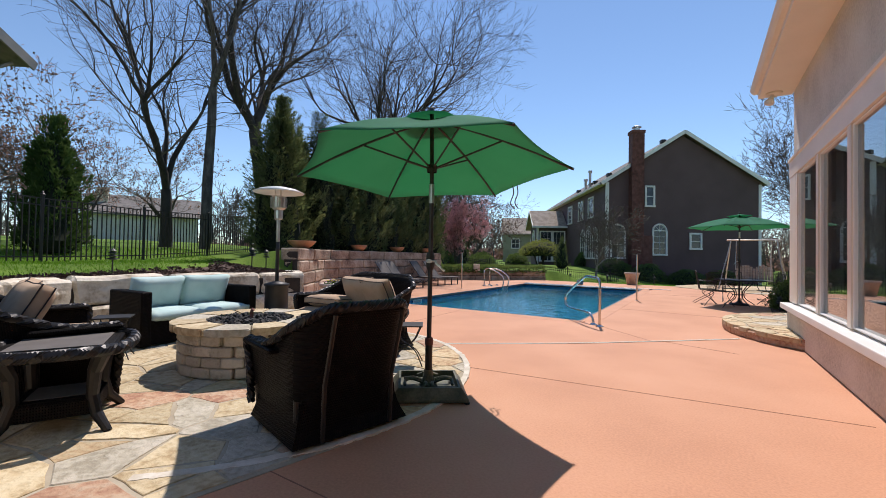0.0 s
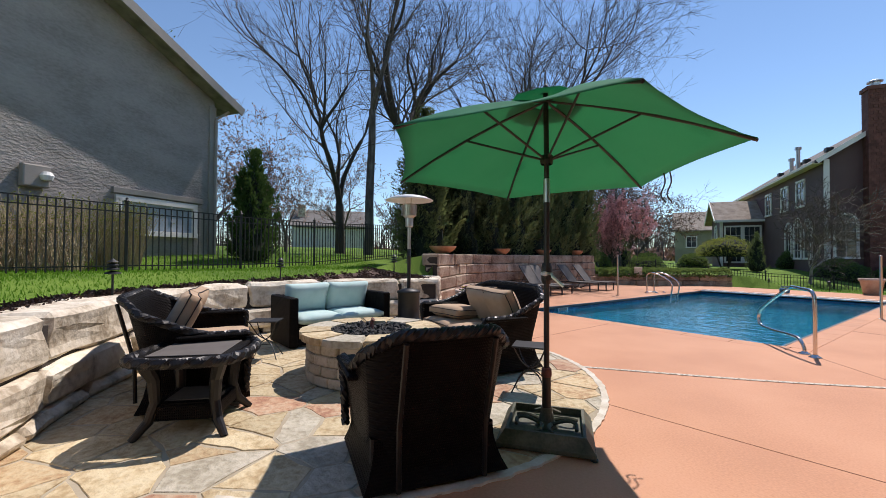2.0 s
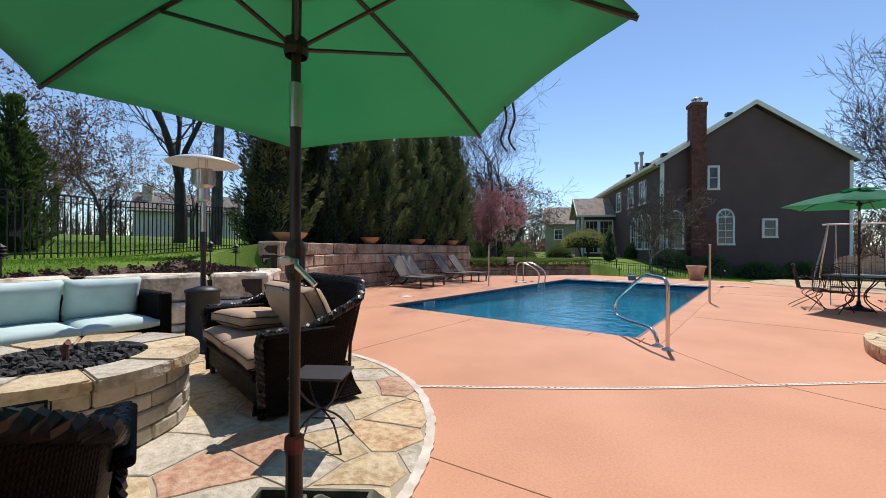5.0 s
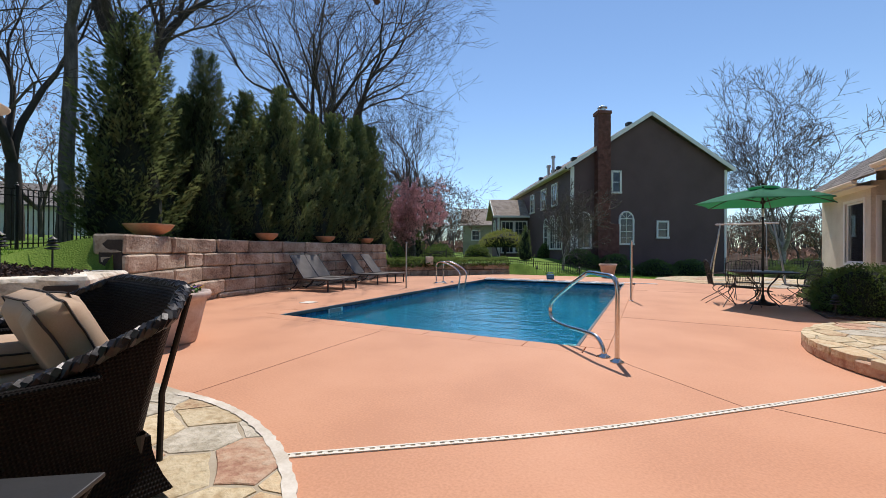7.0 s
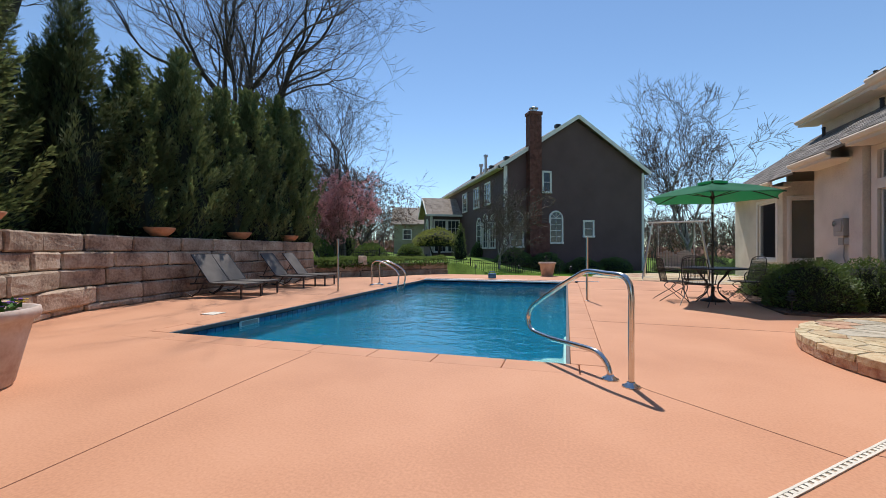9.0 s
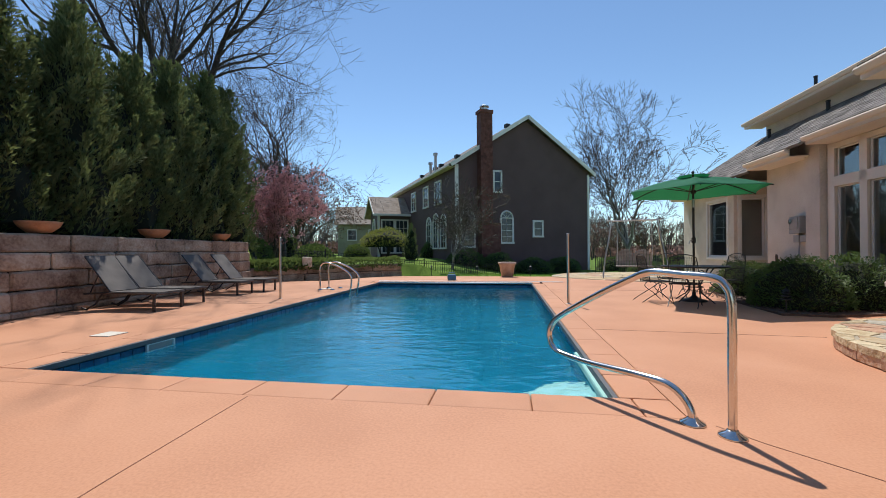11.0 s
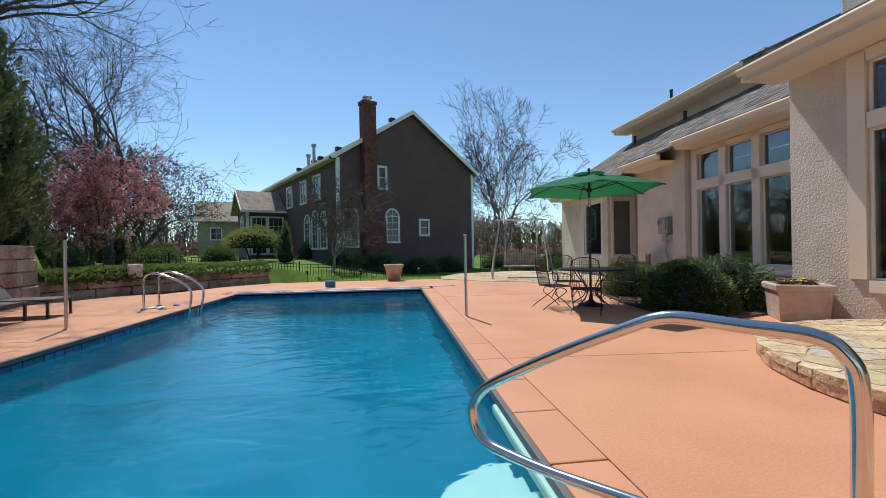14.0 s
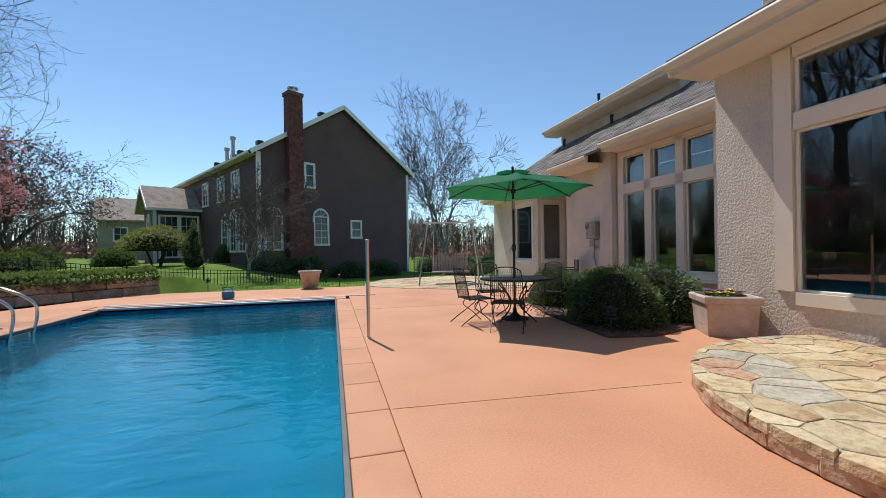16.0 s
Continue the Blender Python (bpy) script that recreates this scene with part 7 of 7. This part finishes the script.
# twiggy forsythia by the grey house
fz = thing("forsythia_bush", pose(-10.6, -8.4, GH(-10.6, -8.4)), "bare tan twiggy bush with sparse yellow buds", "bush", "forsythia bushes")
s, b = Soup(), Soup()
rnd = random.Random(15)
for k in range(420):
    a = rnd.random() * 6.283
    r = rnd.random() ** 0.5
    p = Vector((rnd.uniform(-1.0, 1.0), rnd.uniform(-0.4, 0.4), 0))
    d = Vector((math.cos(a) * 0.45 * r, math.sin(a) * 0.35 * r, 1)).normalized()
    pts = [p]
    for i in range(5):
        d = turn(d, rnd, 0.12)
        p = p + d * rnd.uniform(0.22, 0.34)
        pts.append(p)
        if i > 1:
            for q in range(2):
                b.leaf(p, turn(d, rnd, 1.0), 0.012, 0.04)
    s.tube(pts, [0.008, 0.007, 0.006, 0.005, 0.004, 0.003], 3)
s.object("twig_mass", M["tan_twig"], fz, True)
b.object("bud", M["lime_leaf"], fz, True)
for dx, dy, rz, k in ((0.75, -1.5, 75, 1.05), (1.5, -3.0, 100, 0.95)):
    copy_thing(fz, pose(-10.6 + dx, -8.4 + dy, GH(-10.6 + dx, -8.4 + dy), 0, 0, rz) @ Matrix.Scale(k, 4))


def leafy_bush(name, m, rx, ry, h, seed, label, mat, n=5200, size=0.04, group=""):
    """A clipped bush: leaves over an uneven mound with a core darkened to stand for inner shade."""
    rnd = random.Random(seed)
    ob = thing(name, m, label, "bush", group)

    def shape(a, t):
        d = Vector((math.cos(a) * math.cos(t), math.sin(a) * math.cos(t), math.sin(t)))
        k = 1 + 0.16 * noise.noise(d * 1.8 + Vector((seed, 0, 0))) + 0.07 * noise.noise(d * 5 + Vector((0, seed, 0)))
        return Vector((d.x * rx * k, d.y * ry * k, max(0.02, (0.12 + 0.88 * d.z) * h * k))), d
    # added solid body, its colour gives the shade between the leaves
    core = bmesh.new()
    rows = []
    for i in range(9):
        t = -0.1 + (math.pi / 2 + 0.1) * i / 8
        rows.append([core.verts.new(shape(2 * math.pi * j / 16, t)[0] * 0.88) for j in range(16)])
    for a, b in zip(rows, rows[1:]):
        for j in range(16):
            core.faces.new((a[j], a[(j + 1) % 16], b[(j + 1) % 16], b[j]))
    part("core", core, M["shade_core"], ob)
    s = Soup()
    for _ in range(n):
        a, t = rnd.random() * 6.283, math.asin(rnd.uniform(-0.08, 1))
        p, d = shape(a, t)
        p = p * rnd.uniform(0.86, 1.03)
        e = turn((d + Vector((0, 0, 0.4))).normalized(), rnd, 0.9)
        L = size * rnd.uniform(0.7, 1.4)
        s.leaf(p, e, L * 0.3, L)
    s.object("leaves", mat, ob, True)
    return ob


for i, (x, y, rx, ry, h) in enumerate(((4.35, 5.05, 0.72, 0.75, 0.86), (5.35, 5.2, 0.75, 0.72, 0.88), (4.75, 7.3, 0.7, 0.75, 0.78), (5.9, 7.6, 0.7, 0.7, 0.74))):
    leafy_bush("boxwood_bush", pose(x, y, 0.02), rx, ry, h, 500 + i, "rounded dark green boxwood bush beside the house", M["box_leaf"], 6500, 0.045, "boxwood bushes")
for i, (x, y, r, h) in enumerate(((-4.0, 27.5, 1.4, 1.3), (-1.6, 27.9, 1.3, 1.4), (1.2, 29.2, 1.4, 1.2), (3.6, 30.6, 1.3, 1.2), (-10.3, 27.6, 1.9, 1.5), (-7.6, 34.2, 1.2, 1.6), (9.5, 30, 1.6, 1.0), (12, 29, 1.6, 1.0), (-13.5, 30, 1.2, 1.2), (-16, 27, 1.3, 1.3), (-11.6, 12.6, 1.0, 1.3), (-11.2, 17.6, 1.3, 1.5), (8.5, 34, 1.6, 1.2), (11.5, 35, 1.7, 1.3), (15, 36, 1.8, 1.3), (18.5, 37, 1.8, 1.3), (22, 37, 1.8, 1.4), (8, 24.5, 1.3, 1.0), (10.5, 25.5, 1.3, 1.0), (13, 26.5, 1.3, 1.1))):
    sh = leafy_bush("shrub", pose(x, y, GH(x, y) - 0.05 + (0.95 if i == 4 else 0)), r, r, h, 600 + i, "dark evergreen shrub on the far lawn" if i != 4 else "round-topped yellow-green shrub by the house", M["box_leaf"] if i != 4 else M["lime_leaf"], 2600, 0.11, "far shrubs")
    if i == 4:
        for dx, dy in ((-0.3, 0.1), (0.25, -0.1), (0.05, 0.3)):
            part("stem", tube([(dx * 0.4, dy * 0.4, -1.85), (dx, dy, -0.8), (dx * 2.6, dy * 2.6, 0.5)], 0.06, 7), M["bark_dark"], sh)
bm = bmesh.new()
add_prism(bm, [(3.55, 4.2), (4.2, 4.05), (5.2, 4.35), (6.6, 4.5), (7.1, 5.2), (7.1, 8.3), (4.3, 8.2), (3.75, 6.2)], -0.02, 0.035)
bed = structure("mulch_bed", bm, M["mulch"], "bed of dark mulch under the boxwoods", "mulch")
s = Soup()
for k in range(2600):
    x, y = rnd.uniform(3.6, 7.0), rnd.uniform(4.15, 8.2)
    if y < 4.35 + max(0, (x - 5.2) * 0.1) and x > 4.3:
        continue
    s.leaf(Vector((x, y, 0.035 + rnd.random() * 0.02)), Vector((rnd.uniform(-1, 1), rnd.uniform(-1, 1), rnd.uniform(-0.1, 0.5))).normalized(), 0.014, 0.05)
s.object("bark_chips", M["mulch"], bed, True)

# spreading junipers over the planting-bed wall
gc = thing("spreading_juniper", pose(0, 0, 0), "low spreading juniper spilling over the bed wall", "ground cover")
s = Soup()
bl = smooth_line(BED, 0.05)
for k in range(9000):
    i = rnd.randrange(1, len(bl) - 1)
    d = (bl[i + 1] - bl[i - 1]).normalized()
    nrm = Vector((-d.y, d.x, 0))
    off = rnd.uniform(-0.14, 1.25)
    p = bl[i] + nrm * off
    z = BED_TOP + 0.05 + 0.22 * math.sin(min(1.0, max(0, (off + 0.14) / 1.0)) * 2.4) * (0.7 + 0.5 * noise.noise((p.x * 1.3, p.y * 1.3, 0)))
    if off < 0.0:
        z -= rnd.uniform(0, 0.22)
    e = turn(Vector((-nrm.x * 0.8, -nrm.y * 0.8, 0.35)).normalized(), rnd, 0.7)
    L = rnd.uniform(0.1, 0.2)
    s.leaf(Vector((p.x, p.y, z)), e, L * 0.16, L)
s.object("foliage", M["cover_leaf"], gc, True)
# a block-shaped planter stone at the bend of the bed
ps = thing("stone_block", pose(-8.35, 11.35, BED_TOP - 0.05, 0, 0, 30), "pale square stone block on the bed wall", "stone")
part("block", rough_block(0.35, 0.3, 0.4, 0.02, 91, 2, 0.03), M["lime"], ps)

# mulch strip and lawn edge behind the low wall
bm = bmesh.new()
line = smooth_line(LOW[4:] + BACK[1:], 0.2)
rows = []
for i, p in enumerate(line):
    d = (line[min(i + 1, len(line) - 1)] - line[max(i - 1, 0)]).normalized()
    nrm = Vector((-d.y, d.x, 0))
    w = 0.35 + 1.3 * ease(0.35, 0.8, i / len(line))
    row = []
    for k in range(5):
        q = p + nrm * (0.45 + w * k / 4)
        row.append(bm.verts.new((q.x, q.y, max(GH(q.x, q.y), LOW_TOP - 0.08) + (0.035 if k < 4 else -0.02))))
    rows.append(row)
for a, b in zip(rows, rows[1:]):
    for k in range(4):
        bm.faces.new((a[k], a[k + 1], b[k + 1], b[k]))
strip = structure("mulch_strip", bm, M["mulch"], "strip of reddish bark mulch behind the low wall", "mulch", True)
s = Soup()
for k in range(5000):
    i = rnd.randrange(len(rows) - 1)
    a, b = rnd.random(), rnd.random() * 3.6
    k0 = int(b)
    v = line[i]
    d = (line[min(i + 1, len(line) - 1)] - line[max(i - 1, 0)]).normalized()
    nrm = Vector((-d.y, d.x, 0))
    w = 0.35 + 1.3 * ease(0.35, 0.8, i / len(line))
    q = v + nrm * (0.45 + w * b / 4) + d * (a * 0.2)
    s.leaf(Vector((q.x, q.y, max(GH(q.x, q.y), LOW_TOP - 0.08) + 0.04 + rnd.random() * 0.02)), Vector((rnd.uniform(-1, 1), rnd.uniform(-1, 1), rnd.uniform(-0.1, 0.6))).normalized(), 0.016, 0.06)
s.object("bark_chips", M["mulch"], strip, True)

# grass blades on the near lawn and the far strip
s = Soup()
for k in range(34000):
    if k < 26000:
        x, y = rnd.uniform(-13.0, -2.0), rnd.uniform(-10.5, -1.5)
        sd, _ = behind_wall(x, y)
        if sd < 0.75 or (y > -4.5 and sd < 1.9):
            continue
    else:
        x, y = rnd.uniform(-9.0, 4.0), rnd.uniform(14.0, 20.0)
    L = rnd.uniform(0.035, 0.075)
    a = rnd.random() * 6.283
    s.blade(Vector((x, y, GH(x, y) - 0.005)), Vector((rnd.uniform(-0.5, 0.5), rnd.uniform(-0.5, 0.5), 1)).normalized(), Vector((math.cos(a), math.sin(a), 0)) * 0.008, L)
tagged(s.object("grass_blades", M["grass_blade"], None), "short blades of bright green grass", "grass", "", "stuff")


# ---------------------------------------------------------------- iron fences
picket_me = mesh_from("picket", soft_box((0, 0, 0.62), (0.021, 0.021, 1.24), 0.003, 1), M["iron"])
rail_cache = {}


def fence(points, h, pitch, label, sunk=(0,)):
    """An iron fence through posts on the ground: posts, rails and pickets."""
    ob = thing("iron_fence", pose(0, 0, 0), label, "fence", "iron fences")
    P = [Vector((x, y, GH(x, y) - sunk[min(i, len(sunk) - 1)])) for i, (x, y) in enumerate(points)]
    for p in P:
        part("post", soft_box((p.x, p.y, p.z + h / 2 - 0.15), (0.055, 0.055, h + 0.36), 0.006, 1), M["iron"], ob)
        part("post_cap", lathe([(0.04, 0), (0.045, 0.02), (0.02, 0.05), (0.025, 0.07), (0, 0.095)], 10, (p.x, p.y, p.z + h + 0.03)), M["iron"], ob)
    for a, b in zip(P, P[1:]):
        for z in (h - 0.03, h - 0.17, 0.12):
            part("rail", tube([a + Vector((0, 0, z)), b + Vector((0, 0, z))], 0.016, 4), M["iron"], ob)
        n = max(2, int((b - a).length / pitch))
        ang = math.atan2(b.y - a.y, b.x - a.x)
        for k in range(1, n):
            q = a.lerp(b, k / n)
            piece("picket", picket_me, Matrix.Translation((q.x, q.y, q.z + 0.03)) @ Matrix.Rotation(ang, 4, "Z") @ Matrix.Diagonal((1, 1, (h - 0.06) / 1.24, 1)), ob)
    return ob


fence([(-8.03 - 1.1 * k, -8.2 + 2.2 * k) for k in range(-2, 5)], 1.33, 0.112, "black iron picket fence across the upper lawn")
fence([(-16.5, 13.4), (-13.2, 14.8), (-9.9, 16.2), (-7.5, 17.15), (-5.2, 18.1), (-2.8, 19.2), (-0.4, 20.2)], 1.3, 0.125, "black iron picket fence beyond the pool", (0, 0, 0.1, 0.4, 0.62, 0.72, 0.75))
fence([(5.0, 25.2), (6.9, 25.6), (8.8, 25.4)], 1.3, 0.125, "short black iron fence beside the dark house")

# path lights
path_light(-6.25, -5.78, GH(-6.25, -5.78))
path_light(-4.35, -8.2, GH(-4.35, -8.2))
path_light(-6.3, -3.25, GH(-6.3, -3.25) + 0.03)
path_light(-6.75, -2.6, GH(-6.75, -2.6) + 0.03)
path_light(3.72, 4.36, 0.03, 0.2)
path_light(-2.1, 14.4, GH(-2.1, 14.4))
path_light(0.15, 14.3, GH(0.15, 14.3))
path_light(-4.2, 14.9, GH(-4.2, 14.9))

# ---------------------------------------------------------------- stones, laid last
def clip(poly, a, b):
    """The part of a convex polygon to the left of the line from a to b."""
    out = []
    n = len(poly)
    for i in range(n):
        p, q = poly[i], poly[(i + 1) % n]
        dp = (b[0] - a[0]) * (p[1] - a[1]) - (b[1] - a[1]) * (p[0] - a[0])
        dq = (b[0] - a[0]) * (q[1] - a[1]) - (b[1] - a[1]) * (q[0] - a[0])
        if dp >= 0:
            out.append(p)
        if dp * dq < 0:
            t = dp / (dp - dq)
            out.append((p[0] + t * (q[0] - p[0]), p[1] + t * (q[1] - p[1])))
    return out


def shrink(poly, d):
    n = len(poly)
    out = list(poly)
    for i in range(n):
        p, q = poly[i], poly[(i + 1) % n]
        L = math.hypot(q[0] - p[0], q[1] - p[1])
        if L < 1e-6:
            continue
        nx, ny = -(q[1] - p[1]) / L * d, (q[0] - p[0]) / L * d
        out = clip(out, (p[0] + nx, p[1] + ny), (q[0] + nx, q[1] + ny))
        if len(out) < 3:
            return []
    return out


def flagging(parent, outline, cell, z0, z1, seed, hole=None):
    """Irregular flagstones that fill a convex outline, with gaps between them."""
    rnd = random.Random(seed)
    xs, ys = [p[0] for p in outline], [p[1] for p in outline]
    seeds = []
    y = min(ys) - cell
    r = 0
    while y < max(ys) + cell:
        x = min(xs) - cell + (0.5 * cell if r % 2 else 0)
        while x < max(xs) + cell:
            seeds.append((x + rnd.uniform(-0.5, 0.5) * cell, y + rnd.uniform(-0.5, 0.5) * cell, rnd.uniform(0, 0.22) * cell * cell))
            x += cell * 1.12
        y += cell * 0.9
        r += 1
    n = len(outline)
    for s in seeds:
        poly = [(s[0] - 2 * cell, s[1] - 2 * cell), (s[0] + 2 * cell, s[1] - 2 * cell), (s[0] + 2 * cell, s[1] + 2 * cell), (s[0] - 2 * cell, s[1] + 2 * cell)]
        for o in seeds:
            if o is s or abs(o[0] - s[0]) > 3 * cell or abs(o[1] - s[1]) > 3 * cell:
                continue
            dx, dy = o[0] - s[0], o[1] - s[1]
            dd = dx * dx + dy * dy
            f = min(0.85, max(0.15, 0.5 + (s[2] - o[2]) / (2 * dd)))
            mx, my = s[0] + dx * f, s[1] + dy * f
            poly = clip(poly, (mx, my), (mx - dy, my + dx))
            if len(poly) < 3:
                break
        for i in range(n):
            if len(poly) < 3:
                break
            poly = clip(poly, outline[i], outline[(i + 1) % n])
        if len(poly) < 3:
            continue
        poly = shrink(poly, rnd.uniform(0.006, 0.013))
        if len(poly) < 3:
            continue
        area = 0.5 * abs(sum(poly[i][0] * poly[(i + 1) % len(poly)][1] - poly[(i + 1) % len(poly)][0] * poly[i][1] for i in range(len(poly))))
        if area < 0.012:
            continue
        cx, cy = sum(p[0] for p in poly) / len(poly), sum(p[1] for p in poly) / len(poly)
        if hole and math.hypot(cx - hole[0], cy - hole[1]) < hole[2]:
            continue
        fine = []
        for i in range(len(poly)):
            p, q = poly[i], poly[(i + 1) % len(poly)]
            L = math.hypot(q[0] - p[0], q[1] - p[1])
            k = max(1, int(L / 0.1))
            for j in range(k):
                t = j / k
                w = 0.0 if j == 0 else rnd.uniform(-0.016, 0.003)
                fine.append((p[0] + (q[0] - p[0]) * t - (q[1] - p[1]) / max(L, 1e-6) * -w - cx, p[1] + (q[1] - p[1]) * t + (q[0] - p[0]) / max(L, 1e-6) * -w - cy))
        top = z1 + rnd.uniform(-0.003, 0.003)
        bm = bmesh.new()
        lo = [bm.verts.new((x, y, z0)) for x, y in fine]
        mid = [bm.verts.new((x, y, top - 0.004)) for x, y in fine]
        hi = [bm.verts.new((x * 0.98, y * 0.98, top)) for x, y in fine]
        m = len(fine)
        for a, b in ((lo, mid), (mid, hi)):
            for i in range(m):
                bm.faces.new((a[i], a[(i + 1) % m], b[(i + 1) % m], b[i]))
        bm.faces.new(hi)
        mat = M[rnd.choice(("flag_a", "flag_a", "flag_a", "flag_a", "flag_a", "flag_b", "flag_b", "flag_c", "flag_c", "flag_d"))]
        ob = new("flagstone", mesh_from("flagstone", bm, mat))
        ob.location = (cx, cy, 0)
        ob.parent = parent


def clean_hull(pts):
    """The convex outline of points, anticlockwise."""
    pts = sorted(set(pts))
    def half(seq):
        out = []
        for p in seq:
            while len(out) > 1 and (out[-1][0] - out[-2][0]) * (p[1] - out[-2][1]) - (out[-1][1] - out[-2][1]) * (p[0] - out[-2][0]) <= 0:
                out.pop()
            out.append(p)
        return out
    a, b = half(pts), half(pts[::-1])
    return a[:-1] + b[:-1]


arc = [(PATIO[0] + PATIO_R * math.cos(a), PATIO[1] + PATIO_R * math.sin(a)) for a in [radians(-48 + 4 * k) for k in range(38)]]
wallside = [(p.x, p.y) for p in smooth_line(LOW, 0.4) if p.x < -0.5]
region = clean_hull([(round(x, 4), round(y, 4)) for x, y in arc + wallside])
bm = bmesh.new()
cxm, cym = -2.6, -5.8
add_prism(bm, [(cxm + (x - cxm) * 1.012, cym + (y - cym) * 1.012) for x, y in region], -0.05, 0.006)
patio = structure("flagstone_patio", bm, M["mortar"], "round patio of irregular buff and rust flagstones in pale mortar", "patio")
flagging(patio, region, 0.4, -0.02, 0.012, 21)

edge_rnd = random.Random(3)
bm = bmesh.new()
inner, outer_v = [], []
for k in range(150):
    a = radians(-46 + 142 * k / 149)
    ca, sa = math.cos(a), math.sin(a)
    w0, w1 = edge_rnd.uniform(0.0, 0.012), edge_rnd.uniform(0.0, 0.018)
    inner.append(bm.verts.new((PATIO[0] + (PATIO_R - 0.015 - w0) * ca, PATIO[1] + (PATIO_R - 0.015 - w0) * sa, 0.0165)))
    outer_v.append(bm.verts.new((PATIO[0] + (PATIO_R + 0.035 + w1) * ca, PATIO[1] + (PATIO_R + 0.035 + w1) * sa, 0.0165)))
low_v = [bm.verts.new((v.co.x, v.co.y, 0.0)) for v in outer_v]
for k in range(149):
    bm.faces.new((inner[k], inner[k + 1], outer_v[k + 1], outer_v[k]))
    bm.faces.new((outer_v[k], outer_v[k + 1], low_v[k + 1], low_v[k]))
structure("patio_edging", bm, M["pale_edge"], "narrow ragged strip of pale mortar round the patio", "edging")

# raised round landing at the door
LC, LR = (4.62, 0.85), 2.22
ring = [(LC[0] + LR * math.cos(a), LC[1] + LR * math.sin(a)) for a in [2 * math.pi * k / 48 for k in range(48)]]
ring = [p for p in ring if p[0] < 5.55]
bm = bmesh.new()
add_prism(bm, [(LC[0] + (x - LC[0]) * 0.965, LC[1] + (y - LC[1]) * 0.965) for x, y in clean_hull(ring)], 0.0, 0.162)
landing = structure("door_landing", bm, M["mortar"], "raised round landing paved with flagstones", "landing")
flagging(landing, clean_hull(ring), 0.34, 0.1, 0.17, 33)
land_me = [mesh_from("stone", rough_block(0.315, 0.13, 0.138, 0.02, s + 40, 1, 0.016), M["flag_d"]) for s in range(5)]
rnd = random.Random(8)
for k in range(46):
    a = 2 * math.pi * k / 46
    x, y = LC[0] + (LR - 0.09) * math.cos(a), LC[1] + (LR - 0.09) * math.sin(a)
    if x < 5.5:
        piece("stone", land_me[rnd.randrange(5)], Matrix.Translation((x, y, 0.0)) @ Matrix.Rotation(a + math.pi / 2, 4, "Z") @ Matrix.Rotation(math.pi, 4, "Z"), landing)

# far flagstone patio
bm = bmesh.new()
reg = clean_hull([(1.0, 13.6), (2.2, 12.3), (4.2, 11.0), (6.9, 11.2), (7.1, 16.0), (5.0, 17.5), (2.0, 16.5), (1.1, 14.8)])
add_prism(bm, [(4.0 + (x - 4.0) * 1.01, 14 + (y - 14) * 1.01) for x, y in reg], -0.2, 0.008)
patio2 = structure("far_patio", bm, M["mortar"], "flagstone patio round the garden swing", "patio")
flagging(patio2, reg, 0.55, -0.02, 0.018, 44)


def stone_wall(parent, pts, courses, mat, lengths, depth, amp, seed, end_caps=True, bev=0.03):
    """Rough blocks laid in courses along a line; each block is a piece of its own."""
    rnd = random.Random(seed)
    line = smooth_line(pts, 0.04)
    dist = [0.0]
    for a, b in zip(line, line[1:]):
        dist.append(dist[-1] + (b - a).length)
    total = dist[-1]

    def at(s):
        i = min(max(int(np.searchsorted(dist, s)) - 1, 0), len(line) - 2)
        t = (s - dist[i]) / max(1e-6, dist[i + 1] - dist[i])
        return line[i].lerp(line[i + 1], t)
    k = 0
    for c, (z, h, back) in enumerate(courses):
        s = -0.15 if c % 2 else 0.0
        while s < total - 0.12:
            L = min(rnd.uniform(*lengths), total - s + 0.1)
            if total - s - L < 0.35:
                L = total - s + 0.05
            a, b = at(max(0, s)), at(min(total, s + L))
            d = b - a
            if d.length < 0.1:
                s += L
                continue
            ang = math.atan2(d.y, d.x)
            nrm = Vector((-d.y, d.x, 0)).normalized()
            k += 1
            dep = depth * rnd.uniform(0.85, 1.1)
            bm = rough_block(d.length - 0.012, dep, h - 0.012, amp, seed * 17 + k, 3, bev)
            ob = new("stone", mesh_from("stone", bm, mat))
            ob.parent = parent
            mid = (a + b) / 2 + nrm * (back + dep / 2 + rnd.uniform(-0.03, 0.02))
            ob.matrix_basis = Matrix.Translation((mid.x, mid.y, z)) @ Matrix.Rotation(ang, 4, "Z")
            s += L


stone_wall(low_wall, LOW, [(0.0, 0.13, -0.06), (0.12, 0.33, -0.01), (0.45, 0.42, 0.06)], M["lime"], (0.9, 1.6), 0.55, 0.05, 3, bev=0.045)
stone_wall(back_wall, BACK, [(0.0, 0.42, 0.0), (0.42, 0.44, 0.03)], M["lime"], (0.7, 1.1), 0.55, 0.04, 4, bev=0.04)
stone_wall(tall_wall, TALL, [(0.0, 0.13, -0.04), (0.12, 0.33, 0.0), (0.45, 0.33, 0.03), (0.78, 0.31, 0.06), (1.09, 0.33, 0.08)], M["sandstone"], (0.7, 1.5), 0.42, 0.022, 5)
stone_wall(bed_wall, BED, [(-0.05, 0.28, 0.0), (0.23, 0.3, 0.04)], M["sandstone"], (0.7, 1.3), 0.4, 0.022, 6)
